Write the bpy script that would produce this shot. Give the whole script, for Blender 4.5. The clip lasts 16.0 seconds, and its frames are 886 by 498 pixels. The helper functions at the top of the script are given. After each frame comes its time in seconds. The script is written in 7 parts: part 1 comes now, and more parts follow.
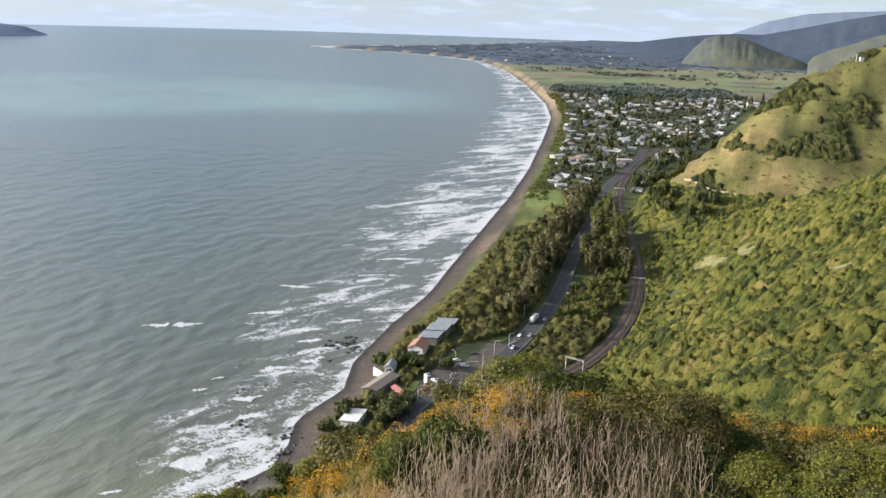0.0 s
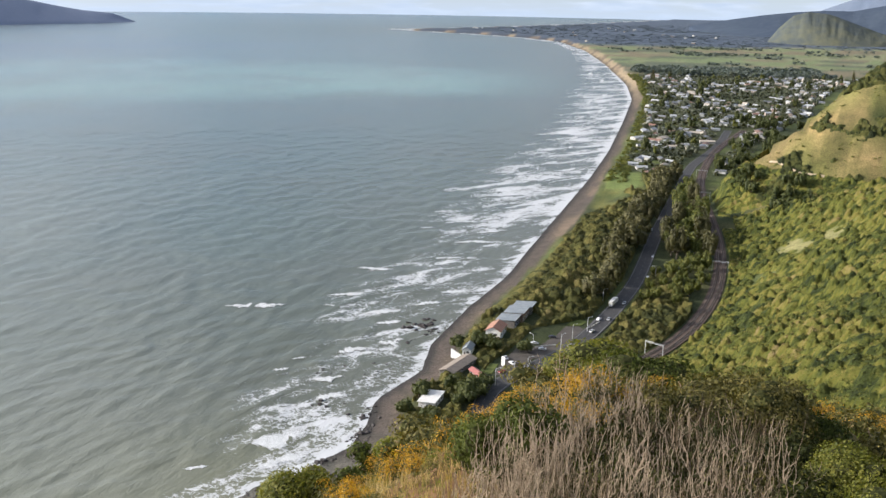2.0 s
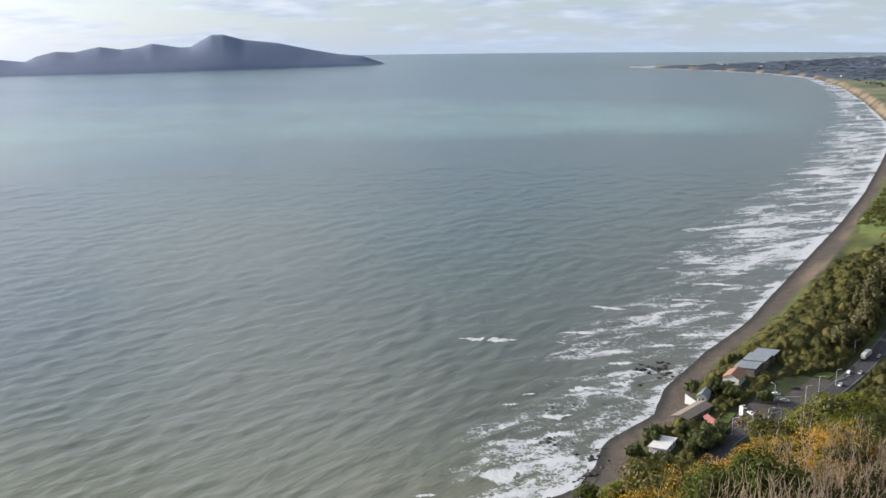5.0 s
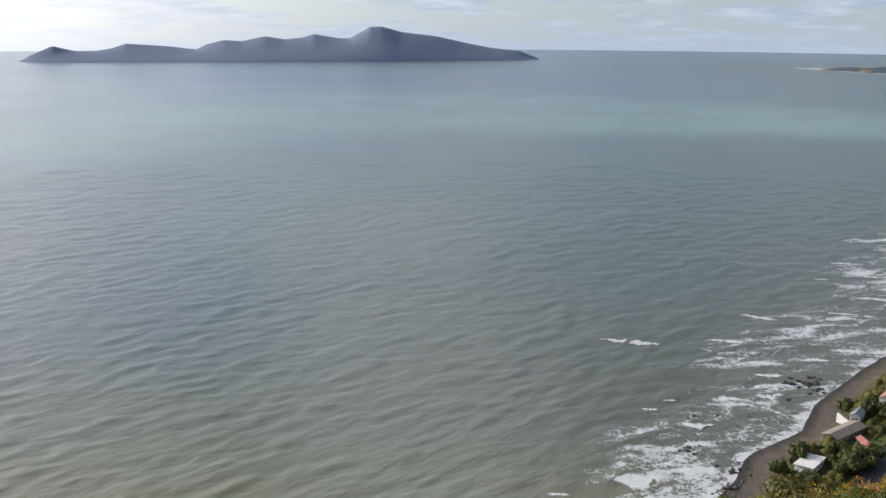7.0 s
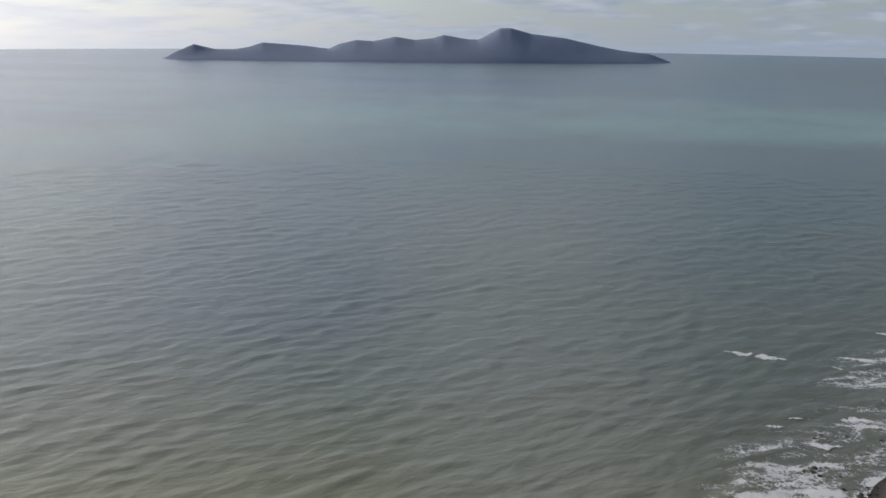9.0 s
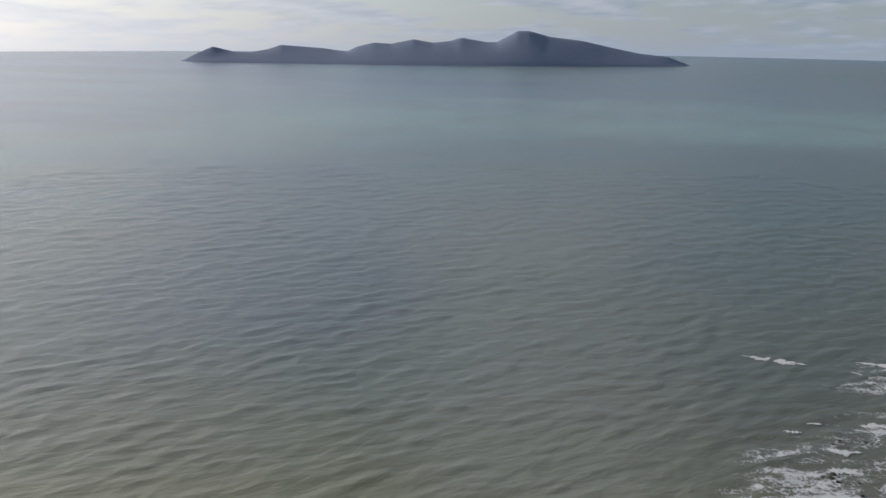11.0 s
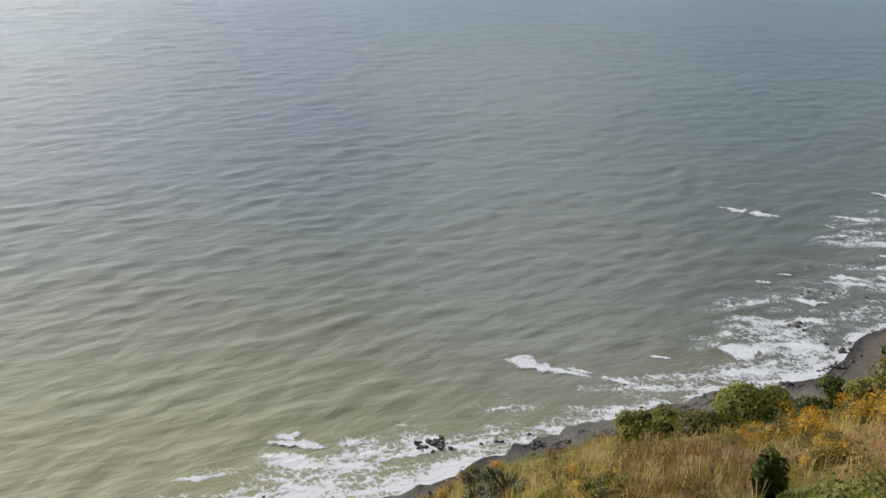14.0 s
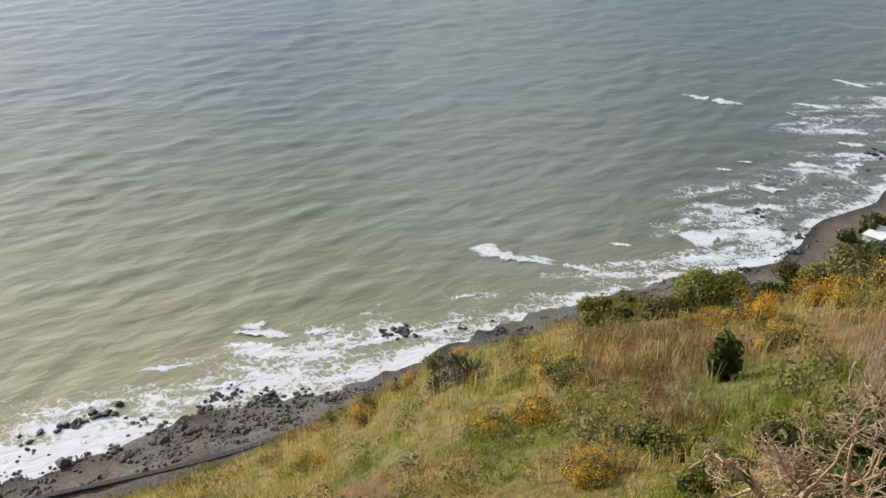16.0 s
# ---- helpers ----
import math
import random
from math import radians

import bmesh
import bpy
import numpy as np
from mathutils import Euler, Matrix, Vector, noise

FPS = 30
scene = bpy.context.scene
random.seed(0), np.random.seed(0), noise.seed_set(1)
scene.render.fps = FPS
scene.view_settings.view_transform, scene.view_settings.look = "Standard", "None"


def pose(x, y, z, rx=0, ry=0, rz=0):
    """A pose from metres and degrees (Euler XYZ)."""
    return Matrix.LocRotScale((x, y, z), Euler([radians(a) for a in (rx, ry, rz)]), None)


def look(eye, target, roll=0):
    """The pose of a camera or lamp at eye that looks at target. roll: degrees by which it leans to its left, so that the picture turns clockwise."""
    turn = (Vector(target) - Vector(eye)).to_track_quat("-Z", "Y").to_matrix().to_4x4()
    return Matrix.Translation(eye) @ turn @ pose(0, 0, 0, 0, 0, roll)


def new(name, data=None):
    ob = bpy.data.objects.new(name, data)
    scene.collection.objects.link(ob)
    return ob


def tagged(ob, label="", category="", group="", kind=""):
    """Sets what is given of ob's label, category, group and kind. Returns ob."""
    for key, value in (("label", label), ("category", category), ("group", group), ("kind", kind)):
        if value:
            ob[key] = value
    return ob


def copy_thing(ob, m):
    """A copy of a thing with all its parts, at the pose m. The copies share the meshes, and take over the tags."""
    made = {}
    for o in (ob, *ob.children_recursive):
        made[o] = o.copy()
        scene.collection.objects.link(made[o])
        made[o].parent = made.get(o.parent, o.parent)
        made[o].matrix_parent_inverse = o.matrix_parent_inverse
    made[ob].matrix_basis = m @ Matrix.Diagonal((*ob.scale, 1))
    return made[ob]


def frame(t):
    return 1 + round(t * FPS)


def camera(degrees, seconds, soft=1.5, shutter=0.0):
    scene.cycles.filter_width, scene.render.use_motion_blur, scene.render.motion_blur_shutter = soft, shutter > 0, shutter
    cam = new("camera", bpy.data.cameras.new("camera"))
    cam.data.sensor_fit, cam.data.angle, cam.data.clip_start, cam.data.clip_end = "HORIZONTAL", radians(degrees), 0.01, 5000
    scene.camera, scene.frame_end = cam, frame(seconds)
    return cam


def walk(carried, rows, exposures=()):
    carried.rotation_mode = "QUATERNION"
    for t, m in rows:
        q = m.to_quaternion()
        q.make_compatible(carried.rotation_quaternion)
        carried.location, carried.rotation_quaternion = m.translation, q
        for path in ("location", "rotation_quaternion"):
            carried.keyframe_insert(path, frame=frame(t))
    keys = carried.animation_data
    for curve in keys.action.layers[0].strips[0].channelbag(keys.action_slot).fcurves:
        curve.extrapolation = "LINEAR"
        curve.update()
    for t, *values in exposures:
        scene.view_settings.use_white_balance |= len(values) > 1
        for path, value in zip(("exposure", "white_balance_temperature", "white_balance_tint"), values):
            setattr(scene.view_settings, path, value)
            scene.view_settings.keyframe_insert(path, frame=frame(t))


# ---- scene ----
# ---------------------------------------------------------------- camera
EYE = (0.0, 0.0, 200.0)
cam = camera(48.4, 16.0)
PATH = [  # seconds, yaw, pitch, roll
    (0.0, 0.02, -14.53, -1.95), (0.5, 2.13, -14.18, -2.56), (1.0, 3.49, -14.9, -2.35), (1.5, 3.88, -15.43, -1.85),
    (2.0, 4.46, -15.65, -0.98), (2.5, 6.67, -15.13, -0.63), (3.0, 8.9, -14.75, -1.03), (3.5, 10.54, -14.07, -0.79),
    (4.0, 12.53, -13.9, 0.15), (4.5, 15.3, -14.55, 0.38), (5.0, 18.0, -13.51, 0.68), (5.2, 19.5, -13.4, 0.2),
    (7.3, 28.16, -13.99, -0.3), (7.5, 29.2, -14.09, -0.46), (8.0, 31.76, -13.59, -0.25), (8.5, 33.51, -13.99, -0.35),
    (9.0, 34.22, -13.73, -0.57), (9.5, 35.16, -13.49, -0.15), (12.0, 35.44, -13.73, -1.01), (12.5, 36.19, -14.24, -1.47),
    (13.0, 34.18, -16.25, -1.11), (13.5, 34.05, -19.2, -1.76), (14.0, 34.49, -22.48, -1.95), (14.5, 34.0, -25.11, -2.35),
    (15.0, 34.48, -26.68, -2.54), (15.5, 33.68, -27.44, -2.71), (16.0, 32.39, -28.82, -2.49)]
walk(cam, [(t, pose(*EYE, 90 + p, r, y)) for t, y, p, r in PATH], [(t, e, 6200, 14) for t, e in ((0.0, 0.50), (3.0, 0.49), (4.0, 0.41), (5.0, 0.25), (7.3, -0.04), (8.3, -0.39), (9.0, -0.49), (12.3, -0.56), (13.2, -0.12), (14.2, 0.20), (16.0, 0.38))])

# ---------------------------------------------------------------- sky and sun
SUN_AZ, SUN_EL = 88.0, 20.5          # degrees to the left of +y, and up
world = bpy.data.worlds.new("sky")
scene.world = world
world.use_nodes = True
wt = world.node_tree
wt.nodes.clear()


def wn(kind, **put):
    n = wt.nodes.new(kind)
    for k, v in put.items():
        n.inputs[int(k[1:])].default_value = v
    return n


def wmath(op, a, b=None, c=None, clamp=False):
    n = wt.nodes.new("ShaderNodeMath")
    n.operation, n.use_clamp = op, clamp
    for i, v in enumerate((a, b, c)):
        if v is None:
            continue
        if isinstance(v, (int, float)):
            n.inputs[i].default_value = v
        else:
            wt.links.new(v, n.inputs[i])
    return n.outputs[0]


w_dir = wn("ShaderNodeTexCoord").outputs["Generated"]
w_sep = wn("ShaderNodeSeparateXYZ")
wt.links.new(w_dir, w_sep.inputs[0])
w_up = wmath("MAXIMUM", wmath("ADD", w_sep.outputs[2], 0.045), 0.004)
w_com = wn("ShaderNodeCombineXYZ")
wt.links.new(w_sep.outputs[0], w_com.inputs[0])
wt.links.new(w_sep.outputs[1], w_com.inputs[1])
wt.links.new(w_up, w_com.inputs[2])
sky = wn("ShaderNodeTexSky")
sky.sky_type, sky.sun_disc = "NISHITA", False
sky.sun_elevation, sky.sun_rotation = radians(SUN_EL), radians(-SUN_AZ)
sky.air_density, sky.dust_density, sky.ozone_density = 1.0, 0.6, 2.0
wt.links.new(w_com.outputs[0], sky.inputs[0])
# a broken cloud deck on a plane overhead, flattened towards the horizon
w_flat = wn("ShaderNodeCombineXYZ")
w_den = wmath("ADD", w_up, 0.13)
wt.links.new(wmath("DIVIDE", w_sep.outputs[0], w_den), w_flat.inputs[0])
wt.links.new(wmath("DIVIDE", w_sep.outputs[1], w_den), w_flat.inputs[1])
cloud = wn("ShaderNodeTexNoise")
cloud.inputs["Scale"].default_value, cloud.inputs["Detail"].default_value, cloud.inputs["Roughness"].default_value = 1.7, 9.0, 0.52
wt.links.new(w_flat.outputs[0], cloud.inputs["Vector"])
w_ramp = wn("ShaderNodeValToRGB")
w_ramp.color_ramp.elements[0].position, w_ramp.color_ramp.elements[1].position = 0.45, 0.58
wt.links.new(cloud.outputs[0], w_ramp.inputs[0])
shade = wn("ShaderNodeTexNoise")
shade.inputs["Scale"].default_value, shade.inputs["Detail"].default_value = 4.2, 6.0
wt.links.new(w_flat.outputs[0], shade.inputs["Vector"])
w_tone = wn("ShaderNodeValToRGB")
w_tone.color_ramp.elements[0].position, w_tone.color_ramp.elements[1].position = 0.38, 0.66
w_tone.color_ramp.elements[0].color, w_tone.color_ramp.elements[1].color = (3.6, 4.2, 5.1, 1), (7.2, 7.4, 7.7, 1)
wt.links.new(shade.outputs[0], w_tone.inputs[0])
w_mix = wn("ShaderNodeMix")
w_mix.data_type = "RGBA"
wt.links.new(wmath("MULTIPLY", w_ramp.outputs[0], 0.85), w_mix.inputs[0])
wt.links.new(sky.outputs[0], w_mix.inputs[6])
wt.links.new(w_tone.outputs[0], w_mix.inputs[7])
w_bg = wn("ShaderNodeBackground")
w_bg.inputs[1].default_value = 0.105
w_haze = wn("ShaderNodeMix")
w_haze.data_type = "RGBA"
wt.links.new(wmath("POWER", 2.718, wmath("MULTIPLY", w_up, -16.0)), w_haze.inputs[0])
wt.links.new(w_mix.outputs[2], w_haze.inputs[6])
w_haze.inputs[7].default_value = (4.3, 5.2, 6.2, 1)
# thin cloud glows on the sun's side of the sky
w_dot = wt.nodes.new("ShaderNodeVectorMath")
w_dot.operation = "DOT_PRODUCT"
wt.links.new(w_dir, w_dot.inputs[0])
w_dot.inputs[1].default_value = (-math.sin(radians(SUN_AZ)) * math.cos(radians(SUN_EL)), math.cos(radians(SUN_AZ)) * math.cos(radians(SUN_EL)), math.sin(radians(SUN_EL)))
w_glow = wn("ShaderNodeMix")
w_glow.data_type = "RGBA"
wt.links.new(wmath("MULTIPLY", wmath("POWER", wmath("MAXIMUM", w_dot.outputs["Value"], 0.0), 4.7), 0.9), w_glow.inputs[0])
wt.links.new(w_haze.outputs[2], w_glow.inputs[6])
w_glow.inputs[7].default_value = (25.0, 23.8, 21.8, 1)
wt.links.new(w_glow.outputs[2], w_bg.inputs[0])
w_out = wn("ShaderNodeOutputWorld")
wt.links.new(w_bg.outputs[0], w_out.inputs[0])

sun = new("sun", bpy.data.lights.new("sun", "SUN"))
sun.data.energy, sun.data.angle, sun.data.color = 5.0, radians(0.55), (1.0, 0.93, 0.82)
SUN_TO = Vector((-math.sin(radians(SUN_AZ)) * math.cos(radians(SUN_EL)), math.cos(radians(SUN_AZ)) * math.cos(radians(SUN_EL)), math.sin(radians(SUN_EL))))
sun.matrix_world = look(SUN_TO * 400, (0, 0, 0))


# ---------------------------------------------------------------- materials
class Mat:
    """A small builder of node materials."""

    def __init__(self, name, rough=0.8, spec=0.4, metal=0.0):
        self.m = bpy.data.materials.new(name)
        self.m.use_nodes = True
        self.t = self.m.node_tree
        self.b = self.t.nodes["Principled BSDF"]
        self.b.inputs["Roughness"].default_value = rough
        self.b.inputs["Specular IOR Level"].default_value = spec
        self.b.inputs["Metallic"].default_value = metal
        self.geo = self.t.nodes.new("ShaderNodeNewGeometry")
        self.pos = self.geo.outputs["Position"]
        self.tc = self.t.nodes.new("ShaderNodeTexCoord").outputs["Object"]

    def put(self, sock, v):
        if isinstance(v, (int, float)):
            sock.default_value = v
        elif isinstance(v, tuple):
            sock.default_value = (*v, 1) if len(v) == 3 and len(sock.default_value) == 4 else v
        else:
            self.t.links.new(v, sock)

    def math(self, op, a, b=0.0, c=None, clamp=False):
        n = self.t.nodes.new("ShaderNodeMath")
        n.operation, n.use_clamp = op, clamp
        self.put(n.inputs[0], a)
        self.put(n.inputs[1], b)
        if c is not None:
            self.put(n.inputs[2], c)
        return n.outputs[0]

    def map(self, v, scale=(1, 1, 1), rot=0.0):
        n = self.t.nodes.new("ShaderNodeMapping")
        n.inputs["Scale"].default_value = scale
        n.inputs["Rotation"].default_value = (0, 0, radians(rot))
        self.put(n.inputs["Vector"], v)
        return n.outputs[0]

    def noise(self, scale, v=None, detail=4.0, rough=0.55, warp=0.0):
        n = self.t.nodes.new("ShaderNodeTexNoise")
        n.inputs["Scale"].default_value, n.inputs["Detail"].default_value = scale, detail
        n.inputs["Roughness"].default_value, n.inputs["Distortion"].default_value = rough, warp
        self.put(n.inputs["Vector"], self.pos if v is None else v)
        return n.outputs[0]

    def ramp(self, f, stops):
        n = self.t.nodes.new("ShaderNodeValToRGB")
        e = n.color_ramp.elements
        while len(e) < len(stops):
            e.new(0.5)
        for k, (p, c) in zip(e, stops):
            k.position = p
            k.color = (c, c, c, 1) if isinstance(c, (int, float)) else (*c, 1)
        self.put(n.inputs[0], f)
        return n.outputs[0]

    def mix(self, f, a, b, mode="MIX"):
        n = self.t.nodes.new("ShaderNodeMix")
        n.data_type, n.blend_type = "RGBA", mode
        self.put(n.inputs[0], f)
        self.put(n.inputs[6], a)
        self.put(n.inputs[7], b)
        return n.outputs[2]

    def attr(self, name):
        n = self.t.nodes.new("ShaderNodeAttribute")
        n.attribute_name = name
        return n

    def rnd(self, island=False):
        if island:
            return self.geo.outputs["Random Per Island"]
        return self.t.nodes.new("ShaderNodeObjectInfo").outputs["Random"]

    def color(self, v):
        self.put(self.b.inputs["Base Color"], v)
        return self

    def rough(self, v):
        self.put(self.b.inputs["Roughness"], v)
        return self

    def bump(self, h, strength=0.5, dist=0.1, over=None):
        n = self.t.nodes.new("ShaderNodeBump")
        n.inputs["Strength"].default_value, n.inputs["Distance"].default_value = strength, dist
        self.put(n.inputs["Height"], h)
        if over is not None:
            self.put(n.inputs["Normal"], over)
        self.put(self.b.inputs["Normal"], n.outputs[0])
        return n.outputs[0]


def plain(name, dark, light, scale=3.0, rough=0.7, spec=0.4, metal=0.0, bump=0.3, dist=0.01, vary=0.0):
    """Two tones broken up at two scales, with fine relief."""
    m = Mat(name, rough, spec, metal)
    a, b = m.noise(scale, m.tc), m.noise(scale * 7.3, m.tc, 3.0)
    f = m.math("ADD", m.math("MULTIPLY", a, 0.65), m.math("MULTIPLY", b, 0.35))
    c = m.ramp(f, [(0.33, dark), (0.67, light)])
    if vary:
        c = m.mix(1.0, c, m.ramp(m.rnd(), [(0.0, 1 - vary), (1.0, 1.0)]), "MULTIPLY")
    m.color(c)
    m.bump(b, bump, dist)
    return m.m


def foliage(name, stops, spec=0.25, rough=0.6, scale=0.25, trans=0.25):
    """Leaves: every clump its own tone, with a slower drift over the place."""
    m = Mat(name, rough, spec)
    f = m.math("ADD", m.math("MULTIPLY", m.rnd(True), 0.5), m.math("MULTIPLY", m.noise(scale, None, 3.0), 0.35))
    f = m.math("ADD", f, m.math("MULTIPLY", m.noise(max(scale * 12, 2.0), None, 3.0, 0.7), 0.15))
    m.color(m.ramp(f, stops))
    m.b.inputs["Subsurface Weight"].default_value = 0.0
    tr = m.t.nodes.new("ShaderNodeBsdfTranslucent")
    m.put(tr.inputs[0], m.ramp(f, [(p, tuple(min(1, v * k) for v, k in zip(c, (1.5, 1.5, 0.8)))) for p, c in stops]))
    mx = m.t.nodes.new("ShaderNodeMixShader")
    mx.inputs[0].default_value = trans
    out = m.t.nodes["Material Output"]
    m.t.links.new(m.b.outputs[0], mx.inputs[1])
    m.t.links.new(tr.outputs[0], mx.inputs[2])
    m.t.links.new(mx.outputs[0], out.inputs[0])
    return m.m


# ---------------------------------------------------------------- the lie of the land
def vnoise(x, y, size, seed=0):
    """Smooth value noise, 0 to 1, on arrays."""
    x, y = np.asarray(x, float) / size, np.asarray(y, float) / size
    xi, yi = np.floor(x), np.floor(y)
    fx, fy = x - xi, y - yi
    fx, fy = fx * fx * (3 - 2 * fx), fy * fy * (3 - 2 * fy)

    def h(i, j):
        v = np.sin(i * 127.1 + j * 311.7 + seed * 74.7) * 43758.5453
        return v - np.floor(v)
    a, b, c, d = h(xi, yi), h(xi + 1, yi), h(xi, yi + 1), h(xi + 1, yi + 1)
    return (a + (b - a) * fx) * (1 - fy) + (c + (d - c) * fx) * fy


def fbm(x, y, size, seed=0, octaves=4):
    v, amp, tot = 0.0, 1.0, 0.0
    for k in range(octaves):
        v, tot = v + amp * vnoise(x, y, size / 2 ** k, seed + k * 13), tot + amp
        amp *= 0.5
    return v / tot


def step(a, b, v):
    t = np.clip((np.asarray(v, float) - a) / (b - a), 0, 1)
    return t * t * (3 - 2 * t)


SHORE = [(-900, -900), (-480, -260), (-290, 10), (-219, 113), (-207, 135), (-199, 152), (-190.5, 172), (-175, 195), (-158, 222), (-147, 248), (-137, 277), (-122, 303), (-104, 342),
         (-76, 371), (-63, 403), (-64, 436), (-45, 475), (-43, 516), (-26, 580), (-3, 649), (13, 723), (39, 837), (74, 991),
         (109, 1166), (149, 1409), (191, 1685), (205, 1911), (200, 2336), (180, 2766), (123, 3138), (17, 3309), (-158, 3463),
         (-343, 3561), (-453, 3642), (-330, 3720), (-60, 3950), (250, 4300), (560, 4700), (760, 5000)]
LAND = np.array(SHORE + [(5200, 5200), (5200, -5200), (-900, -5200)], float)


def poly_dist(px, py, pts):
    """The distance of points to a polyline, and how far along it the nearest place lies."""
    px, py = np.asarray(px, float), np.asarray(py, float)
    best, along, base = np.full(px.shape, 1e9), np.zeros(px.shape), 0.0
    for (ax, ay), (bx, by) in zip(pts[:-1], pts[1:]):
        ux, uy = bx - ax, by - ay
        ln = math.hypot(ux, uy)
        t = np.clip(((px - ax) * ux + (py - ay) * uy) / ln ** 2, 0, 1)
        d = np.hypot(px - ax - t * ux, py - ay - t * uy)
        near = d < best
        best, along = np.where(near, d, best), np.where(near, base + t * ln, along)
        base += ln
    return best, along


def inside(px, py, poly):
    px, py = np.asarray(px, float), np.asarray(py, float)
    hit = np.zeros(px.shape, bool)
    for (ax, ay), (bx, by) in zip(poly, np.roll(poly, -1, axis=0)):
        if ay == by:
            continue
        cross = (ay > py) != (by > py)
        hit ^= cross & (px < (bx - ax) * (py - ay) / (by - ay) + ax)
    return hit


def shore_s(x, y):
    """Metres inland of the water's edge; negative out at sea."""
    d, _ = poly_dist(x, y, SHORE)
    return np.where(inside(x, y, LAND), d, -d)


def edge_s(x, y):
    """The same, with the bays and tongues of the near reef."""
    near = 1 - step(330, 430, y)
    return shore_s(x, y) + near * ((fbm(x, y, 13.0, 35) - 0.5) * 16 + (vnoise(x, y, 3.5, 36) - 0.5) * 2.5)


RAIL = [(20, 425), (50, 465), (72, 492), (91, 519), (109, 554), (126, 598), (140, 648), (152, 707), (161, 775), (168, 857), (175, 924), (187, 1000), (219, 1121), (248, 1205), (300, 1330)]
ROAD = [(40, 250), (10, 340), (-10, 400), (-12, 435), (0, 460), (30, 497), (45, 527), (64, 575), (82, 629), (95, 685), (114, 769), (135, 852), (160, 950), (182, 1040), (196, 1081), (240, 1190), (280, 1330)]
FLAT = 5.0
# the crest that the camera stands on: at each bearing (left positive) the slope at which the brow hides what lies below
BROW_AZ = [-180, -120, -90, -60, -40, -26.7, -23.2, -19.1, -15.1, -11.1, -8.3, -5.5, -3.1, -0.7, 2.1, 4.9, 8.1, 11.2, 16.2, 17.9, 21.8, 24.3, 28.1, 31.6, 34, 37.2, 41.3, 45.4, 50.3, 55.5, 70, 95, 120, 150, 180]
BROW_EL = [8, 6, 0, -12, -19, -22.9, -23.3, -23.6, -23.1, -23.2, -22.7, -22.4, -23.3, -24.2, -26.0, -27.0, -28.5, -29.6, -30.5, -31.3, -32.5, -33.5, -34.5, -35.8, -36.9, -38.2, -39.5, -40.7, -41.5, -41.8, -41.3, -38, -20, 0, 8]
BROW_R_AZ = [-180, -30, -10, 5, 15, 30, 40, 60, 180]
BROW_R = [60, 42, 40, 34, 40, 36, 38, 40, 60]


AZ = np.arange(-180, 180.5, 0.5)
soft = np.exp(-np.arange(-8, 9) ** 2 / 14.0)
BROW = np.convolve(np.pad(np.interp(AZ, BROW_AZ, BROW_EL), 8, "edge"), soft / soft.sum(), "valid")
REACH = np.convolve(np.pad(np.interp(AZ, BROW_R_AZ, BROW_R), 8, "edge"), soft / soft.sum(), "valid")


def spur(x, y):
    r, az = np.hypot(x, y) + 1e-6, np.degrees(np.arctan2(-np.asarray(x, float), y))
    e, rb = np.tan(np.radians(np.interp(az, AZ, BROW))), np.interp(az, AZ, REACH)
    k = np.where(r < rb, 6.5 / rb ** 2, 0.0032)
    z = 200 + e * r - k * (r - rb) ** 2
    # the lookout's edge: a level step, then a steep bank
    edge = 200 + e * 4.0 - 6.5 * (1 - 4.0 / rb) ** 2
    z = np.where(r < 4.0, 198.38 + (edge - 198.38) * np.clip((r - 1.2) / 2.8, 0, 1), z)
    bumps = (fbm(x, y, 7.0, 3) - 0.5) * 0.9 * step(4, 14, r) + (fbm(x, y, 26.0, 5) - 0.5) * 2.0 * step(25, 60, r)
    back = 198.4 + r * np.maximum(e, -0.02) * 0.7
    return np.where(r < rb, z, np.maximum(z, np.where(e > -0.05, back - (r / 60) ** 2, -50))) + bumps - 0.25 * step(8, 20, r)


def face(x, y):
    """The bush-covered hillside above the railway."""
    foot = [(-190, 95), (-10, 380), (20, 425), (82, 492), (112, 540), (136, 590), (152, 648), (166, 707), (178, 775), (186, 840)]
    d, along = poly_dist(x, y, foot)
    ridge = np.array([(-10, 380), (20, 425), (82, 492), (112, 540), (136, 590), (152, 648), (166, 707), (178, 775), (186, 840), (215, 880), (900, 400), (900, -800), (260, -800), (125, 90)], float)
    z = FLAT - 1 + 0.60 * d + (fbm(x, y, 70.0, 11) - 0.5) * 16 * step(10, 70, d) + (fbm(x, y, 17.0, 12) - 0.5) * 4 * step(5, 30, d)
    # ribs and gullies that run down the fall line
    z = z + (fbm(along + d * 0.35, d * 0.22, 46.0, 14, 3) - 0.5) * 20 * step(12, 60, d) * (1 - step(600, 760, y))
    # the far edge of the face breaks off into a gully
    g = (np.asarray(x, float) - 195) * 0.80 + (np.asarray(y, float) - 822) * 0.60
    z = z - np.maximum(g, 0) * 0.75 - 4 * step(-20, 0, g)
    return np.where(inside(x, y, ridge), np.minimum(z, 260), -40)


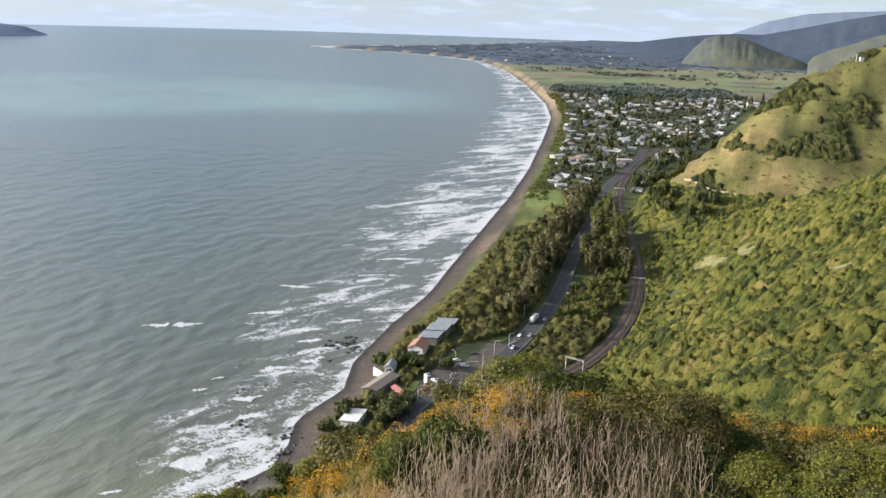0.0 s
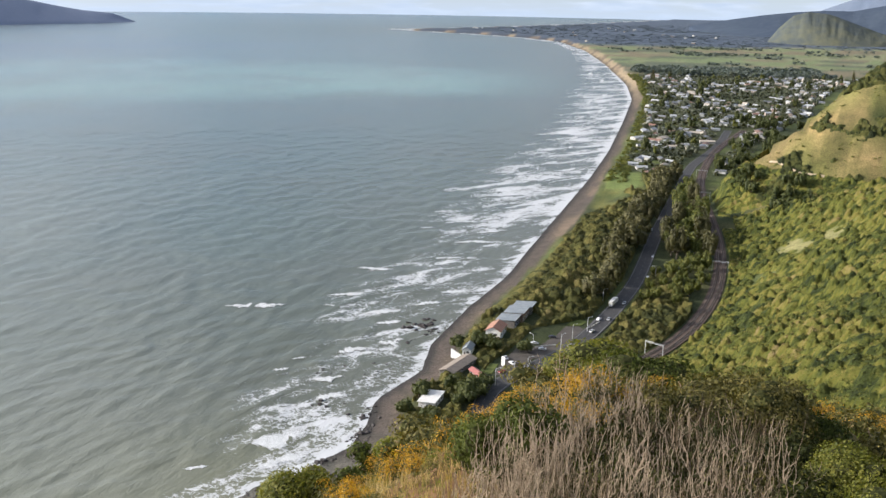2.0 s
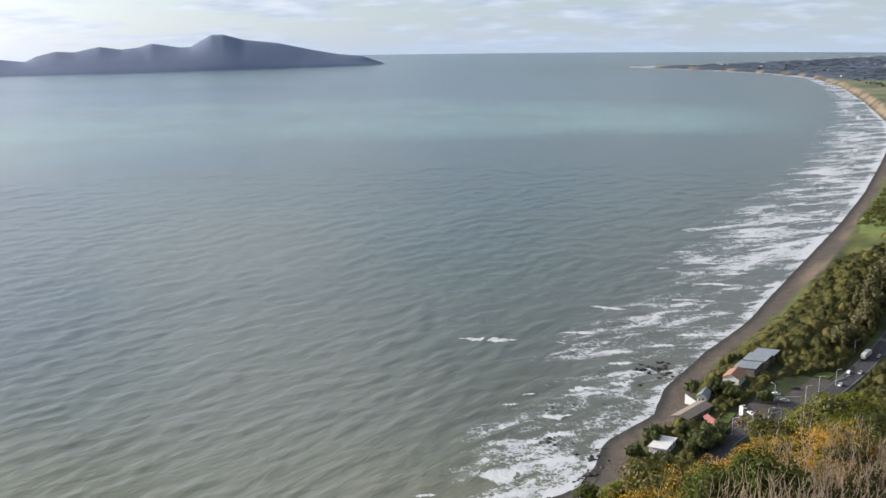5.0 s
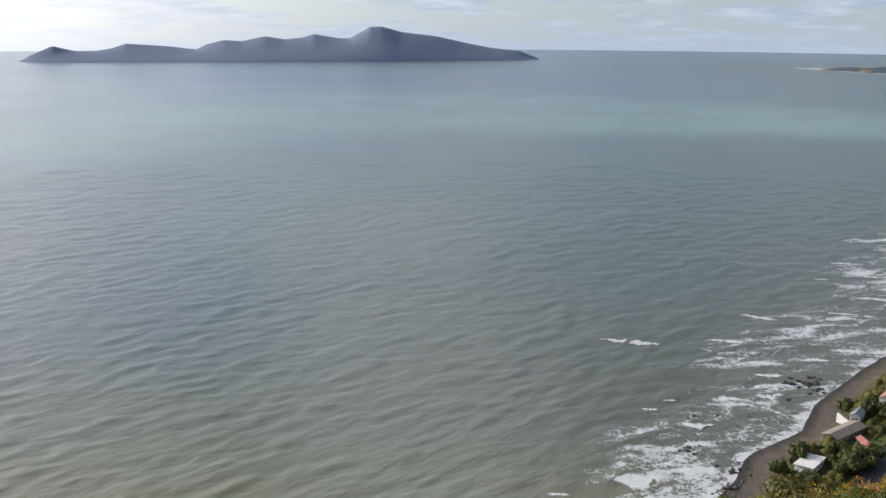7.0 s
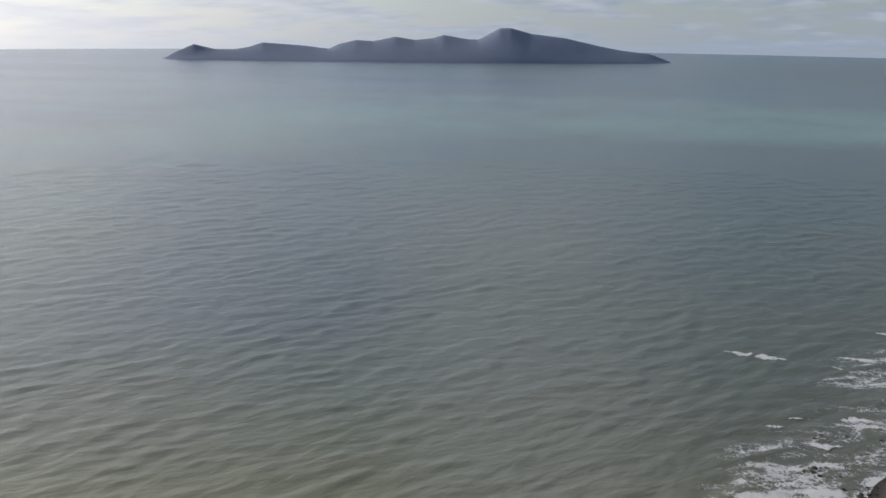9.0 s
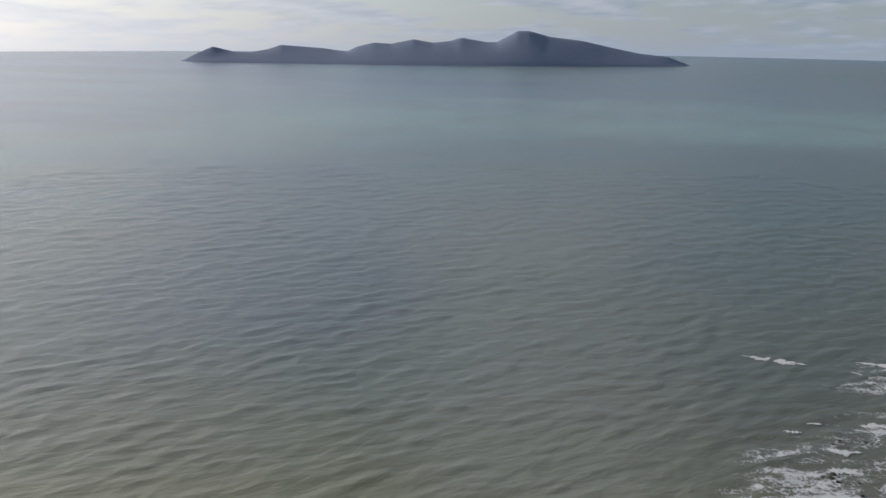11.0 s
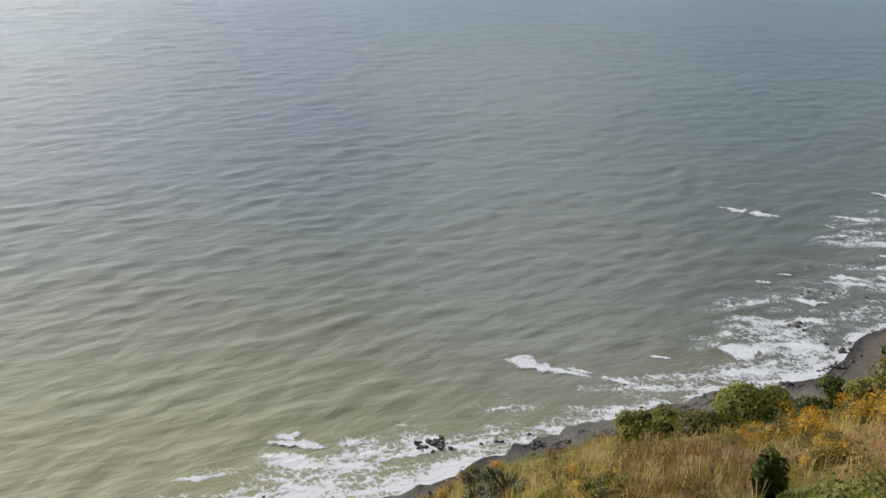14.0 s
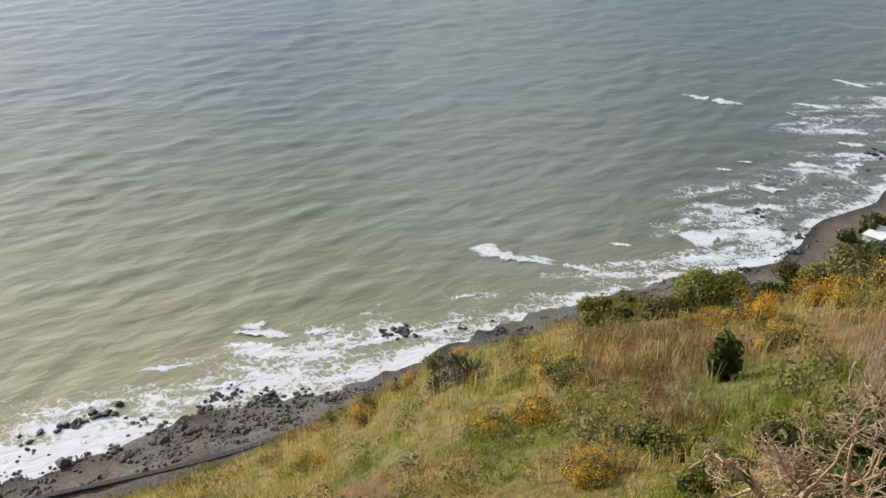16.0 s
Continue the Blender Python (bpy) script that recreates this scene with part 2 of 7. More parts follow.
def gold(x, y):
    """The grassy spur beyond, falling from the skyline to the flat."""
    crest = [(240, 904, 18), (251, 908, 46), (268, 920, 67), (301, 937, 98), (337, 955, 124), (361, 968, 137), (400, 985, 150), (442, 1000, 165), (600, 1050, 240), (900, 1150, 260)]
    x, y = np.asarray(x, float), np.asarray(y, float)
    best, rim = np.full(x.shape, -60.0), np.full(x.shape, 1e9)
    wob = (fbm(x, y, 75.0, 21) - 0.5) * 44 + (fbm(x, y, 22.0, 22) - 0.5) * 9
    for (ax, ay, az), (bx, by, bz) in zip(crest[:-1], crest[1:]):
        ux, uy = bx - ax, by - ay
        t = np.clip(((x - ax) * ux + (y - ay) * uy) / (ux * ux + uy * uy), 0, 1)
        d = np.hypot(x - ax - t * ux, y - ay - t * uy)
        rim = np.minimum(rim, d)
        fall = np.where(ux * (y - ay) - uy * (x - ax) > 0, 1.25, 0.62)      # steeper on the landward side
        best = np.maximum(best, az + (bz - az) * t - fall * (np.sqrt(d * d + 64) - 8))
    return best + np.minimum(wob, 4) * step(15, 50, best) * 0.6 * step(4, 40, rim)


def height(x, y):
    x, y = np.asarray(x, float), np.asarray(y, float)
    s = shore_s(x, y)
    w = 15.0
    s = np.where(np.abs(s) < 25, edge_s(x, y) * (1 - step(14, 25, np.abs(s))) + s * step(14, 25, np.abs(s)), s)
    beach = np.where(s < w, s * 0.16, 2.4 + (FLAT - 2.4) * step(w, w + 8, s))
    rail, _ = poly_dist(x, y, RAIL)
    road, _ = poly_dist(x, y, ROAD)
    free = step(12, 26, np.minimum(rail, road)) * step(20, 45, s)
    hum = (fbm(x, y, 45.0, 31) - 0.45) * 5 * free * (1 - step(1500, 2100, y))
    strip = step(30, 60, s) * step(520, 620, y) * (1 - step(880, 990, y)) * free * (x < np.interp(y, [p[1] for p in ROAD], [p[0] for p in ROAD]))
    flat = beach + hum + strip * (2 + 13 * fbm(x, y, 42.0, 33) * step(26, 50, road))
    hills = np.maximum(np.maximum(spur(x, y), face(x, y)), gold(x, y))
    near = step(6, 16, np.minimum(rail, np.where(y < 470, 99, road)))
    hills = np.where(y > 300, np.minimum(hills, FLAT + (hills - FLAT) * near), hills)
    # low country far off, rolling up into the ranges inland
    roll = step(2300, 3600, y) * (fbm(x, y, 240.0, 41) - 0.35) * 14 * step(60, 300, s)
    return np.maximum(flat + roll, np.where(s > 3, hills, -40))


def polar(radii, angles):
    """A grid of points round the camera's foot, and its faces."""
    r, a = np.meshgrid(radii, np.radians(angles), indexing="ij")
    n, m = len(radii), len(angles)
    i, j = np.meshgrid(np.arange(n - 1), np.arange(m), indexing="ij")
    k = (j + 1) % m
    quads = np.stack([i * m + j, i * m + k, (i + 1) * m + k, (i + 1) * m + j], -1).reshape(-1, 4)[:, ::-1]
    return (-np.sin(a) * r).ravel(), (np.cos(a) * r).ravel(), quads


def sheet(name, x, y, z, quads, material, smooth=True):
    """A mesh of quads from arrays; points that no face uses are dropped."""
    used = np.unique(quads)
    remap = np.full(len(x), -1)
    remap[used] = np.arange(len(used))
    q = remap[quads]
    me = bpy.data.meshes.new(name)
    me.vertices.add(len(used))
    me.vertices.foreach_set("co", np.stack([x, y, z], 1)[used].astype(np.float32).ravel())
    me.loops.add(q.size)
    me.loops.foreach_set("vertex_index", q.astype(np.int32).ravel())
    me.polygons.add(len(q))
    me.polygons.foreach_set("loop_start", np.arange(0, q.size, q.shape[1], dtype=np.int32))
    me.polygons.foreach_set("use_smooth", np.full(len(q), smooth))
    me.update(calc_edges=True)
    me.materials.append(material)
    return new(name, me), used


def point_attr(ob, name, values, kind="FLOAT"):
    a = ob.data.attributes.new(name, kind, "POINT")
    if kind == "FLOAT":
        a.data.foreach_set("value", np.asarray(values, np.float32))
    else:
        v = np.concatenate([values, np.ones((len(values), 1))], 1)
        a.data.foreach_set("color", v.astype(np.float32).ravel())


BARE = [(190, 666, 13), (162, 623, 11), (140, 560, 7), (212, 651, 9), (200, 473, 9), (301, 825, 10), (250, 700, 6)]
GULLY = [(392, 920), (379, 912), (363, 892), (357, 857), (347, 855), (332, 870), (315, 881)]


def bare(x, y):
    """How bare of bush the hillside is, 0 to 1."""
    x, y = np.asarray(x, float), np.asarray(y, float)
    f = np.zeros(x.shape)
    for bx3, by3, rd in BARE:
        d = np.hypot((x - bx3) * 1.0, (y - by3) * 0.6) * (0.6 + 0.8 * vnoise(x, y, 9.0, 81))
        f = np.maximum(f, 1 - step(rd * 0.7, rd, d))
    return f


def cover(x, y, z):
    """The ground's colour: sand, scrub, pasture, dry grass, with some haze and shade painted in."""
    s = shore_s(x, y)
    n1, n2, n3 = fbm(x, y, 60.0, 51), fbm(x, y, 16.0, 52), fbm(x, y, 300.0, 53)
    c = np.empty((len(x), 3))

    def lay(col, f):
        c[:] = c * (1 - f[:, None]) + np.array(col) * f[:, None]
    c[:] = (0.040, 0.050, 0.020)
    lay((0.095, 0.115, 0.035), step(0.5, 0.68, n1))
    lay((0.10, 0.095, 0.04), step(0.56, 0.7, n2) * 0.6)
    # far land is lightened, then blued farther out, to paint in haze
    far = step(2060, 2160, y)
    lay((0.185, 0.158, 0.100), far)
    lay((0.165, 0.200, 0.095), far * step(0.47, 0.55, fbm(x * 0.35, y, 90.0, 54)) * step(2250, 2330, y))
    lay((0.210, 0.222, 0.118), far * step(0.58, 0.64, fbm(x * 0.3, y, 70.0, 55)) * step(2300, 2400, y))
    lay((0.10, 0.115, 0.075), step(0.57, 0.63, fbm(x * 0.3, y, 60.0, 56)) * far * (1 - step(2900, 3000, y)))
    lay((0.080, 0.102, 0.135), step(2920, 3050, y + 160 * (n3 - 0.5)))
    lay((0.150, 0.150, 0.045), step(760, 860, y) * (1 - step(960, 1010, y)) * step(0.35, 0.6, n2) * step(20, 26, s) * (1 - step(52, 70, s)))
    hill = step(FLAT + 6, FLAT + 20, z)
    a, g, sp = face(x, y), gold(x, y), spur(x, y)
    on_a, on_g, on_s = (a >= g) & (a > sp), (g > a) & (g > sp), (sp >= a) & (sp >= g)
    # hillside ground painted darker so gaps between bushes look shaded
    lay((0.085, 0.10, 0.025), hill * on_a)
    lay((0.13, 0.135, 0.04), hill * on_a * step(0.62, 0.72, n1))
    lay((0.215, 0.20, 0.088), hill * on_a * bare(x, y))
    lay((0.275, 0.205, 0.088), hill * on_g)
    lay((0.170, 0.165, 0.052), hill * on_g * step(0.30, 0.48, n1 + 0.14 * step(270, 380, x)))
    lay((0.135, 0.108, 0.046), hill * on_g * step(0.50, 0.62, n2) * 0.8)
    lay((0.07, 0.07, 0.022), hill * on_g * step(0.52, 0.62, fbm(x, y, 26.0, 62)) * 0.7)
    gd, _ = poly_dist(x, y, GULLY)
    lay((0.05, 0.06, 0.02), hill * on_g * (1 - step(5, 22, gd)))
    lay((0.14, 0.10, 0.034), hill * on_s)
    lay((0.085, 0.086, 0.022), hill * on_s * step(0.45, 0.6, fbm(x, y, 9.0, 57)))
    lay((0.11, 0.060, 0.026), hill * on_s * step(0.58, 0.66, fbm(x, y, 11.0, 58)))
    low = 1 - step(FLAT + 3, FLAT + 6, z)
    lay((0.12, 0.10, 0.05), low * (1 - step(380, 440, y)))
    bw = np.interp(y, [130, 300, 370, 650, 840, 1050, 1500, 1800, 2028, 2500, 3000], [38, 29, 17, 13, 22, 13, 15, 21, 28, 26, 22])
    bw = bw + (fbm(x, y, 25.0, 59) - 0.5) * 9
    sand = (1 - step(bw - 2, bw + 2, s)) * low
    tone = step(1500, 2050, y)[:, None]
    c[:] = c * (1 - sand[:, None]) + sand[:, None] * (np.array((0.088, 0.072, 0.060)) * (1 - tone) + np.array((0.36, 0.28, 0.18)) * tone)
    lay((0.165, 0.125, 0.090), sand * step(0.44, 0.60, fbm(x, y, 40.0, 60)) * step(6, 13, s) * (0.5 + 0.5 * step(500, 640, y)) * 0.85)
    lay((0.036, 0.033, 0.031), sand * (1 - step(2, 6, s)))
    lay((0.10, 0.098, 0.082), sand * (1 - step(330, 420, y)) * step(0.42, 0.56, fbm(x, y, 14.0, 37)))
    lay((0.16, 0.20, 0.06), (1 - sand) * low * inside(x, y, np.array([(84, 920), (112, 918), (126, 960), (128, 1020), (96, 1022)], float)))
    return c


g = Mat("ground", 0.92, 0.2)
n_big, n_mid, n_fine = g.noise(0.12, None, 5.0), g.noise(0.9, None, 5.0, 0.65), g.noise(9.0, None, 4.0)
tint = g.mix(1.0, g.attr("cover").outputs[0], g.ramp(n_mid, [(0.3, 0.55), (0.7, 1.45)]), "MULTIPLY")
tint = g.mix(1.0, tint, g.ramp(n_big, [(0.3, (0.8, 0.84, 0.8)), (0.7, (1.2, 1.16, 1.15))]), "MULTIPLY")
g.color(g.mix(1.0, tint, g.ramp(n_fine, [(0.3, 0.8), (0.7, 1.2)]), "MULTIPLY"))
g.bump(n_fine, 0.6, 0.05, g.bump(n_mid, 0.8, 0.5))
GROUND = g.m

radii = np.concatenate([[0.0, 0.9], np.geomspace(1.8, 4950, 330)])
angles = np.concatenate([np.arange(-32, 62, 0.2), np.arange(62, 328, 3.0)])
gx, gy, quads = polar(radii, angles)
gs = shore_s(gx, gy)
gz = np.where(gs > -60, np.maximum(height(gx, gy), -6), -6)
keep = (gs[quads] > -45).any(1)
ground, used = sheet("ground", gx, gy, gz, quads[keep], GROUND)
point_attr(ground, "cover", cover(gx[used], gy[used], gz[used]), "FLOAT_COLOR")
tagged(ground, "coastal land of dark beach, green scrub and steep dry-grass hills", "ground", kind="structure")

# ---------------------------------------------------------------- the sea
w = Mat("sea_water", 0.22, 0.5)
w.b.inputs["IOR"].default_value = 1.33
off = w.attr("offshore").outputs["Fac"]        # metres out from the water's edge
surf = w.attr("surf").outputs["Fac"]           # 0 at the edge, 1 where the breakers begin
chop = w.noise(1.0, w.map(w.map(w.pos, (1, 1, 1), -62), (0.12, 0.30, 0.2)), 3.0, 0.55, 0.5)
chop_b = w.noise(1.0, w.map(w.map(w.pos, (1, 1, 1), -84), (0.24, 0.52, 0.3)), 3.0, 0.6, 0.5)
ripple = w.noise(1.0, w.map(w.map(w.pos, (1, 1, 1), -58), (0.50, 0.95, 0.8)), 4.0, 0.6)
streak = w.noise(1.0, w.map(w.map(w.pos, (1, 1, 1), -25), (0.00055, 0.0021, 0.001)), 3.0, 0.5, 0.5)
# water colour by distance offshore; haze is painted into its pale blue far end
deep_haze = w.ramp(w.math("DIVIDE", off, 2600.0, clamp=True), [
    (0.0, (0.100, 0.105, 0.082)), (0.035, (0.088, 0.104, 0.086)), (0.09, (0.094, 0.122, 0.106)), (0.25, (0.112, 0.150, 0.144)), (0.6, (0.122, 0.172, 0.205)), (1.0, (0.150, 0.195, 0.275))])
# silt off the south shore, with sun glare painted into its tone
silt_glare = w.ramp(w.math("DIVIDE", off, 320.0, clamp=True), [(0.0, 1.0), (0.35, 0.8), (1.0, 0.0)])
sep = w.t.nodes.new("ShaderNodeSeparateXYZ")
w.put(sep.inputs[0], w.pos)
silt_glare = w.math("MULTIPLY", silt_glare, w.ramp(w.math("DIVIDE", sep.outputs[1], 700.0, clamp=True), [(0.2, 1.0), (0.62, 0.12)]))
deep_haze = w.mix(silt_glare, deep_haze, (0.250, 0.248, 0.135))
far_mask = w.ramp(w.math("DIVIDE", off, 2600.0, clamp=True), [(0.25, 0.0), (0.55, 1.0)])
# sunlit and cloud-shadowed streaks of the far sea, painted into the water's colour
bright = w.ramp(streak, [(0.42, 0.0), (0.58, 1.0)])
water = w.mix(w.math("MULTIPLY", w.math("MULTIPLY", far_mask, bright), 0.6), deep_haze, (0.165, 0.245, 0.245))
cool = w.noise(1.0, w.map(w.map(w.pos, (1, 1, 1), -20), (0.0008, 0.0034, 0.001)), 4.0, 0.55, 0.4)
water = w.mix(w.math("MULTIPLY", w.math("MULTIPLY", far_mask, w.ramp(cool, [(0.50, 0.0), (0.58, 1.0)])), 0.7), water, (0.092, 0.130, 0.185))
# the pale band is cloud-lit sea, its brightness put into the colour
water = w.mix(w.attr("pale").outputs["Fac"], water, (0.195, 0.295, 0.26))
water = w.mix(w.ramp(w.noise(0.006, None, 3.0), [(0.45, 0.0), (0.7, 0.35)]), water, (0.12, 0.12, 0.095))
# bright sky sheen painted into the water's colour
water = w.mix(w.attr("sky_sheen").outputs["Fac"], water, (0.200, 0.215, 0.178))
# cloud shadow painted in as a darker, bluer water colour
water = w.mix(w.attr("clear").outputs["Fac"], water, (0.072, 0.100, 0.130))
# foam: lace left by the breakers, thick at the edge
lace_v = w.map(w.map(w.pos, (1, 1, 1), -42), (0.040, 0.072, 0.05))
lace = w.noise(1.0, lace_v, 8.0, 0.66, 1.6)
clump = w.noise(1.0, w.map(w.map(w.pos, (1, 1, 1), -40), (0.013, 0.042, 0.03)), 4.0, 0.55, 0.8)
fine = w.math("ADD", w.math("MULTIPLY", w.noise(0.36, None, 8.0, 0.74, 2.4), 0.45), w.math("MULTIPLY", w.noise(1.9, None, 6.0, 0.78, 1.8), 0.55))
band = w.ramp(w.math("MULTIPLY", surf, 0.7), [(0.0, 0.585), (0.03, 0.55), (0.075, 0.45), (0.22, 0.452), (0.42, 0.468), (0.62, 0.415), (0.80, 0.32), (1.0, 0.0)])
f1 = w.math("ADD", w.math("MULTIPLY", lace, 0.46), w.math("MULTIPLY", fine, 0.54))
bent = w.t.nodes.new("ShaderNodeVectorMath")
bent.operation = "MULTIPLY_ADD"
bend = w.t.nodes.new("ShaderNodeTexNoise")
w.put(bent.inputs[0], bend.outputs["Color"])
bend.inputs["Scale"].default_value = 0.30
w.put(bend.inputs["Vector"], w.pos)
bent.inputs[1].default_value = (7.0, 7.0, 0.0)
w.put(bent.inputs[2], w.pos)
cells = w.t.nodes.new("ShaderNodeTexVoronoi")
cells.feature = "DISTANCE_TO_EDGE"
cells.inputs["Scale"].default_value = 0.30
w.put(cells.inputs["Vector"], bent.outputs[0])
strands = w.ramp(cells.outputs["Distance"], [(0.0, 0.62), (0.10, 0.50), (0.35, 0.42)])
f1 = w.math("ADD", f1, w.attr("lift").outputs["Fac"])
f1 = w.math("ADD", f1, w.math("MULTIPLY", w.math("SUBTRACT", strands, 0.5), 0.55))
f1 = w.math("ADD", f1, w.math("MULTIPLY", w.math("SUBTRACT", clump, 0.5), 0.72))
foam = w.ramp(w.math("ADD", f1, w.math("SUBTRACT", band, 0.50)), [(0.522, 0.0), (0.552, 1.0)])
thin_foam = w.ramp(w.math("ADD", f1, w.math("SUBTRACT", band, 0.50)), [(0.46, 0.0), (0.56, 0.20)])
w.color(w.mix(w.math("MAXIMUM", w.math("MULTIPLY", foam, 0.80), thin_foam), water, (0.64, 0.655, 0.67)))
w.rough(w.mix(foam, (0.24, 0.24, 0.24), (0.9, 0.9, 0.9)))
nrm = w.bump(w.math("ADD", chop, w.math("MULTIPLY", chop_b, 0.40)), 1.0, 0.38)
w.bump(w.math("ADD", ripple, w.math("MULTIPLY", foam, 0.8)), 1.0, 0.04, nrm)
SEA = w.m



def swell(x, y, s):
    """The sea's height: long-crested swell rolling in from the north-west, with shorter wind waves on it."""
    z = np.zeros(x.shape)
    for turn, length, wave, amp, seed in ((66, 18.0, 7.4, 0.72, 201), (56, 11.0, 4.5, 0.46, 202), (80, 8.0, 3.4, 0.32, 203)):
        c, q = math.cos(radians(turn)), math.sin(radians(turn))
        u, v = x * c + y * q, y * c - x * q
        v = v + (fbm(x, y, 70.0, seed + 9, 2) - 0.5) * 26
        z = z + amp * (vnoise(u / length, v / wave, 1.0, seed) ** 1.5 - 0.4)
    return z * (0.12 + 0.88 * step(6, 55, -s)) * (1 - step(1100, 2300, np.hypot(x, y)))


radii = np.concatenate([np.geomspace(120, 1300, 520), np.geomspace(1300, 4950, 90)[1:]])
angles = np.concatenate([np.arange(-32, 64, 0.22), np.arange(64, 328, 3.0)])
sx, sy, quads = polar(radii, angles)
ss = shore_s(sx, sy)
keep = (ss[quads] < 25).any(1)
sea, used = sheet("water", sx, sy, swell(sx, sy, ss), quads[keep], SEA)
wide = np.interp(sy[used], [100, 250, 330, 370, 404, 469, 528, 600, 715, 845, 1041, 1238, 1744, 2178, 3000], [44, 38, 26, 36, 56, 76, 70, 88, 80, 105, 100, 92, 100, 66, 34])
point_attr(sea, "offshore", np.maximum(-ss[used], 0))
# edges of the painted cloud-lit band, taken from the camera's view
LOW = [(120, 1660), (6, 1618), (-288, 1537), (-533, 1399), (-786, 1159), (-917, 865), (-979, 665), (-1010, 400)]
HIGH = [(120, 1960), (6, 1950), (-372, 1989), (-760, 2000), (-1194, 1759), (-1498, 1421), (-1369, 938), (-1350, 500)]
ux, uy = sx[used], sy[used]
HIGH = [(x * 1.2, y * 1.2) for x, y in HIGH]
in_band = inside(ux, uy, np.array(LOW + HIGH[::-1], float))
d_low, d_high = poly_dist(ux, uy, LOW)[0], poly_dist(ux, uy, HIGH)[0]
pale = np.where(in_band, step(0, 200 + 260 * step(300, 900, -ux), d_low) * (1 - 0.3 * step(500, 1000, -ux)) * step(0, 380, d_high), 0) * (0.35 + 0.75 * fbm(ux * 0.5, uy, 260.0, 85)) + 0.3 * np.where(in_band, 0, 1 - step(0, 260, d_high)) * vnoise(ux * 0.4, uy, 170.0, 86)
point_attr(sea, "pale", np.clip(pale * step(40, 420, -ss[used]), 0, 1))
# a bright sheen column and a blue cloud-shadow patch, both painted into the water
# the column runs out along one bearing, to fit the camera's view
d_sheen = poly_dist(ux, uy, [(-190, 350), (-300, 470), (-420, 640), (-560, 900), (-700, 1200)])[0] / np.interp(uy, [300, 900], [80, 260])
point_attr(sea, "sky_sheen", 0.48 * (1 - step(0.0, 1.05, d_sheen + 1.2 * (fbm(ux, uy, 190.0, 91) - 0.5))) * (1 - step(700, 1250, uy)))
d_cloud = poly_dist(ux, uy, [(-520, 480), (-640, 640), (-860, 820)])[0] / 190
point_attr(sea, "clear", 0.50 * (1 - step(0.2, 1.0, d_cloud + 0.7 * (fbm(ux, uy, 140.0, 92) - 0.5))))
se = np.where(ss[used] > -60, edge_s(ux, uy), ss[used])
surf_at = np.clip(-se / wide, 0, 2)
surf_at = np.where((surf_at < 0.55) & (sy[used] < 330), surf_at * (0.13 + 0.87 * step(300, 400, sy[used])), surf_at)
point_attr(sea, "surf", surf_at)
# the surf is thicker along the open beach and over the near reef
point_attr(sea, "lift", 0.045 * step(650, 950, uy) + 0.020 * step(330, 370, uy) * (1 - step(410, 470, uy)))
tagged(sea, "grey-green sea with low swell and white surf", "sea", kind="structure")


# ---------------------------------------------------------------- far island and ranges
def range_mesh(name, profile, dist, depth, material, label, seed=0, ribs=0.75):
    """A far ridge: bearings and sight-line slopes of its skyline, at a distance; spurs run down from it."""
    az = np.linspace(profile[0][0], profile[-1][0], 260)
    pa = sorted(profile)
    top = np.interp(az, [p[0] for p in pa], [p[1] for p in pa])
    rows = np.linspace(-1, 1, 25)
    A, R = np.meshgrid(az, rows, indexing="ij")
    crest = 200 + dist * np.tan(np.radians(top))[:, None]
    d = dist + R * depth * (0.01 + np.abs(np.sin(np.pi * np.arange(260) / 259)) ** 0.5)[:, None]
    x, y = -np.sin(np.radians(A)) * d, np.cos(np.radians(A)) * d
    fall = 1 - np.abs(R) ** 1.25
    spurs = 1 - ribs * np.abs(R) * (1 - np.abs(R)) * 0.7 * (fbm(A * 60, R * 40, 40.0, seed) - 0.2)
    crest = np.maximum(crest, 0.5)
    # slopes smoothed below the crest to flatten their shading, as haze would
    softer = crest.copy()
    for _ in range(260):
        softer[1:-1] = softer[1:-1] * 0.5 + (softer[:-2] + softer[2:]) * 0.25
    crest = crest + (softer - crest) * np.clip(np.abs(R) * 1.6, 0, 1)
    z = np.maximum(crest, 0.5) * fall * np.where(np.abs(R) < 0.04, 1, spurs) - 0.5
    z = np.where(np.abs(R) > 0.99, -2, z)
    n, m = A.shape
    i, j = np.meshgrid(np.arange(n - 1), np.arange(m - 1), indexing="ij")
    q = np.stack([i * m + j, i * m + j + 1, (i + 1) * m + j + 1, (i + 1) * m + j], -1).reshape(-1, 4)
    ob, _ = sheet(name, x.ravel(), y.ravel(), z.ravel(), q, material)
    return tagged(ob, label, "hills", kind="structure")


def far_bush(name, dark, light, scale, relief=0.35):
    m = Mat(name, 0.95, 0.1)
    a, b = m.noise(scale, None, 6.0, 0.6), m.noise(scale * 6, None, 4.0, 0.6)
    c = m.ramp(m.math("ADD", m.math("MULTIPLY", a, 0.6), m.math("MULTIPLY", b, 0.4)), [(0.35, dark), (0.65, light)])
    m.color(c)
    m.bump(b, relief, 8.0)
    return m.m


# blue-grey haze is painted into the island's base colour
ISLAND = far_bush("hazed_island_bush", (0.160, 0.195, 0.265), (0.178, 0.212, 0.285), 0.012, relief=0.05)
# range colours have haze painted in: bluer, and paler for the farther one
RANGE = far_bush("hazed_range_bush", (0.045, 0.062, 0.092), (0.068, 0.088, 0.115), 0.006)
RANGE_FAR = far_bush("hazed_far_range_bush", (0.13, 0.165, 0.225), (0.16, 0.195, 0.25), 0.004)
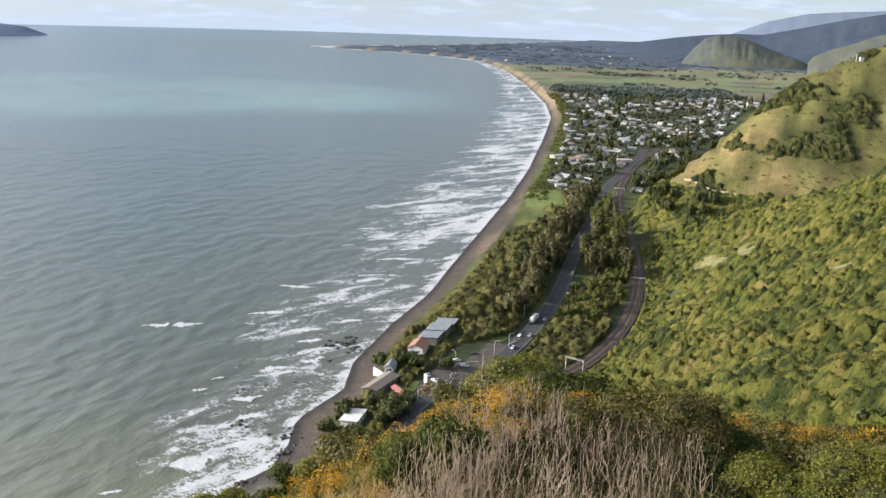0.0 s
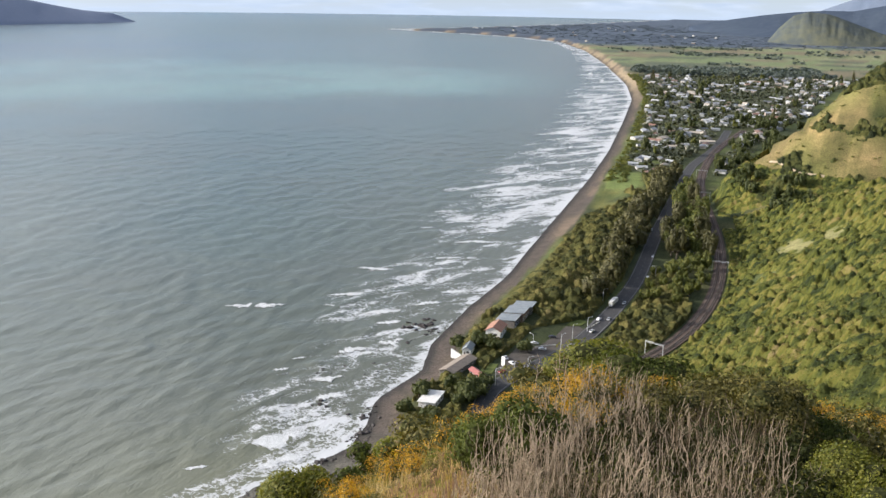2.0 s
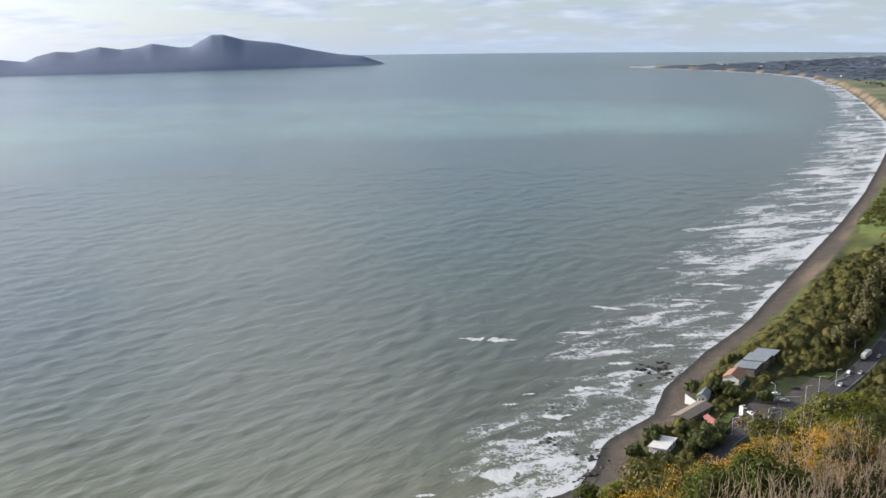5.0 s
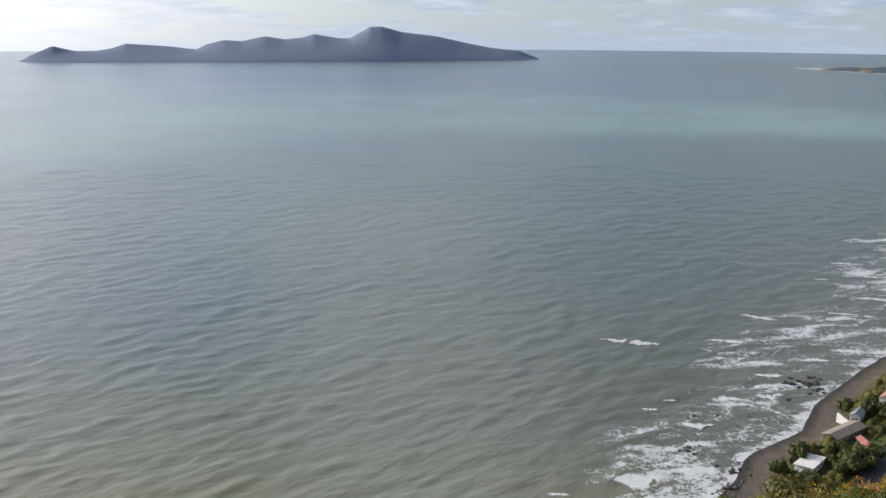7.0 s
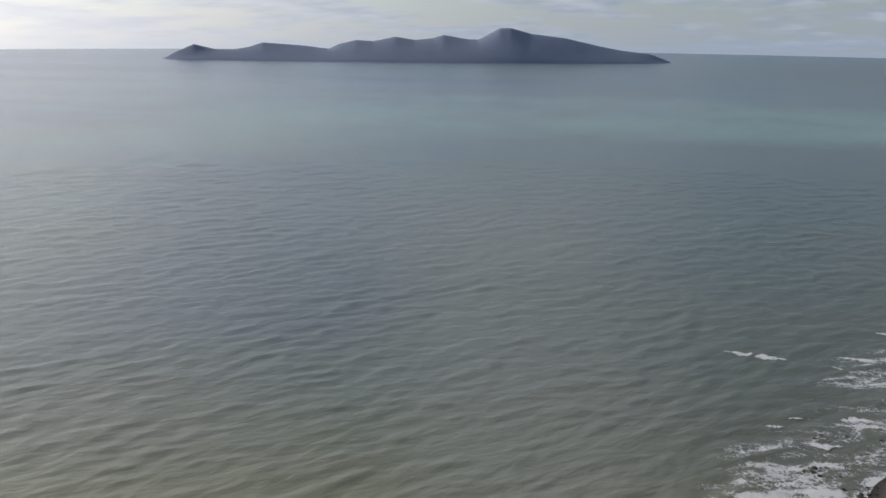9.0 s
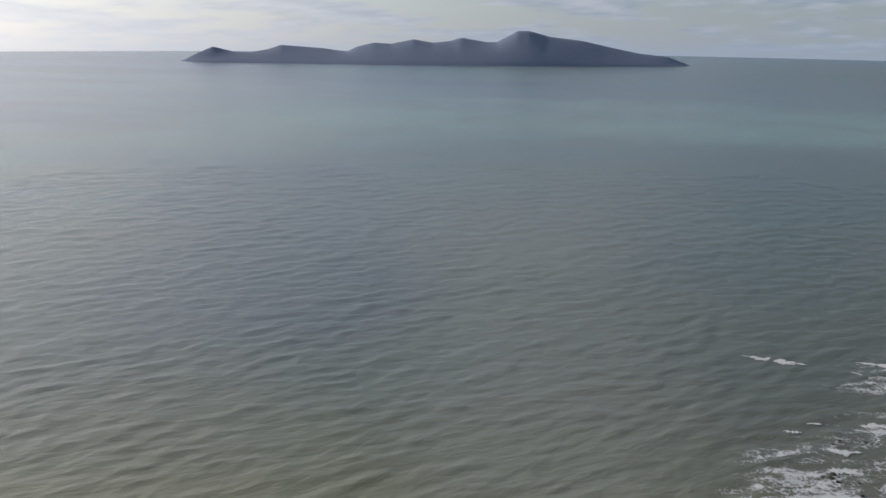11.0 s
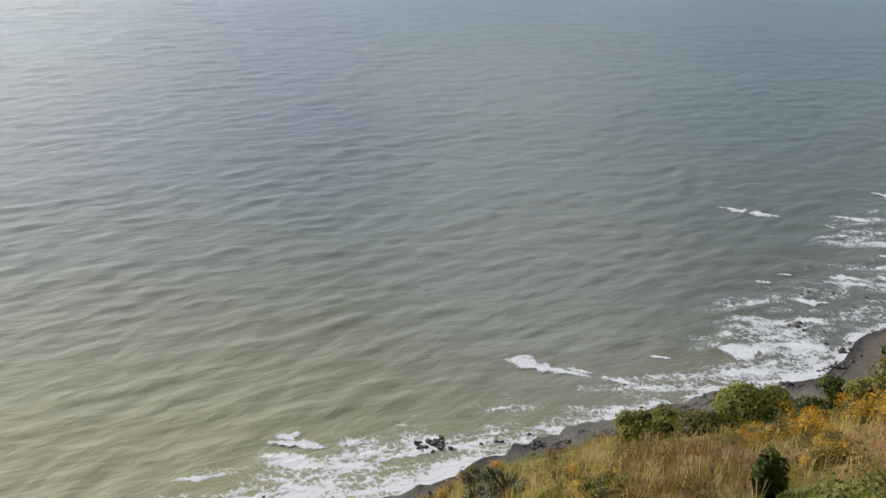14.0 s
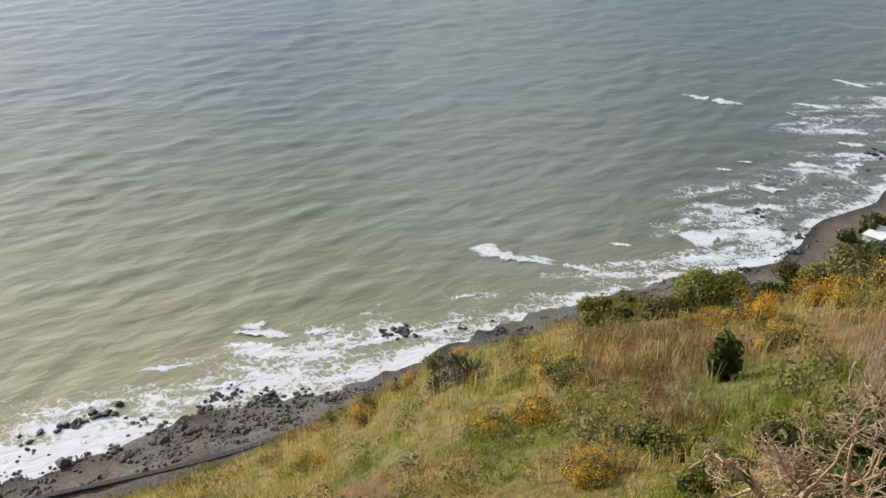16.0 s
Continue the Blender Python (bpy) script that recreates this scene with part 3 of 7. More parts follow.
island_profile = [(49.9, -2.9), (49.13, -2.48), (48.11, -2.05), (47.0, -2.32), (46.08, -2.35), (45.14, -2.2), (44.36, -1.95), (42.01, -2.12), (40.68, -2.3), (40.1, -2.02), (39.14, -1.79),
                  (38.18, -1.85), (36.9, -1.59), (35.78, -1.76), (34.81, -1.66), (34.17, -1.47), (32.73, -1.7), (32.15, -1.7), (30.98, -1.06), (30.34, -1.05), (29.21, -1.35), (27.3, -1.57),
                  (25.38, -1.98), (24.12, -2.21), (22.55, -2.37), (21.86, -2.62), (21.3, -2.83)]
range_mesh("island", island_profile, 4050, 290, ISLAND, "long bush-covered island out at sea, tinted blue-grey for haze", 71, 0.25)
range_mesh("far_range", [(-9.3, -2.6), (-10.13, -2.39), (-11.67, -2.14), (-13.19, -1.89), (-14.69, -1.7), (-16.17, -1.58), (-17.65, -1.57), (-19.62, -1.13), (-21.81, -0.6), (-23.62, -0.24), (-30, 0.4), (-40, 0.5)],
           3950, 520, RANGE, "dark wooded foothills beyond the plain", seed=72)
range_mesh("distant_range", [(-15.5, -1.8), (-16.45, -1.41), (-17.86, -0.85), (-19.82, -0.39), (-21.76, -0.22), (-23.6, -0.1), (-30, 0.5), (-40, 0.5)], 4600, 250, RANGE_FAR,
           "range on the skyline, tinted pale blue for haze", seed=73)


# a knoll with one sunny grassed flank, and a grassed ridge beyond the spur
# grass colour for both; haze is painted into its bluish dark tone
KNOLL = far_bush("hazed_knoll_grass", (0.055, 0.072, 0.085), (0.130, 0.132, 0.085), 0.006)
range_mesh("knoll", [(-13.18, -3.55), (-13.47, -3.29), (-14.01, -2.53), (-14.7, -1.86), (-15.43, -1.67), (-16.48, -1.75), (-17.71, -2.17), (-18.93, -2.59), (-19.82, -2.84), (-20.44, -3.23)], 3400, 170, KNOLL, "rounded knoll with a grassed sunny flank beyond the plain", seed=74, ribs=1.6)
range_mesh("grass_ridge", [(-20.12, -2.95), (-20.36, -2.58), (-21.44, -2.08), (-22.24, -1.83), (-23.02, -1.5), (-23.75, -1.24), (-30.0, -0.2), (-40.0, 0.3)], 2700, 200, KNOLL, "grassed ridge behind the coastal spur", seed=75, ribs=1.2)


# ---------------------------------------------------------------- building blocks
def mesh_of(name, verts, faces, material, smooth=False):
    me = bpy.data.meshes.new(name)
    me.from_pydata([tuple(map(float, v)) for v in verts], [], [tuple(map(int, f)) for f in faces])
    me.materials.append(material)
    if smooth:
        me.polygons.foreach_set("use_smooth", np.ones(len(me.polygons), bool))
    return me


def grid_mesh(name, verts, quads, material, smooth=False):
    """A mesh of many like faces from arrays."""
    me = bpy.data.meshes.new(name)
    v, q = np.asarray(verts, np.float32), np.asarray(quads, np.int32)
    me.vertices.add(len(v))
    me.vertices.foreach_set("co", v.ravel())
    me.loops.add(q.size)
    me.loops.foreach_set("vertex_index", q.ravel())
    me.polygons.add(len(q))
    me.polygons.foreach_set("loop_start", np.arange(0, q.size, q.shape[1], dtype=np.int32))
    me.polygons.foreach_set("use_smooth", np.full(len(q), smooth))
    me.update(calc_edges=True)
    me.materials.append(material)
    return me


def thing(name, at=(0, 0, 0), label="", category="", group="", rz=0.0):
    ob = new(name)
    ob.empty_display_size = 0.2
    ob.matrix_basis = pose(*at, 0, 0, rz)
    return tagged(ob, label, category, group)


def part(name, me, parent, label="", at=None):
    ob = new(name, me)
    ob.parent = parent
    if at is not None:
        ob.matrix_basis = at
    return tagged(ob, label)


class Build:
    """Collects plain solids into one mesh."""

    def __init__(self):
        self.v, self.f = [], []

    def add(self, verts, faces):
        k = len(self.v)
        self.v += [tuple(p) for p in verts]
        self.f += [tuple(i + k for i in f) for f in faces]
        return self

    def box(self, x0, y0, z0, x1, y1, z1, c=0.0):
        """A box, its upright edges cut by c."""
        if c:
            ring = [(x0 + c, y0), (x1 - c, y0), (x1, y0 + c), (x1, y1 - c), (x1 - c, y1), (x0 + c, y1), (x0, y1 - c), (x0, y0 + c)]
        else:
            ring = [(x0, y0), (x1, y0), (x1, y1), (x0, y1)]
        return self.prism(ring, z0, z1)

    def prism(self, ring, z0, z1, taper=1.0):
        n = len(ring)
        cx, cy = sum(p[0] for p in ring) / n, sum(p[1] for p in ring) / n
        v = [(x, y, z0) for x, y in ring] + [(cx + (x - cx) * taper, cy + (y - cy) * taper, z1) for x, y in ring]
        f = [tuple(range(n))[::-1], tuple(range(n, 2 * n))] + [(i, (i + 1) % n, n + (i + 1) % n, n + i) for i in range(n)]
        return self.add(v, f)

    def tube(self, pts, radii, sides=6):
        pts = [Vector(p) for p in pts]
        if isinstance(radii, (int, float)):
            radii = [radii] * len(pts)
        rings = []
        for i, p in enumerate(pts):
            d = (pts[min(i + 1, len(pts) - 1)] - pts[max(i - 1, 0)]).normalized()
            u = d.orthogonal().normalized()
            w2 = d.cross(u)
            rings.append([p + (u * math.cos(a) + w2 * math.sin(a)) * radii[i] for a in (2 * math.pi * k / sides for k in range(sides))])
        f = [(i * sides + k, i * sides + (k + 1) % sides, (i + 1) * sides + (k + 1) % sides, (i + 1) * sides + k) for i in range(len(pts) - 1) for k in range(sides)]
        f += [tuple(range(sides))[::-1], tuple((len(pts) - 1) * sides + k for k in range(sides))]
        return self.add([p for r in rings for p in r], f)

    def mesh(self, name, material, smooth=False):
        return mesh_of(name, self.v, self.f, material, smooth)


def rng(seed):
    return np.random.default_rng(seed)


def cards(pos, nrm, size, r, aspect=0.6, fold=0.25):
    """Leaf clumps: small kite-shaped faces facing along nrm. Arrays of points, directions and sizes."""
    n = len(pos)
    nrm = nrm / (np.linalg.norm(nrm, axis=1)[:, None] + 1e-9)
    t = r.normal(size=(n, 3))
    u = np.cross(nrm, t)
    u /= np.linalg.norm(u, axis=1)[:, None] + 1e-9
    v = np.cross(nrm, u)
    sz = np.asarray(size)[:, None] if np.ndim(size) else np.full((n, 1), size)
    a, b = u * sz, v * sz * aspect
    lift = nrm * sz * fold
    verts = np.stack([pos - a, pos + b + lift, pos + a * r.uniform(0.7, 1.2, (n, 1)), pos - b * r.uniform(0.7, 1.2, (n, 1)) - lift * 0.3], 1).reshape(-1, 3)
    return verts, np.arange(4 * n).reshape(-1, 4)


def quad_ball(n=2):
    """A round solid of quads: points and faces."""
    vs, fs = {}, []
    for axis in range(3):
        for sgn in (-1, 1):
            for i in range(n):
                for j in range(n):
                    f = []
                    for a, b2 in ((i, j), (i + 1, j), (i + 1, j + 1), (i, j + 1)):
                        c = [0, 0, 0]
                        c[axis], c[(axis + 1) % 3], c[(axis + 2) % 3] = sgn * n, 2 * a - n, 2 * b2 - n
                        f.append(vs.setdefault(tuple(c), len(vs)))
                    fs.append(f if sgn > 0 else f[::-1])
    v = np.array(list(vs), float)
    return v / np.linalg.norm(v, axis=1)[:, None], np.array(fs)


BALL2, BALL3 = quad_ball(2), quad_ball(4)


def cores(lc, lr, rx, rz, r, ball, shrink=0.82):
    """The dense inside of a crown: one uneven ball for each lobe."""
    v0, f0 = ball
    vs, fs = [], []
    for i in range(len(lc)):
        v = (lc[i] + v0 * lr[i] * shrink * r.uniform(0.85, 1.12, (len(v0), 1))) * (rx, rx, rz)
        v[:, 2] = np.maximum(v[:, 2], 0.02)
        vs.append(v)
        fs.append(f0 + i * len(v0))
    return np.concatenate(vs), np.concatenate(fs)


def dome(n, rx, rz, r, lobes=5, low=0.12, full=False):
    """Points and directions over a lumpy crown that stands on the ground plane."""
    lc = r.normal(size=(lobes, 3)) * (0.42, 0.42, 0.26)
    lc[:, 2] = np.abs(lc[:, 2]) + 0.42
    lr = r.uniform(0.38, 0.62, lobes)
    k = r.integers(0, lobes, n)
    d = r.normal(size=(n, 3))
    d[:, 2] = d[:, 2] * 0.9 + 0.25
    d /= np.linalg.norm(d, axis=1)[:, None]
    p = lc[k] + d * lr[k][:, None] * r.uniform(0.76, 1.08, (n, 1))
    p[:, 2] = np.maximum(p[:, 2], low)
    nn = d + r.normal(size=(n, 3)) * 0.35
    if full:
        return p * (rx, rx, rz), nn, lc, lr
    return p * (rx, rx, rz), nn


def scatter_bushes(name, xs, ys, rad, tall, n_cards, card, material, label, seed, variants=10, sink=0.3, solid=True):
    """Many bushes as one mass."""
    r = rng(seed)
    protos = []
    for _ in range(variants):
        p, nn, lc, lr = dome(n_cards, 1.0, 1.0, r, 5, 0.12, True)
        cv, cf = cards(p, nn, r.uniform(0.7, 1.35, n_cards) * card, r)
        bv, bf = cores(np.array([[0, 0, 0.40]]), [0.60], 1.0, 1.0, r, BALL2, 1.0)
        protos.append((np.concatenate([cv, bv]), np.concatenate([cf, bf + len(cv)])) if solid else (cv, cf))
    zs = height(xs, ys)
    vs, fs, total = [], [], 0
    which = r.integers(0, variants, len(xs))
    ang = r.uniform(0, 2 * np.pi, len(xs))
    for i in range(len(xs)):
        v = protos[which[i]][0]
        c, s2 = math.cos(ang[i]), math.sin(ang[i])
        q = np.empty_like(v)
        q[:, 0] = (v[:, 0] * c - v[:, 1] * s2) * rad[i] + xs[i]
        q[:, 1] = (v[:, 0] * s2 + v[:, 1] * c) * rad[i] + ys[i]
        q[:, 2] = v[:, 2] * tall[i] + zs[i] - sink * rad[i] * 0.4
        vs.append(q)
        fs.append(protos[which[i]][1] + total)
        total += len(v)
    me = grid_mesh(name, np.concatenate(vs), np.concatenate(fs), material)
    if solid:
        # shade inside the bushes is painted on as a dark core material
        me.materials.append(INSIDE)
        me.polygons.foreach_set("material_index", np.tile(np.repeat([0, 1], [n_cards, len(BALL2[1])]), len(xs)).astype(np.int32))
    return tagged(new(name, me), label, "vegetation", kind="stuff")


def crowns(x, y, cell, lo, hi, seed):
    """Heights and tones of a closed cover of rounded crowns, one to each jittered cell."""
    best, tone = np.zeros(x.shape), np.full(x.shape, 0.5)
    ci, cj = np.floor(x / cell), np.floor(y / cell)

    def hsh(i, j, k):
        v = np.sin(i * 12.9898 + j * 78.233 + (seed + k) * 37.719) * 43758.5453
        return v - np.floor(v)
    for di in (-1, 0, 1):
        for dj in (-1, 0, 1):
            i, j = ci + di, cj + dj
            px2, py2 = (i + 0.1 + 0.8 * hsh(i, j, 1)) * cell, (j + 0.1 + 0.8 * hsh(i, j, 2)) * cell
            rd = cell * (0.52 + 0.42 * hsh(i, j, 3))
            d = np.hypot(x - px2, y - py2) / rd
            hh = (lo + (hi - lo) * hsh(i, j, 4) ** 1.5) * np.clip(1 - d ** 2.6, 0, 1) ** 0.55
            tone = np.where(hh > best, hsh(i, j, 6), tone)
            best = np.maximum(best, hh)
    return best, tone


def canopy(name, x0, x1, y0, y1, gap, cell, lo, hi, mask, material, label, seed, leaves=0.5, leaf=0.3):
    """A closed canopy of small rounded crowns over a stretch of the plan, with loose leaf clumps on it."""
    r = rng(seed)
    ax, ay = np.arange(x0, x1, gap), np.arange(y0, y1, gap)
    n, m = len(ax), len(ay)
    X, Y = np.meshgrid(ax, ay, indexing="ij")
    X, Y = X.ravel(), Y.ravel()
    X, Y = X + r.uniform(-0.35, 0.35, n * m) * gap, Y + r.uniform(-0.35, 0.35, n * m) * gap
    f = mask(X, Y).astype(float)
    i, j = np.meshgrid(np.arange(n - 1), np.arange(m - 1), indexing="ij")
    q = np.stack([i * m + j, (i + 1) * m + j, (i + 1) * m + j + 1, i * m + j + 1], -1).reshape(-1, 4)
    q = q[(f[q] > 0).any(1)]
    used = np.unique(q)
    remap = np.full(n * m, -1)
    remap[used] = np.arange(len(used))
    q, X, Y, f = remap[q], X[used], Y[used], f[used]
    big, tb = crowns(X, Y, cell, lo, hi, seed)
    small, ts = crowns(X, Y, cell * 0.45, lo * 0.3, hi * 0.35, seed + 50)
    H = np.maximum(big, small) + 0.45 * small + (vnoise(X, Y, 1.6, seed) - 0.5) * 1.1 + (vnoise(X, Y, 0.7, seed) - 0.5) * 0.5
    H = H * (0.35 + 1.3 * fbm(X, Y, 24.0, seed + 7, 3))
    tone = np.where(big > small, tb * 0.7 + ts * 0.3, ts * 0.7 + 0.3 * tb)
    tone = np.clip(tone + r.normal(size=len(tone)) * 0.10, 0, 1)
    Z = height(X, Y) - 0.7 + f * (0.55 + H)
    v = np.stack([X, Y, Z], 1)
    # loose clumps of leaves standing off the crowns
    nl = int(len(used) * leaves)
    pick = r.integers(0, len(used), nl)
    pick = pick[f[pick] > 0.6]
    nn = r.normal(size=(len(pick), 3)) * 0.8 + (-0.3, 0, 0.7)
    p = v[pick] + r.uniform(-0.4, 0.4, (len(pick), 3)) * gap + (0, 0, leaf * 0.25)
    lv, lq = cards(p, nn, r.uniform(0.5, 1.3, len(pick)) * leaf, r)
    me = grid_mesh(name, np.concatenate([v, lv]), np.concatenate([q, lq + len(v)]), material, True)
    a = me.attributes.new("tone", "FLOAT", "POINT")
    a.data.foreach_set("value", np.concatenate([tone, np.repeat(np.clip(tone[pick] + r.normal(size=len(pick)) * 0.25, 0, 1), 4)]).astype(np.float32))
    return tagged(new(name, me), label, "vegetation", kind="stuff")


def tree(name, tall, spread, crown_at, leaf, bark, label, seed, n_cards=260, card=0.55, conical=0.0):
    """A tapered trunk with limbs, and a broken crown of leaf clumps."""
    r = rng(seed)
    ob = thing(name, (0, 0, 0), label, "tree")
    b = Build()
    lean = r.normal(size=2) * 0.05 * tall
    b.tube([(0, 0, -0.4), (lean[0] * 0.3, lean[1] * 0.3, crown_at * 0.6), (lean[0], lean[1], tall * 0.72)], [0.045 * tall ** 0.9, 0.034 * tall ** 0.9, 0.008 * tall], 7)
    for k in range(6):
        a, z0 = k * 1.05 + r.uniform(0, 0.6), crown_at * r.uniform(0.7, 1.3)
        z0 = min(z0, tall * 0.6)
        e = spread * r.uniform(0.5, 0.85)
        b.tube([(lean[0] * 0.5, lean[1] * 0.5, z0), (math.cos(a) * e * 0.5, math.sin(a) * e * 0.5, z0 + e * 0.35), (math.cos(a) * e, math.sin(a) * e, z0 + e * 0.75)], [0.018 * tall, 0.012 * tall, 0.004 * tall], 5)
    part("trunk", b.mesh("trunk", bark, True), ob)
    p, nn, lc, lr = dome(n_cards, spread, tall - crown_at * 0.75, r, 8, 0.12, True)
    bv, bf = cores(lc, lr, spread, tall - crown_at * 0.75, r, BALL2, 0.7)
    p = np.concatenate([p, bv])
    if conical:
        f = 1 - conical * np.clip(p[:, 2:3] / (tall - crown_at * 0.75), 0, 1)
        p[:, :2] *= f
    p[:, 2] += crown_at * 0.7
    v, q = cards(p[:n_cards], nn, r.uniform(0.7, 1.4, n_cards) * card, r)
    v, q = np.concatenate([v, p[n_cards:]]), np.concatenate([q, bf + len(v)])
    part("crown", grid_mesh("crown", v, q, leaf), ob)["kind"] = "stuff"
    return ob


def spread_copies(ob, spots, group, seed, lo=0.75, hi=1.25):
    """The thing itself at the first spot, and copies at the others."""
    r = rng(seed)
    tagged(ob, group=group)
    out = []
    for i, (x, y, z) in enumerate(spots):
        k = r.uniform(lo, hi)
        m = pose(x, y, z, 0, 0, r.uniform(0, 360)) @ Matrix.Diagonal((k, k, k * r.uniform(0.9, 1.12), 1))
        if i == 0:
            ob.matrix_basis = m
            out.append(ob)
        else:
            out.append(copy_base(ob, m))
    return out


def copy_base(ob, m):
    c = copy_thing(ob, Matrix.Identity(4))
    c.matrix_basis = m
    return c


# ---------------------------------------------------------------- more materials
BARK = plain("bark", (0.07, 0.055, 0.04), (0.16, 0.13, 0.10), 4.0, 0.9, bump=0.8, dist=0.03)
# dark colour for crown cores, standing for the shade inside a bush
INSIDE = plain("shaded_bush_inside", (0.026, 0.029, 0.009), (0.054, 0.056, 0.017), 1.5, 0.95, 0.1)
LEAF_DARK = foliage("dark_leaves", [(0.2, (0.032, 0.044, 0.015)), (0.5, (0.068, 0.082, 0.024)), (0.8, (0.12, 0.125, 0.04))])
LEAF_PINE = foliage("olive_leaves", [(0.2, (0.045, 0.046, 0.020)), (0.5, (0.090, 0.086, 0.034)), (0.8, (0.14, 0.125, 0.055))])
def canopy_leaves(name, stops, trans=0.15):
    """Bush seen as a closed canopy: every crown its own tone, broken up by clumps of leaves."""
    m = Mat(name, 0.75, 0.15)
    fine = m.noise(1.7, None, 4.0, 0.7)
    f = m.math("ADD", m.math("MULTIPLY", m.attr("tone").outputs["Fac"], 0.48), m.math("MULTIPLY", m.noise(0.03, None, 5.0, 0.6), 0.62))
    f = m.math("ADD", m.math("SUBTRACT", f, 0.13), m.math("MULTIPLY", fine, 0.22))
    m.color(m.ramp(f, stops))
    m.bump(m.math("ADD", fine, m.math("MULTIPLY", m.noise(3.5, None, 3.0, 0.7), 0.6)), 1.0, 0.9)
    return m.m


CANOPY_HILL = canopy_leaves("hillside_canopy", [(0.28, (0.022, 0.033, 0.010)), (0.42, (0.058, 0.072, 0.015)), (0.56, (0.120, 0.128, 0.023)), (0.70, (0.19, 0.172, 0.038)), (0.85, (0.25, 0.19, 0.085))])
CANOPY_COAST = canopy_leaves("coastal_canopy", [(0.22, (0.024, 0.030, 0.010)), (0.42, (0.060, 0.064, 0.017)), (0.58, (0.115, 0.108, 0.028)), (0.75, (0.17, 0.145, 0.045)), (0.88, (0.21, 0.165, 0.075))])
CANOPY_SPUR = canopy_leaves("gully_canopy", [(0.26, (0.016, 0.022, 0.008)), (0.45, (0.042, 0.050, 0.014)), (0.62, (0.085, 0.088, 0.022)), (0.82, (0.14, 0.125, 0.04))])
LEAF_COAST = foliage("coastal_leaves", [(0.15, (0.045, 0.058, 0.016)), (0.45, (0.10, 0.115, 0.028)), (0.7, (0.18, 0.18, 0.045)), (0.9, (0.25, 0.22, 0.08))], scale=0.04, trans=0.35)
# town leaves made lighter and bluer, with haze painted into their colour
LEAF_TOWN = foliage("hazed_garden_leaves", [(0.2, (0.070, 0.082, 0.066)), (0.5, (0.110, 0.122, 0.088)), (0.85, (0.165, 0.170, 0.112))], scale=0.02)
# haze is painted into both far leaf colours: paler and bluer
LEAF_FAR = foliage("hazed_far_leaves", [(0.2, (0.080, 0.100, 0.098)), (0.6, (0.108, 0.130, 0.115)), (0.9, (0.14, 0.158, 0.125))], scale=0.004)
LEAF_WOODS = foliage("hazed_wood_leaves", [(0.2, (0.078, 0.100, 0.138)), (0.6, (0.095, 0.118, 0.150)), (0.9, (0.115, 0.138, 0.155))], scale=0.004)
ASPHALT = plain("asphalt", (0.038, 0.038, 0.040), (0.068, 0.067, 0.066), 0.35, 0.9, 0.3, bump=0.2, dist=0.01)
GRAVEL_LOT = plain("sealed_lot", (0.062, 0.056, 0.050), (0.11, 0.098, 0.085), 0.25, 0.95, 0.2, bump=0.2)
PAINT_WHITE = plain("road_paint", (0.45, 0.45, 0.43), (0.72, 0.72, 0.70), 3.0, 0.7)
# lane and edge line colour, much darker than PAINT_WHITE
DARK_PAINT = plain("dark_road_paint", (0.07, 0.07, 0.07), (0.17, 0.17, 0.165), 0.6, 0.8)
BALLAST = plain("ballast", (0.060, 0.044, 0.036), (0.125, 0.092, 0.075), 1.4, 0.95, 0.2, bump=0.9, dist=0.05)
RAIL_STEEL = plain("rail_steel", (0.13, 0.095, 0.075), (0.24, 0.19, 0.16), 0.8, 0.6, 0.5, 0.4)
SLEEPER = plain("sleeper_concrete", (0.14, 0.12, 0.10), (0.24, 0.21, 0.18), 2.0, 0.9)
GALV = plain("galvanised_steel", (0.45, 0.46, 0.47), (0.66, 0.67, 0.68), 2.0, 0.6, 0.5, 0.1)
CONCRETE = plain("concrete", (0.30, 0.29, 0.27), (0.46, 0.44, 0.41), 0.7, 0.9)
WHITE_WALL = plain("white_weatherboard", (0.70, 0.70, 0.67), (0.84, 0.83, 0.80), 1.2, 0.7)
WHITE_ROOF = plain("white_roof_iron", (0.55, 0.54, 0.50), (0.72, 0.71, 0.67), 0.5, 0.55)
GREY_ROOF = plain("grey_roof_iron", (0.20, 0.225, 0.235), (0.32, 0.345, 0.355), 0.4, 0.5)
TAN_ROOF = plain("tan_roof", (0.20, 0.165, 0.13), (0.31, 0.26, 0.21), 0.6, 0.8)
ORANGE_ROOF = plain("orange_tile_roof", (0.26, 0.135, 0.090), (0.40, 0.22, 0.15), 0.8, 0.8)
RED_ROOF = plain("red_painted_iron", (0.28, 0.095, 0.085), (0.40, 0.16, 0.14), 1.0, 0.6)
DARK_WALL = plain("dark_wall", (0.12, 0.11, 0.10), (0.22, 0.20, 0.18), 0.8, 0.8)
BRICK_WALL = plain("brown_wall", (0.20, 0.14, 0.11), (0.32, 0.23, 0.18), 0.9, 0.85)
GLASS = plain("window_glass", (0.03, 0.035, 0.04), (0.06, 0.07, 0.08), 0.5, 0.08, 0.6, bump=0.0)
TYRE = plain("tyre_rubber", (0.02, 0.02, 0.02), (0.045, 0.045, 0.045), 6.0, 0.9)
LENS = plain("lamp_lens", (0.6, 0.6, 0.56), (0.85, 0.85, 0.80), 4.0, 0.2)
ROCK = plain("dark_shore_rock", (0.016, 0.014, 0.014), (0.062, 0.050, 0.045), 0.7, 0.75, 0.5, bump=0.9, dist=0.15)
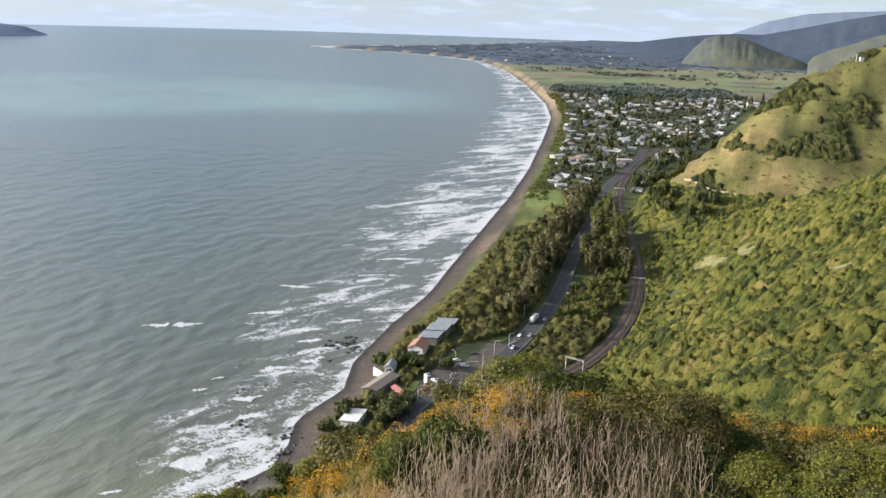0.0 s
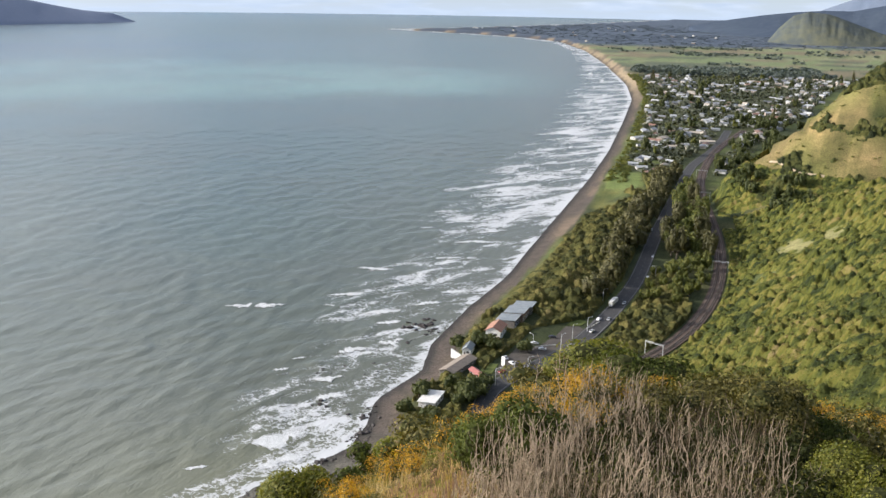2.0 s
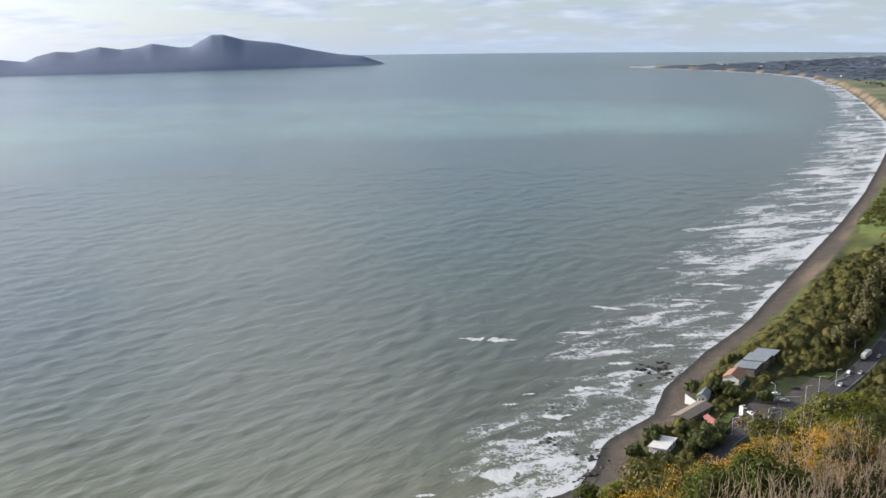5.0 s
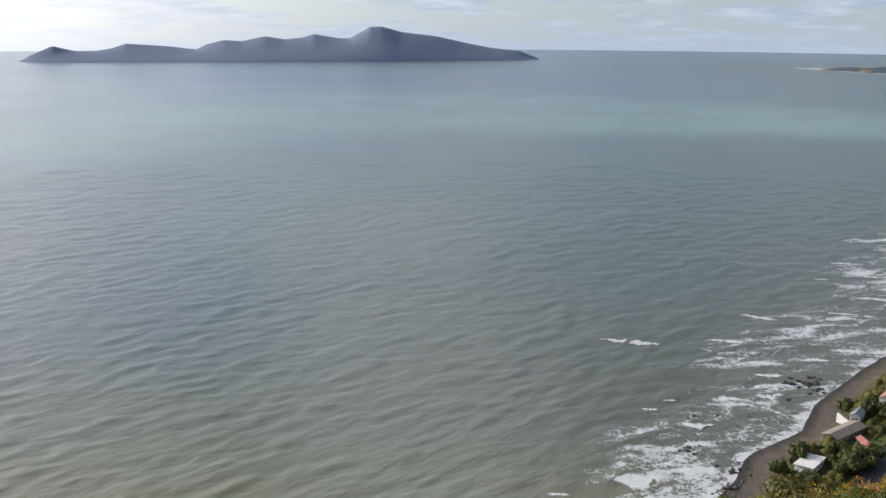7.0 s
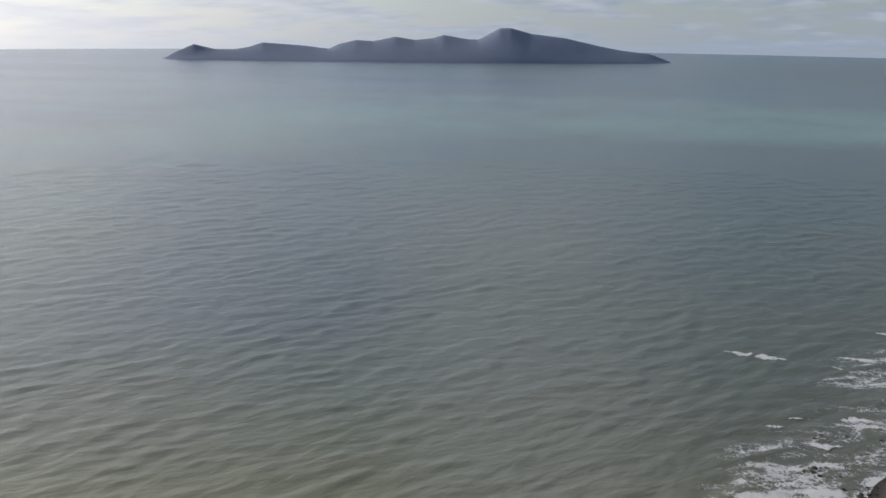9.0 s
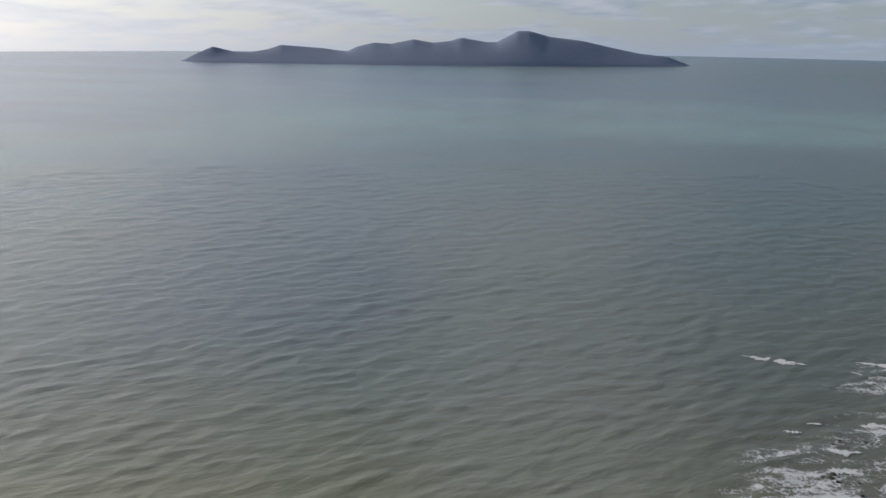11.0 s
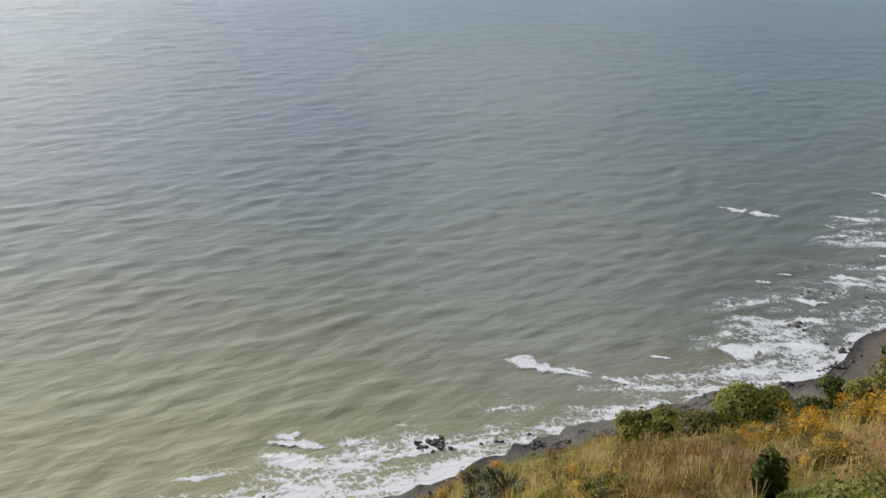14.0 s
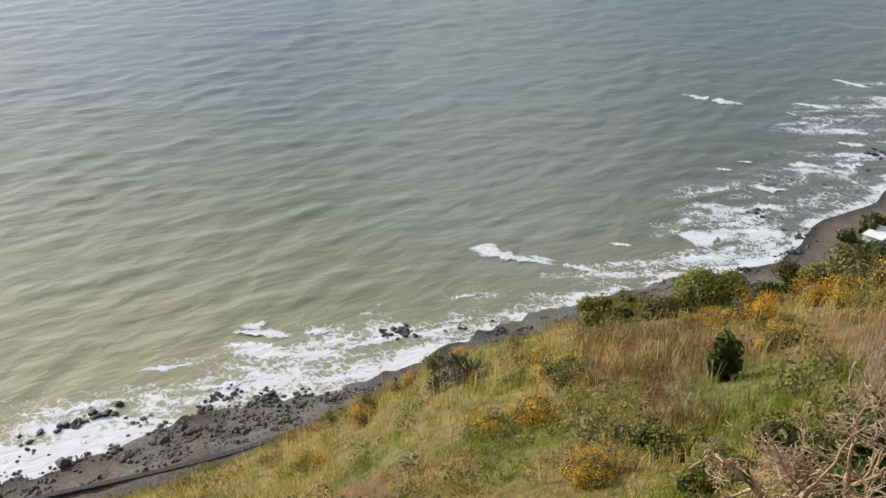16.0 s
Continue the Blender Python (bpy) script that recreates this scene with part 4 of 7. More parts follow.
LAWN = plain("mown_grass", (0.060, 0.080, 0.020), (0.105, 0.125, 0.036), 0.3, 0.95, 0.2, bump=0.5, dist=0.04)


def random_paint(name, stops, rough=0.6):
    m = Mat(name, rough, 0.45)
    tone = m.ramp(m.rnd(), stops)
    tone.node.color_ramp.interpolation = "CONSTANT"
    m.color(m.mix(1.0, tone, m.ramp(m.noise(0.6, m.tc, 5.0), [(0.3, 0.82), (0.7, 1.08)]), "MULTIPLY"))
    m.bump(m.noise(6.0, m.tc), 0.2, 0.01)
    return m.m


TOWN_ROOF = random_paint("town_roof", [(0.0, (0.52, 0.52, 0.51)), (0.12, (0.42, 0.43, 0.44)), (0.32, (0.24, 0.25, 0.27)), (0.48, (0.44, 0.38, 0.31)), (0.62, (0.24, 0.14, 0.10)), (0.74, (0.14, 0.15, 0.16)), (0.88, (0.40, 0.41, 0.41))])
TOWN_WALL = random_paint("town_wall", [(0.0, (0.58, 0.57, 0.54)), (0.4, (0.45, 0.41, 0.34)), (0.6, (0.50, 0.48, 0.44)), (0.78, (0.36, 0.30, 0.25)), (0.9, (0.52, 0.54, 0.54))], 0.75)
CAR_PAINT = random_paint("car_paint", [(0.0, (0.78, 0.78, 0.78)), (0.4, (0.42, 0.43, 0.45)), (0.6, (0.05, 0.05, 0.06)), (0.75, (0.25, 0.04, 0.04)), (0.88, (0.07, 0.10, 0.20))], 0.25)


# ---------------------------------------------------------------- road, railway, sealed ground
def path_frames(pts, gap):
    """Points at even gaps along a polyline smoothed at its corners, each with its direction."""
    p = np.array(pts, float)
    for _ in range(3):
        q = np.empty((2 * len(p) - 2, 2))
        q[0::2], q[1::2] = p[:-1] * 0.75 + p[1:] * 0.25, p[:-1] * 0.25 + p[1:] * 0.75
        p = np.concatenate([p[:1], q, p[-1:]])
    ln = np.concatenate([[0], np.cumsum(np.hypot(*np.diff(p, axis=0).T))])
    s = np.arange(0, ln[-1], gap)
    x, y = np.interp(s, ln, p[:, 0]), np.interp(s, ln, p[:, 1])
    d = np.stack([np.gradient(x), np.gradient(y)], 1)
    return np.stack([x, y], 1), d / np.linalg.norm(d, axis=1)[:, None], s


def ribbon(name, pts, left, right, z, material, label, category, gap=8.0, thick=0.6, kind="structure"):
    p, d, _ = path_frames(pts, gap)
    nrm = np.stack([d[:, 1], -d[:, 0]], 1)
    a, b = p - nrm * left, p + nrm * right
    n = len(p)
    zz = np.full((n, 1), z)
    v = np.concatenate([np.hstack([a, zz]), np.hstack([b, zz]), np.hstack([b + nrm * 0.15, zz - thick]), np.hstack([a - nrm * 0.15, zz - thick])])
    i = np.arange(n - 1)
    q = np.concatenate([np.stack([i + k * n, i + 1 + k * n, i + 1 + ((k + 1) % 4) * n, i + ((k + 1) % 4) * n], 1)[:, ::-1] for k in range(4)])
    ob = new(name, grid_mesh(name, v, q, material))
    return tagged(ob, label, category, kind=kind)


ROAD_Z = FLAT + 0.25
ribbon("road", ROAD, 5.2, 5.2, ROAD_Z, ASPHALT, "grey two-lane coastal highway with white markings", "road")
for k, off_x in enumerate((-4.4, 4.4)):
    ribbon("edge_line", ROAD, -off_x + 0.09, off_x + 0.09, ROAD_Z + 0.012, DARK_PAINT, "white painted edge line along the highway", "road marking", 8.0, 0.01)
rp, rd, rs = path_frames(ROAD, 2.0)
dash = Build()
dash.box(-0.11, -1.5, 0, 0.11, 1.5, 0.012)
dash_me = dash.mesh("lane_dash", DARK_PAINT)
road_ob = bpy.data.objects["road"]
for i in range(0, len(rp), 5):
    ob = new("lane_dash", dash_me)
    ob.parent = road_ob
    ob.matrix_basis = pose(rp[i, 0], rp[i, 1], ROAD_Z + 0.006, 0, 0, math.degrees(math.atan2(-rd[i, 0], rd[i, 1])))

tagged(ribbon("railway_bed", RAIL, 4.3, 4.3, FLAT + 0.45, BALLAST, "", "", 8.0, 0.9), "brown stone ballast bed of a double-track railway", "railway")
for side in (-1.9, 1.9):
    for g2 in (-0.55, 0.55):
        c = side + g2
        ribbon("rail", RAIL, -c + 0.07, c + 0.07, FLAT + 0.78, RAIL_STEEL, "worn steel rail of the coastal railway", "rail", 8.0, 0.2)
sl = Build()
sl.box(-1.1, -0.13, 0, 1.1, 0.13, 0.16, 0.02)
sl_me = sl.mesh("sleeper", SLEEPER)
kp, kd, _ = path_frames(RAIL, 2.0)
bed = bpy.data.objects["railway_bed"]
for i in range(len(kp)):
    if not 480 < kp[i, 1] < 640:
        continue
    for side in (-1.9, 1.9):
        ob = new("sleeper", sl_me)
        ob.parent = bed
        a = math.degrees(math.atan2(-kd[i, 0], kd[i, 1]))
        ob.matrix_basis = pose(kp[i, 0] + kd[i, 1] * side, kp[i, 1] - kd[i, 0] * side, FLAT + 0.46, 0, 0, a)


def slab(name, ring, z, material, label, category):
    b = Build()
    b.prism(ring, z - 0.5, z)
    return tagged(new(name, b.mesh(name, material)), label, category, kind="structure")


slab("car_park", [(12, 486), (30, 499), (38, 512), (43, 533), (40, 539.5), (14, 536.5), (8, 515), (3, 498), (-4, 478), (-7, 462), (2, 462)], ROAD_Z - 0.03, GRAVEL_LOT, "worn sealed car park beside the highway", "car park")
slab("lawn", [(14, 538), (41, 541), (45, 548), (40, 553), (17, 544)], ROAD_Z + 0.02, LAWN, "mown green grass verge beside the car park", "lawn")
slab("lawn", [(-14, 462), (-8, 464), (-5, 477), (-14, 478)], ROAD_Z + 0.02, LAWN, "small green lawn behind the car park", "lawn")



# ---------------------------------------------------------------- buildings by the shore
def gable(name, at, rz, wide, long, wall_h, roof_h, wall, roof, label, windows=2, over=0.5, category="house", group=""):
    """A gabled house along its own y axis: walls, roof planes, windows with frames, a door."""
    ob = thing(name, at, label, category, group, rz)
    x, y = wide / 2, long / 2
    part("wall", mesh_of("wall", [(-x, -y, -0.6), (x, -y, -0.6), (x, y, -0.6), (-x, y, -0.6), (-x, -y, wall_h), (x, -y, wall_h), (x, y, wall_h), (-x, y, wall_h), (0, -y, wall_h + roof_h), (0, y, wall_h + roof_h)],
                         [(0, 1, 5, 8, 4), (2, 3, 7, 9, 6), (1, 2, 6, 5), (3, 0, 4, 7), (3, 2, 1, 0), (4, 8, 9, 7), (5, 6, 9, 8)], wall), ob)
    b = Build()
    k = roof_h / x
    for sgn in (-1, 1):
        e = x + over
        pts = [(0.0, wall_h + roof_h + 0.02), (sgn * e, wall_h - over * k + 0.02)]
        ring = [(pts[0][0], pts[0][1]), (pts[1][0], pts[1][1]), (pts[1][0], pts[1][1] + 0.22), (pts[0][0], pts[0][1] + 0.22)]
        v = [(px, -y - over, pz) for px, pz in ring] + [(px, y + over, pz) for px, pz in ring]
        f = [(0, 1, 2, 3), (7, 6, 5, 4)] + [(i, i + 4, (i + 1) % 4 + 4, (i + 1) % 4) for i in range(4)]
        b.add(v, f if sgn > 0 else [q[::-1] for q in f])
    part("roof", b.mesh("roof", roof), ob)
    for sgn in (-1, 1):
        for i in range(windows):
            c = -y + long * (i + 0.5) / windows
            win(ob, (sgn * (x + 0.01), c, wall_h * 0.55), 90 * sgn, min(1.8, long / windows * 0.55), 1.1)
    win(ob, (wide * 0.16, -y - 0.01, wall_h * 0.55), 0, min(2.0, wide * 0.3), 1.2)
    d = Build()
    d.box(-0.45, -0.06, 0, 0.45, 0.0, 2.0, 0.01)
    part("door", d.mesh("door", DARK_WALL), ob, "", pose(-wide * 0.22, -y - 0.005, 0))
    return ob


WIN = {}


def win(parent, at, rz, wide, tall):
    """A framed window that faces -y before it is turned."""
    key = (round(wide, 1), round(tall, 1))
    if key not in WIN:
        w2, t2 = key[0] / 2, key[1] / 2
        f = Build()
        for q in ((-w2 - 0.08, -t2 - 0.08, w2 + 0.08, -t2), (-w2 - 0.08, t2, w2 + 0.08, t2 + 0.08), (-w2 - 0.08, -t2, -w2, t2), (w2, -t2, w2 + 0.08, t2), (-0.03, -t2, 0.03, t2)):
            f.box(q[0], -0.07, q[1], q[2], 0.03, q[3])
        p = Build()
        p.box(-w2, -0.03, -t2, w2, 0.01, t2)
        WIN[key] = (f.mesh("window", WHITE_WALL), p.mesh("pane", GLASS))
    fr = part("window", WIN[key][0], parent, "", pose(*at, 0, 0, rz))
    part("pane", WIN[key][1], fr)


# flat white-roofed house among the trees
h = thing("house", (-35.5, 425.5, FLAT), "low white house with a flat white roof among trees", "house", rz=-14)
b = Build()
b.box(-3.9, -6.8, -0.6, 3.9, 6.8, 3.1)
part("wall", b.mesh("wall", WHITE_WALL), h)
b = Build()
b.add([(-4.5, -7.4, 3.15), (4.5, -7.4, 3.65), (4.5, 7.4, 3.65), (-4.5, 7.4, 3.15), (-4.5, -7.4, 3.4), (4.5, -7.4, 3.9), (4.5, 7.4, 3.9), (-4.5, 7.4, 3.4)], [(3, 2, 1, 0), (4, 5, 6, 7), (0, 1, 5, 4), (1, 2, 6, 5), (2, 3, 7, 6), (3, 0, 4, 7)])
part("roof", b.mesh("roof", WHITE_ROOF), h, "flat white metal roof")
for c in (-4.2, 0, 4.2):
    win(h, (-3.91, c, 1.6), -90, 1.8, 1.2)
    win(h, (3.91, c, 1.6), 90, 1.8, 1.2)
win(h, (0.8, -6.81, 1.6), 0, 1.8, 1.2)

# long grey-roofed hall in three stepped bays
h = thing("hall", (3.5, 546, FLAT), "long hall with stepped grey iron roofs beside the beach", "hall", rz=-16)
for i, (y0, y1, x0, x1, z) in enumerate(((-17, -5, -6.5, 4.0, 5.0), (-5, 8, -5.5, 5.5, 5.8), (8, 19, -4.5, 6.5, 5.4))):
    b = Build()
    b.box(x0, y0 + 0.01, -0.6, x1, y1 - 0.01, z)
    part("wall", b.mesh("wall", BRICK_WALL if i == 1 else DARK_WALL), h)
    b = Build()
    v = [(x0 - 0.8, y0 - 0.3, z - 0.1), (x1 + 0.8, y0 - 0.3, z + 0.9), (x1 + 0.8, y1 + 0.3, z + 0.9), (x0 - 0.8, y1 + 0.3, z - 0.1)]
    b.add(v + [(a, c, e + 0.25) for a, c, e in v], [(3, 2, 1, 0), (4, 5, 6, 7), (0, 1, 5, 4), (1, 2, 6, 5), (2, 3, 7, 6), (3, 0, 4, 7)])
    ribs = []
    for q in range(1, 9):
        xx = x0 - 0.7 + (x1 - x0 + 1.4) * q / 9
        zz = z + 0.15 + (xx - x0 + 0.8) / (x1 - x0 + 1.6)
        ribs.append(Build().box(xx - 0.05, y0 - 0.28, zz - 0.1, xx + 0.05, y1 + 0.28, zz + 0.09))
    roof = part("roof", b.mesh("roof", GREY_ROOF), h, "ribbed grey iron roof")
    for rib in ribs:
        part("rib", rib.mesh("rib", GREY_ROOF), roof)
    for q in range(3):
        win(h, (x1 + 0.01, y0 + (y1 - y0) * (q + 0.5) / 3, z * 0.5), 90, 2.4, 1.6)
        win(h, (x0 - 0.01, y0 + (y1 - y0) * (q + 0.5) / 3, z * 0.5), -90, 2.4, 1.6)

gable("house", (-7.5, 520.5, FLAT), -14, 8.5, 13, 4.6, 2.2, WHITE_WALL, ORANGE_ROOF, "white two-storey house with an orange tiled roof", 3)
gable("house", (-21.5, 492, FLAT), -10, 4.6, 9, 3.2, 1.6, WHITE_WALL, GREY_ROOF, "small white house with a pale grey roof", 2)
gable("house", (-25.5, 468.5, FLAT), -26, 8.0, 24, 2.8, 1.3, DARK_WALL, TAN_ROOF, "long low house with a tan roof by the beach", 4)
h = thing("gable_wall", (-27.5, 483.5, FLAT), "white pointed gable wall at the end of a low house", "wall", rz=-26)
part("wall", mesh_of("wall", [(-3.2, 0, -0.5), (3.2, 0, -0.5), (3.2, 0, 2.2), (-2.2, 0, 4.4), (-3.2, 0, 4.4), (-3.2, 0.4, -0.5), (3.2, 0.4, -0.5), (3.2, 0.4, 2.2), (-2.2, 0.4, 4.4), (-3.2, 0.4, 4.4)],
     [(0, 1, 2, 3, 4), (9, 8, 7, 6, 5), (0, 5, 6, 1), (1, 6, 7, 2), (2, 7, 8, 3), (3, 8, 9, 4), (4, 9, 5, 0)], WHITE_WALL), h)
gable("carport", (-14.5, 459, FLAT), 32, 3.6, 13, 2.3, 0.9, BRICK_WALL, RED_ROOF, "long narrow shed with a faded red iron roof", 3, category="shed")

# tall white sign board at the car park
h = thing("sign_board", (-2.6, 472, FLAT), "tall blank white sign board on two grey posts", "sign", rz=-40)
for sx2 in (-0.8, 0.8):
    b = Build()
    b.tube([(sx2, 0.12, -0.4), (sx2, 0.12, 6.2)], 0.09, 8)
    part("post", b.mesh("post", GALV), h)
b = Build()
b.box(-1.15, -0.08, 1.5, 1.15, 0.02, 6.4, 0.02)
part("board", b.mesh("board", WHITE_WALL), h)
for z0, w2 in ((2.2, 0.7), (2.7, 0.9), (3.6, 0.8), (4.3, 0.6)):
    part("bar", Build().box(-w2, -0.095, z0, w2, -0.082, z0 + 0.18).mesh("bar", GREY_ROOF), h, "faint grey bar of unreadable lettering")


def lamp_post(at, rz, tall=9.0, arm=2.2, label="tall grey street lamp with a curved arm"):
    ob = thing("street_lamp", at, label, "street lamp", "street lamps along the highway", rz)
    b = Build()
    b.tube([(0, 0, -0.4), (0, 0, 0.6), (0, 0, tall - 0.8), (0.25, 0, tall - 0.2)], [0.20, 0.16, 0.12, 0.10], 8)
    part("pole", b.mesh("pole", GALV, True), ob)
    b = Build()
    b.tube([(0.2, 0, tall - 0.25), (0.8, 0, tall), (arm, 0, tall + 0.15)], [0.10, 0.09, 0.08], 6)
    part("arm", b.mesh("arm", GALV, True), ob)
    b = Build()
    b.box(arm - 0.1, -0.16, tall + 0.08, arm + 0.65, 0.16, tall + 0.24, 0.05)
    hd = part("lamp_head", b.mesh("lamp_head", GALV), ob)
    b = Build()
    b.box(arm, -0.12, tall + 0.03, arm + 0.55, 0.12, tall + 0.08, 0.03)
    part("lens", b.mesh("lens", LENS), hd)
    return ob


lp = lamp_post((28, 502, FLAT), 25)
for x, y, a in ((35, 518, 20), (44, 531, 15), (10, 467, 10), (3, 460, 10), (-6, 450, 10), (13, 500, 140), (57, 585, 10), (96, 640, 190)):
    copy_base(lp, pose(x, y, FLAT, 0, 0, a))
# guard rails and white posts of the traffic islands
for n, (x, y, a, ln) in enumerate(((7, 471, 60, 8), (11, 478, 80, 9), (3, 463, 70, 7), (20, 505, 20, 12), (33, 508, 60, 5), (45, 537, 55, 4), (48, 541, 55, 4), (51, 546, 55, 4))):
    h = thing("guard_rail", (x, y, ROAD_Z - 0.1), "short white guard rail on posts beside the highway", "guard rail", "guard rails by the highway", a - 90)
    b = Build()
    b.box(-0.06, -ln / 2, 0.45, 0.06, ln / 2, 0.95, 0.02)
    part("beam", b.mesh("beam", PAINT_WHITE), h)
    for q in (-0.4, 0, 0.4):
        b = Build()
        b.box(-0.07, q * ln - 0.07, -0.4, 0.055, q * ln + 0.07, 0.9)
        part("post", b.mesh("post", CONCRETE), h)


# ---------------------------------------------------------------- vehicles
def wheel(parent, at, r=0.33):
    b = Build()
    b.tube([(-0.1, 0, 0), (0.1, 0, 0)], r, 14)
    t = part("wheel", b.mesh("wheel", TYRE), parent, "", pose(*at))
    b = Build()
    b.tube([(-0.115, 0, 0), (0.115, 0, 0)], r * 0.55, 10)
    part("rim", b.mesh("rim", GALV), t)


def car(at, rz, label):
    ob = thing("car", at, label, "car", "cars at the car park and on the road", rz)
    side = [(-2.15, 0.35), (-2.2, 0.75), (-1.9, 0.95), (-1.5, 1.0), (-0.8, 1.45), (0.55, 1.48), (1.2, 1.02), (2.0, 0.86), (2.2, 0.6), (2.15, 0.32)]
    n = len(side)
    v = [(-0.85, y, z) for y, z in side] + [(0.85, y, z) for y, z in side]
    v = [(x * (0.82 if z > 1.2 else 1.0), -y, z) for x, y, z in v]
    part("body", mesh_of("body", v, [tuple(range(n)), tuple(range(n, 2 * n))[::-1]] + [(i, i + n, (i + 1) % n + n, (i + 1) % n) for i in range(n)], CAR_PAINT), ob)
    g3 = Build()
    g3.add([(-0.62, 0.75 - 0.02, 1.42), (0.62, 0.73, 1.42), (0.74, 1.42, 1.06), (-0.74, 1.42, 1.06)], [(0, 1, 2, 3), (3, 2, 1, 0)])
    g3.v = [(x, -y * 1.0, z + 0.015) for x, y, z in g3.v]
    part("windscreen", g3.mesh("windscreen", GLASS), ob)
    for sgn in (-1, 1):
        b = Build()
        b.box(sgn * 0.79 - 0.012, -0.6, 1.02, sgn * 0.79 + 0.012, 0.95, 1.34)
        part("side_window", b.mesh("side_window", GLASS), ob)
        b = Build()
        b.box(sgn * 0.6 - 0.16, -2.21, 0.62, sgn * 0.6 + 0.16, -2.1, 0.76, 0.02)
        part("headlight", b.mesh("headlight", LENS), ob)
        for yy in (-1.35, 1.3):
            wheel(ob, (sgn * 0.8, yy, 0.33))
    return ob


c0 = car((70, 584, ROAD_Z), -18, "small car driving on the highway")
spots = [(76.5, 559, FLAT + 0.3, 50), (3.5, 465, ROAD_Z, -60), (-3, 466, ROAD_Z, -50), (-1.5, 485, ROAD_Z, 20), (36, 507, ROAD_Z, -30), (46.5, 531, ROAD_Z, -28), (33, 497, ROAD_Z, -35), (14, 508, ROAD_Z, 90),
         (18, 500, ROAD_Z, 88), (24, 519, ROAD_Z, 85), (101, 693, ROAD_Z, -14), (91, 640, ROAD_Z, 166), (110, 772, ROAD_Z, 168), (2, 478, ROAD_Z, 35), (52, 552, ROAD_Z, 155), (58, 553, ROAD_Z, -22)]
for x, y, z, a in spots:
    copy_base(c0, pose(x, y, z, 0, 0, a))

h = thing("truck", (62.5, 580, ROAD_Z), "white box truck driving on the highway", "truck", rz=-21)
b = Build()
b.box(-1.2, -4.8, 0.9, 1.2, 5.6, 3.7, 0.06)
part("cargo_box", b.mesh("cargo_box", WHITE_ROOF), h)
b = Build()
b.box(-1.15, 5.8, 0.6, 1.15, 7.9, 3.0, 0.12)
part("cab", b.mesh("cab", WHITE_WALL), h)
b = Build()
b.box(-1.0, 7.88, 1.8, 1.0, 7.93, 2.7)
part("windscreen", b.mesh("windscreen", GLASS), h)
b = Build()
b.box(-0.5, -4.7, 0.55, 0.5, 6.5, 0.9)
part("chassis", b.mesh("chassis", DARK_WALL), h)
for yy in (-3.6, -2.5, 6.8):
    for sgn in (-1, 1):
        wheel(h, (sgn * 0.98, yy, 0.5), 0.5)


# ---------------------------------------------------------------- railway portals
def portal(at, rz, wide=10.5, tall=7.2, label="grey steel railway portal over two tracks"):
    ob = thing("railway_portal", at, label, "railway portal", "railway portals", rz)
    for sgn in (-1, 1):
        b = Build()
        for q in (-0.16, 0.16):
            b.box(sgn * wide / 2 - 0.09, q - 0.06, -0.8, sgn * wide / 2 + 0.09, q + 0.06, tall)
        for k in range(9):
            b.box(sgn * wide / 2 - 0.05, -0.12, 0.4 + k * 0.78, sgn * wide / 2 + 0.05, 0.12, 0.52 + k * 0.78)
        part("mast", b.mesh("mast", GALV), ob)
    b = Build()
    for z in (tall - 0.7, tall):
        b.box(-wide / 2 - 0.3, -0.09, z, wide / 2 + 0.3, 0.09, z + 0.14)
    for k in range(12):
        x = -wide / 2 + wide * k / 12
        b.tube([(x, 0, tall - 0.6), (x + wide / 24, 0, tall), (x + wide / 12, 0, tall - 0.6)], 0.04, 4)
    part("beam", b.mesh("beam", GALV), ob)
    for sgn in (-1, 1):
        b = Build()
        b.tube([(sgn * 2.05, 0, tall - 0.6), (sgn * 2.05, 0, tall - 1.6)], 0.05, 5)
        b.tube([(sgn * 2.05 - 0.25, 0, tall - 1.6), (sgn * 2.05 + 0.25, 0, tall - 1.6)], 0.09, 6)
        part("insulator", b.mesh("insulator", DARK_WALL), ob)
    return ob


pr = None
for x, y, a in ((143, 664, -12), (171, 893, -6), (78, 499, -36), (186, 1000, -12)):
    i = int(np.argmin(np.hypot(kp[:, 0] - x, kp[:, 1] - y)))
    m = pose(kp[i, 0], kp[i, 1], FLAT, 0, 0, math.degrees(math.atan2(-kd[i, 0], kd[i, 1])))
    if pr is None:
        pr = portal((0, 0, 0), 0)
        pr.matrix_basis = m
    else:
        copy_base(pr, m)


# ---------------------------------------------------------------- the town on the flat
def sample(n, x0, x1, y0, y1, test, seed):
    """n random spots in a stretch of the plan that pass a test on arrays."""
    r, out = rng(seed), []
    got = 0
    for _ in range(60):
        x, y = r.uniform(x0, x1, n * 3), r.uniform(y0, y1, n * 3)
        ok = test(x, y)
        out.append(np.stack([x[ok], y[ok]], 1))
        got += ok.sum()
        if got >= n:
            break
    p = np.concatenate(out)[:n]
    return p[:, 0], p[:, 1]


def apart(x, y, gap):
    """Drops spots that stand closer than gap to one kept before."""
    kept = []
    for i in range(len(x)):
        if all((x[i] - x[j]) ** 2 + (y[i] - y[j]) ** 2 > gap * gap for j in kept):
            kept.append(i)
    return x[kept], y[kept]


def clear_of_lines(x, y, d_rail=10, d_road=10):
    a, _ = poly_dist(x, y, RAIL)
    b2, _ = poly_dist(x, y, ROAD)
    return (a > d_rail) & (b2 > d_road)


TOWN = np.array([(85, 985), (205, 1010), (262, 1130), (330, 1290), (430, 1500), (560, 1830), (690, 2060), (250, 2060), (236, 1850), (180, 1480), (130, 1210)], float)
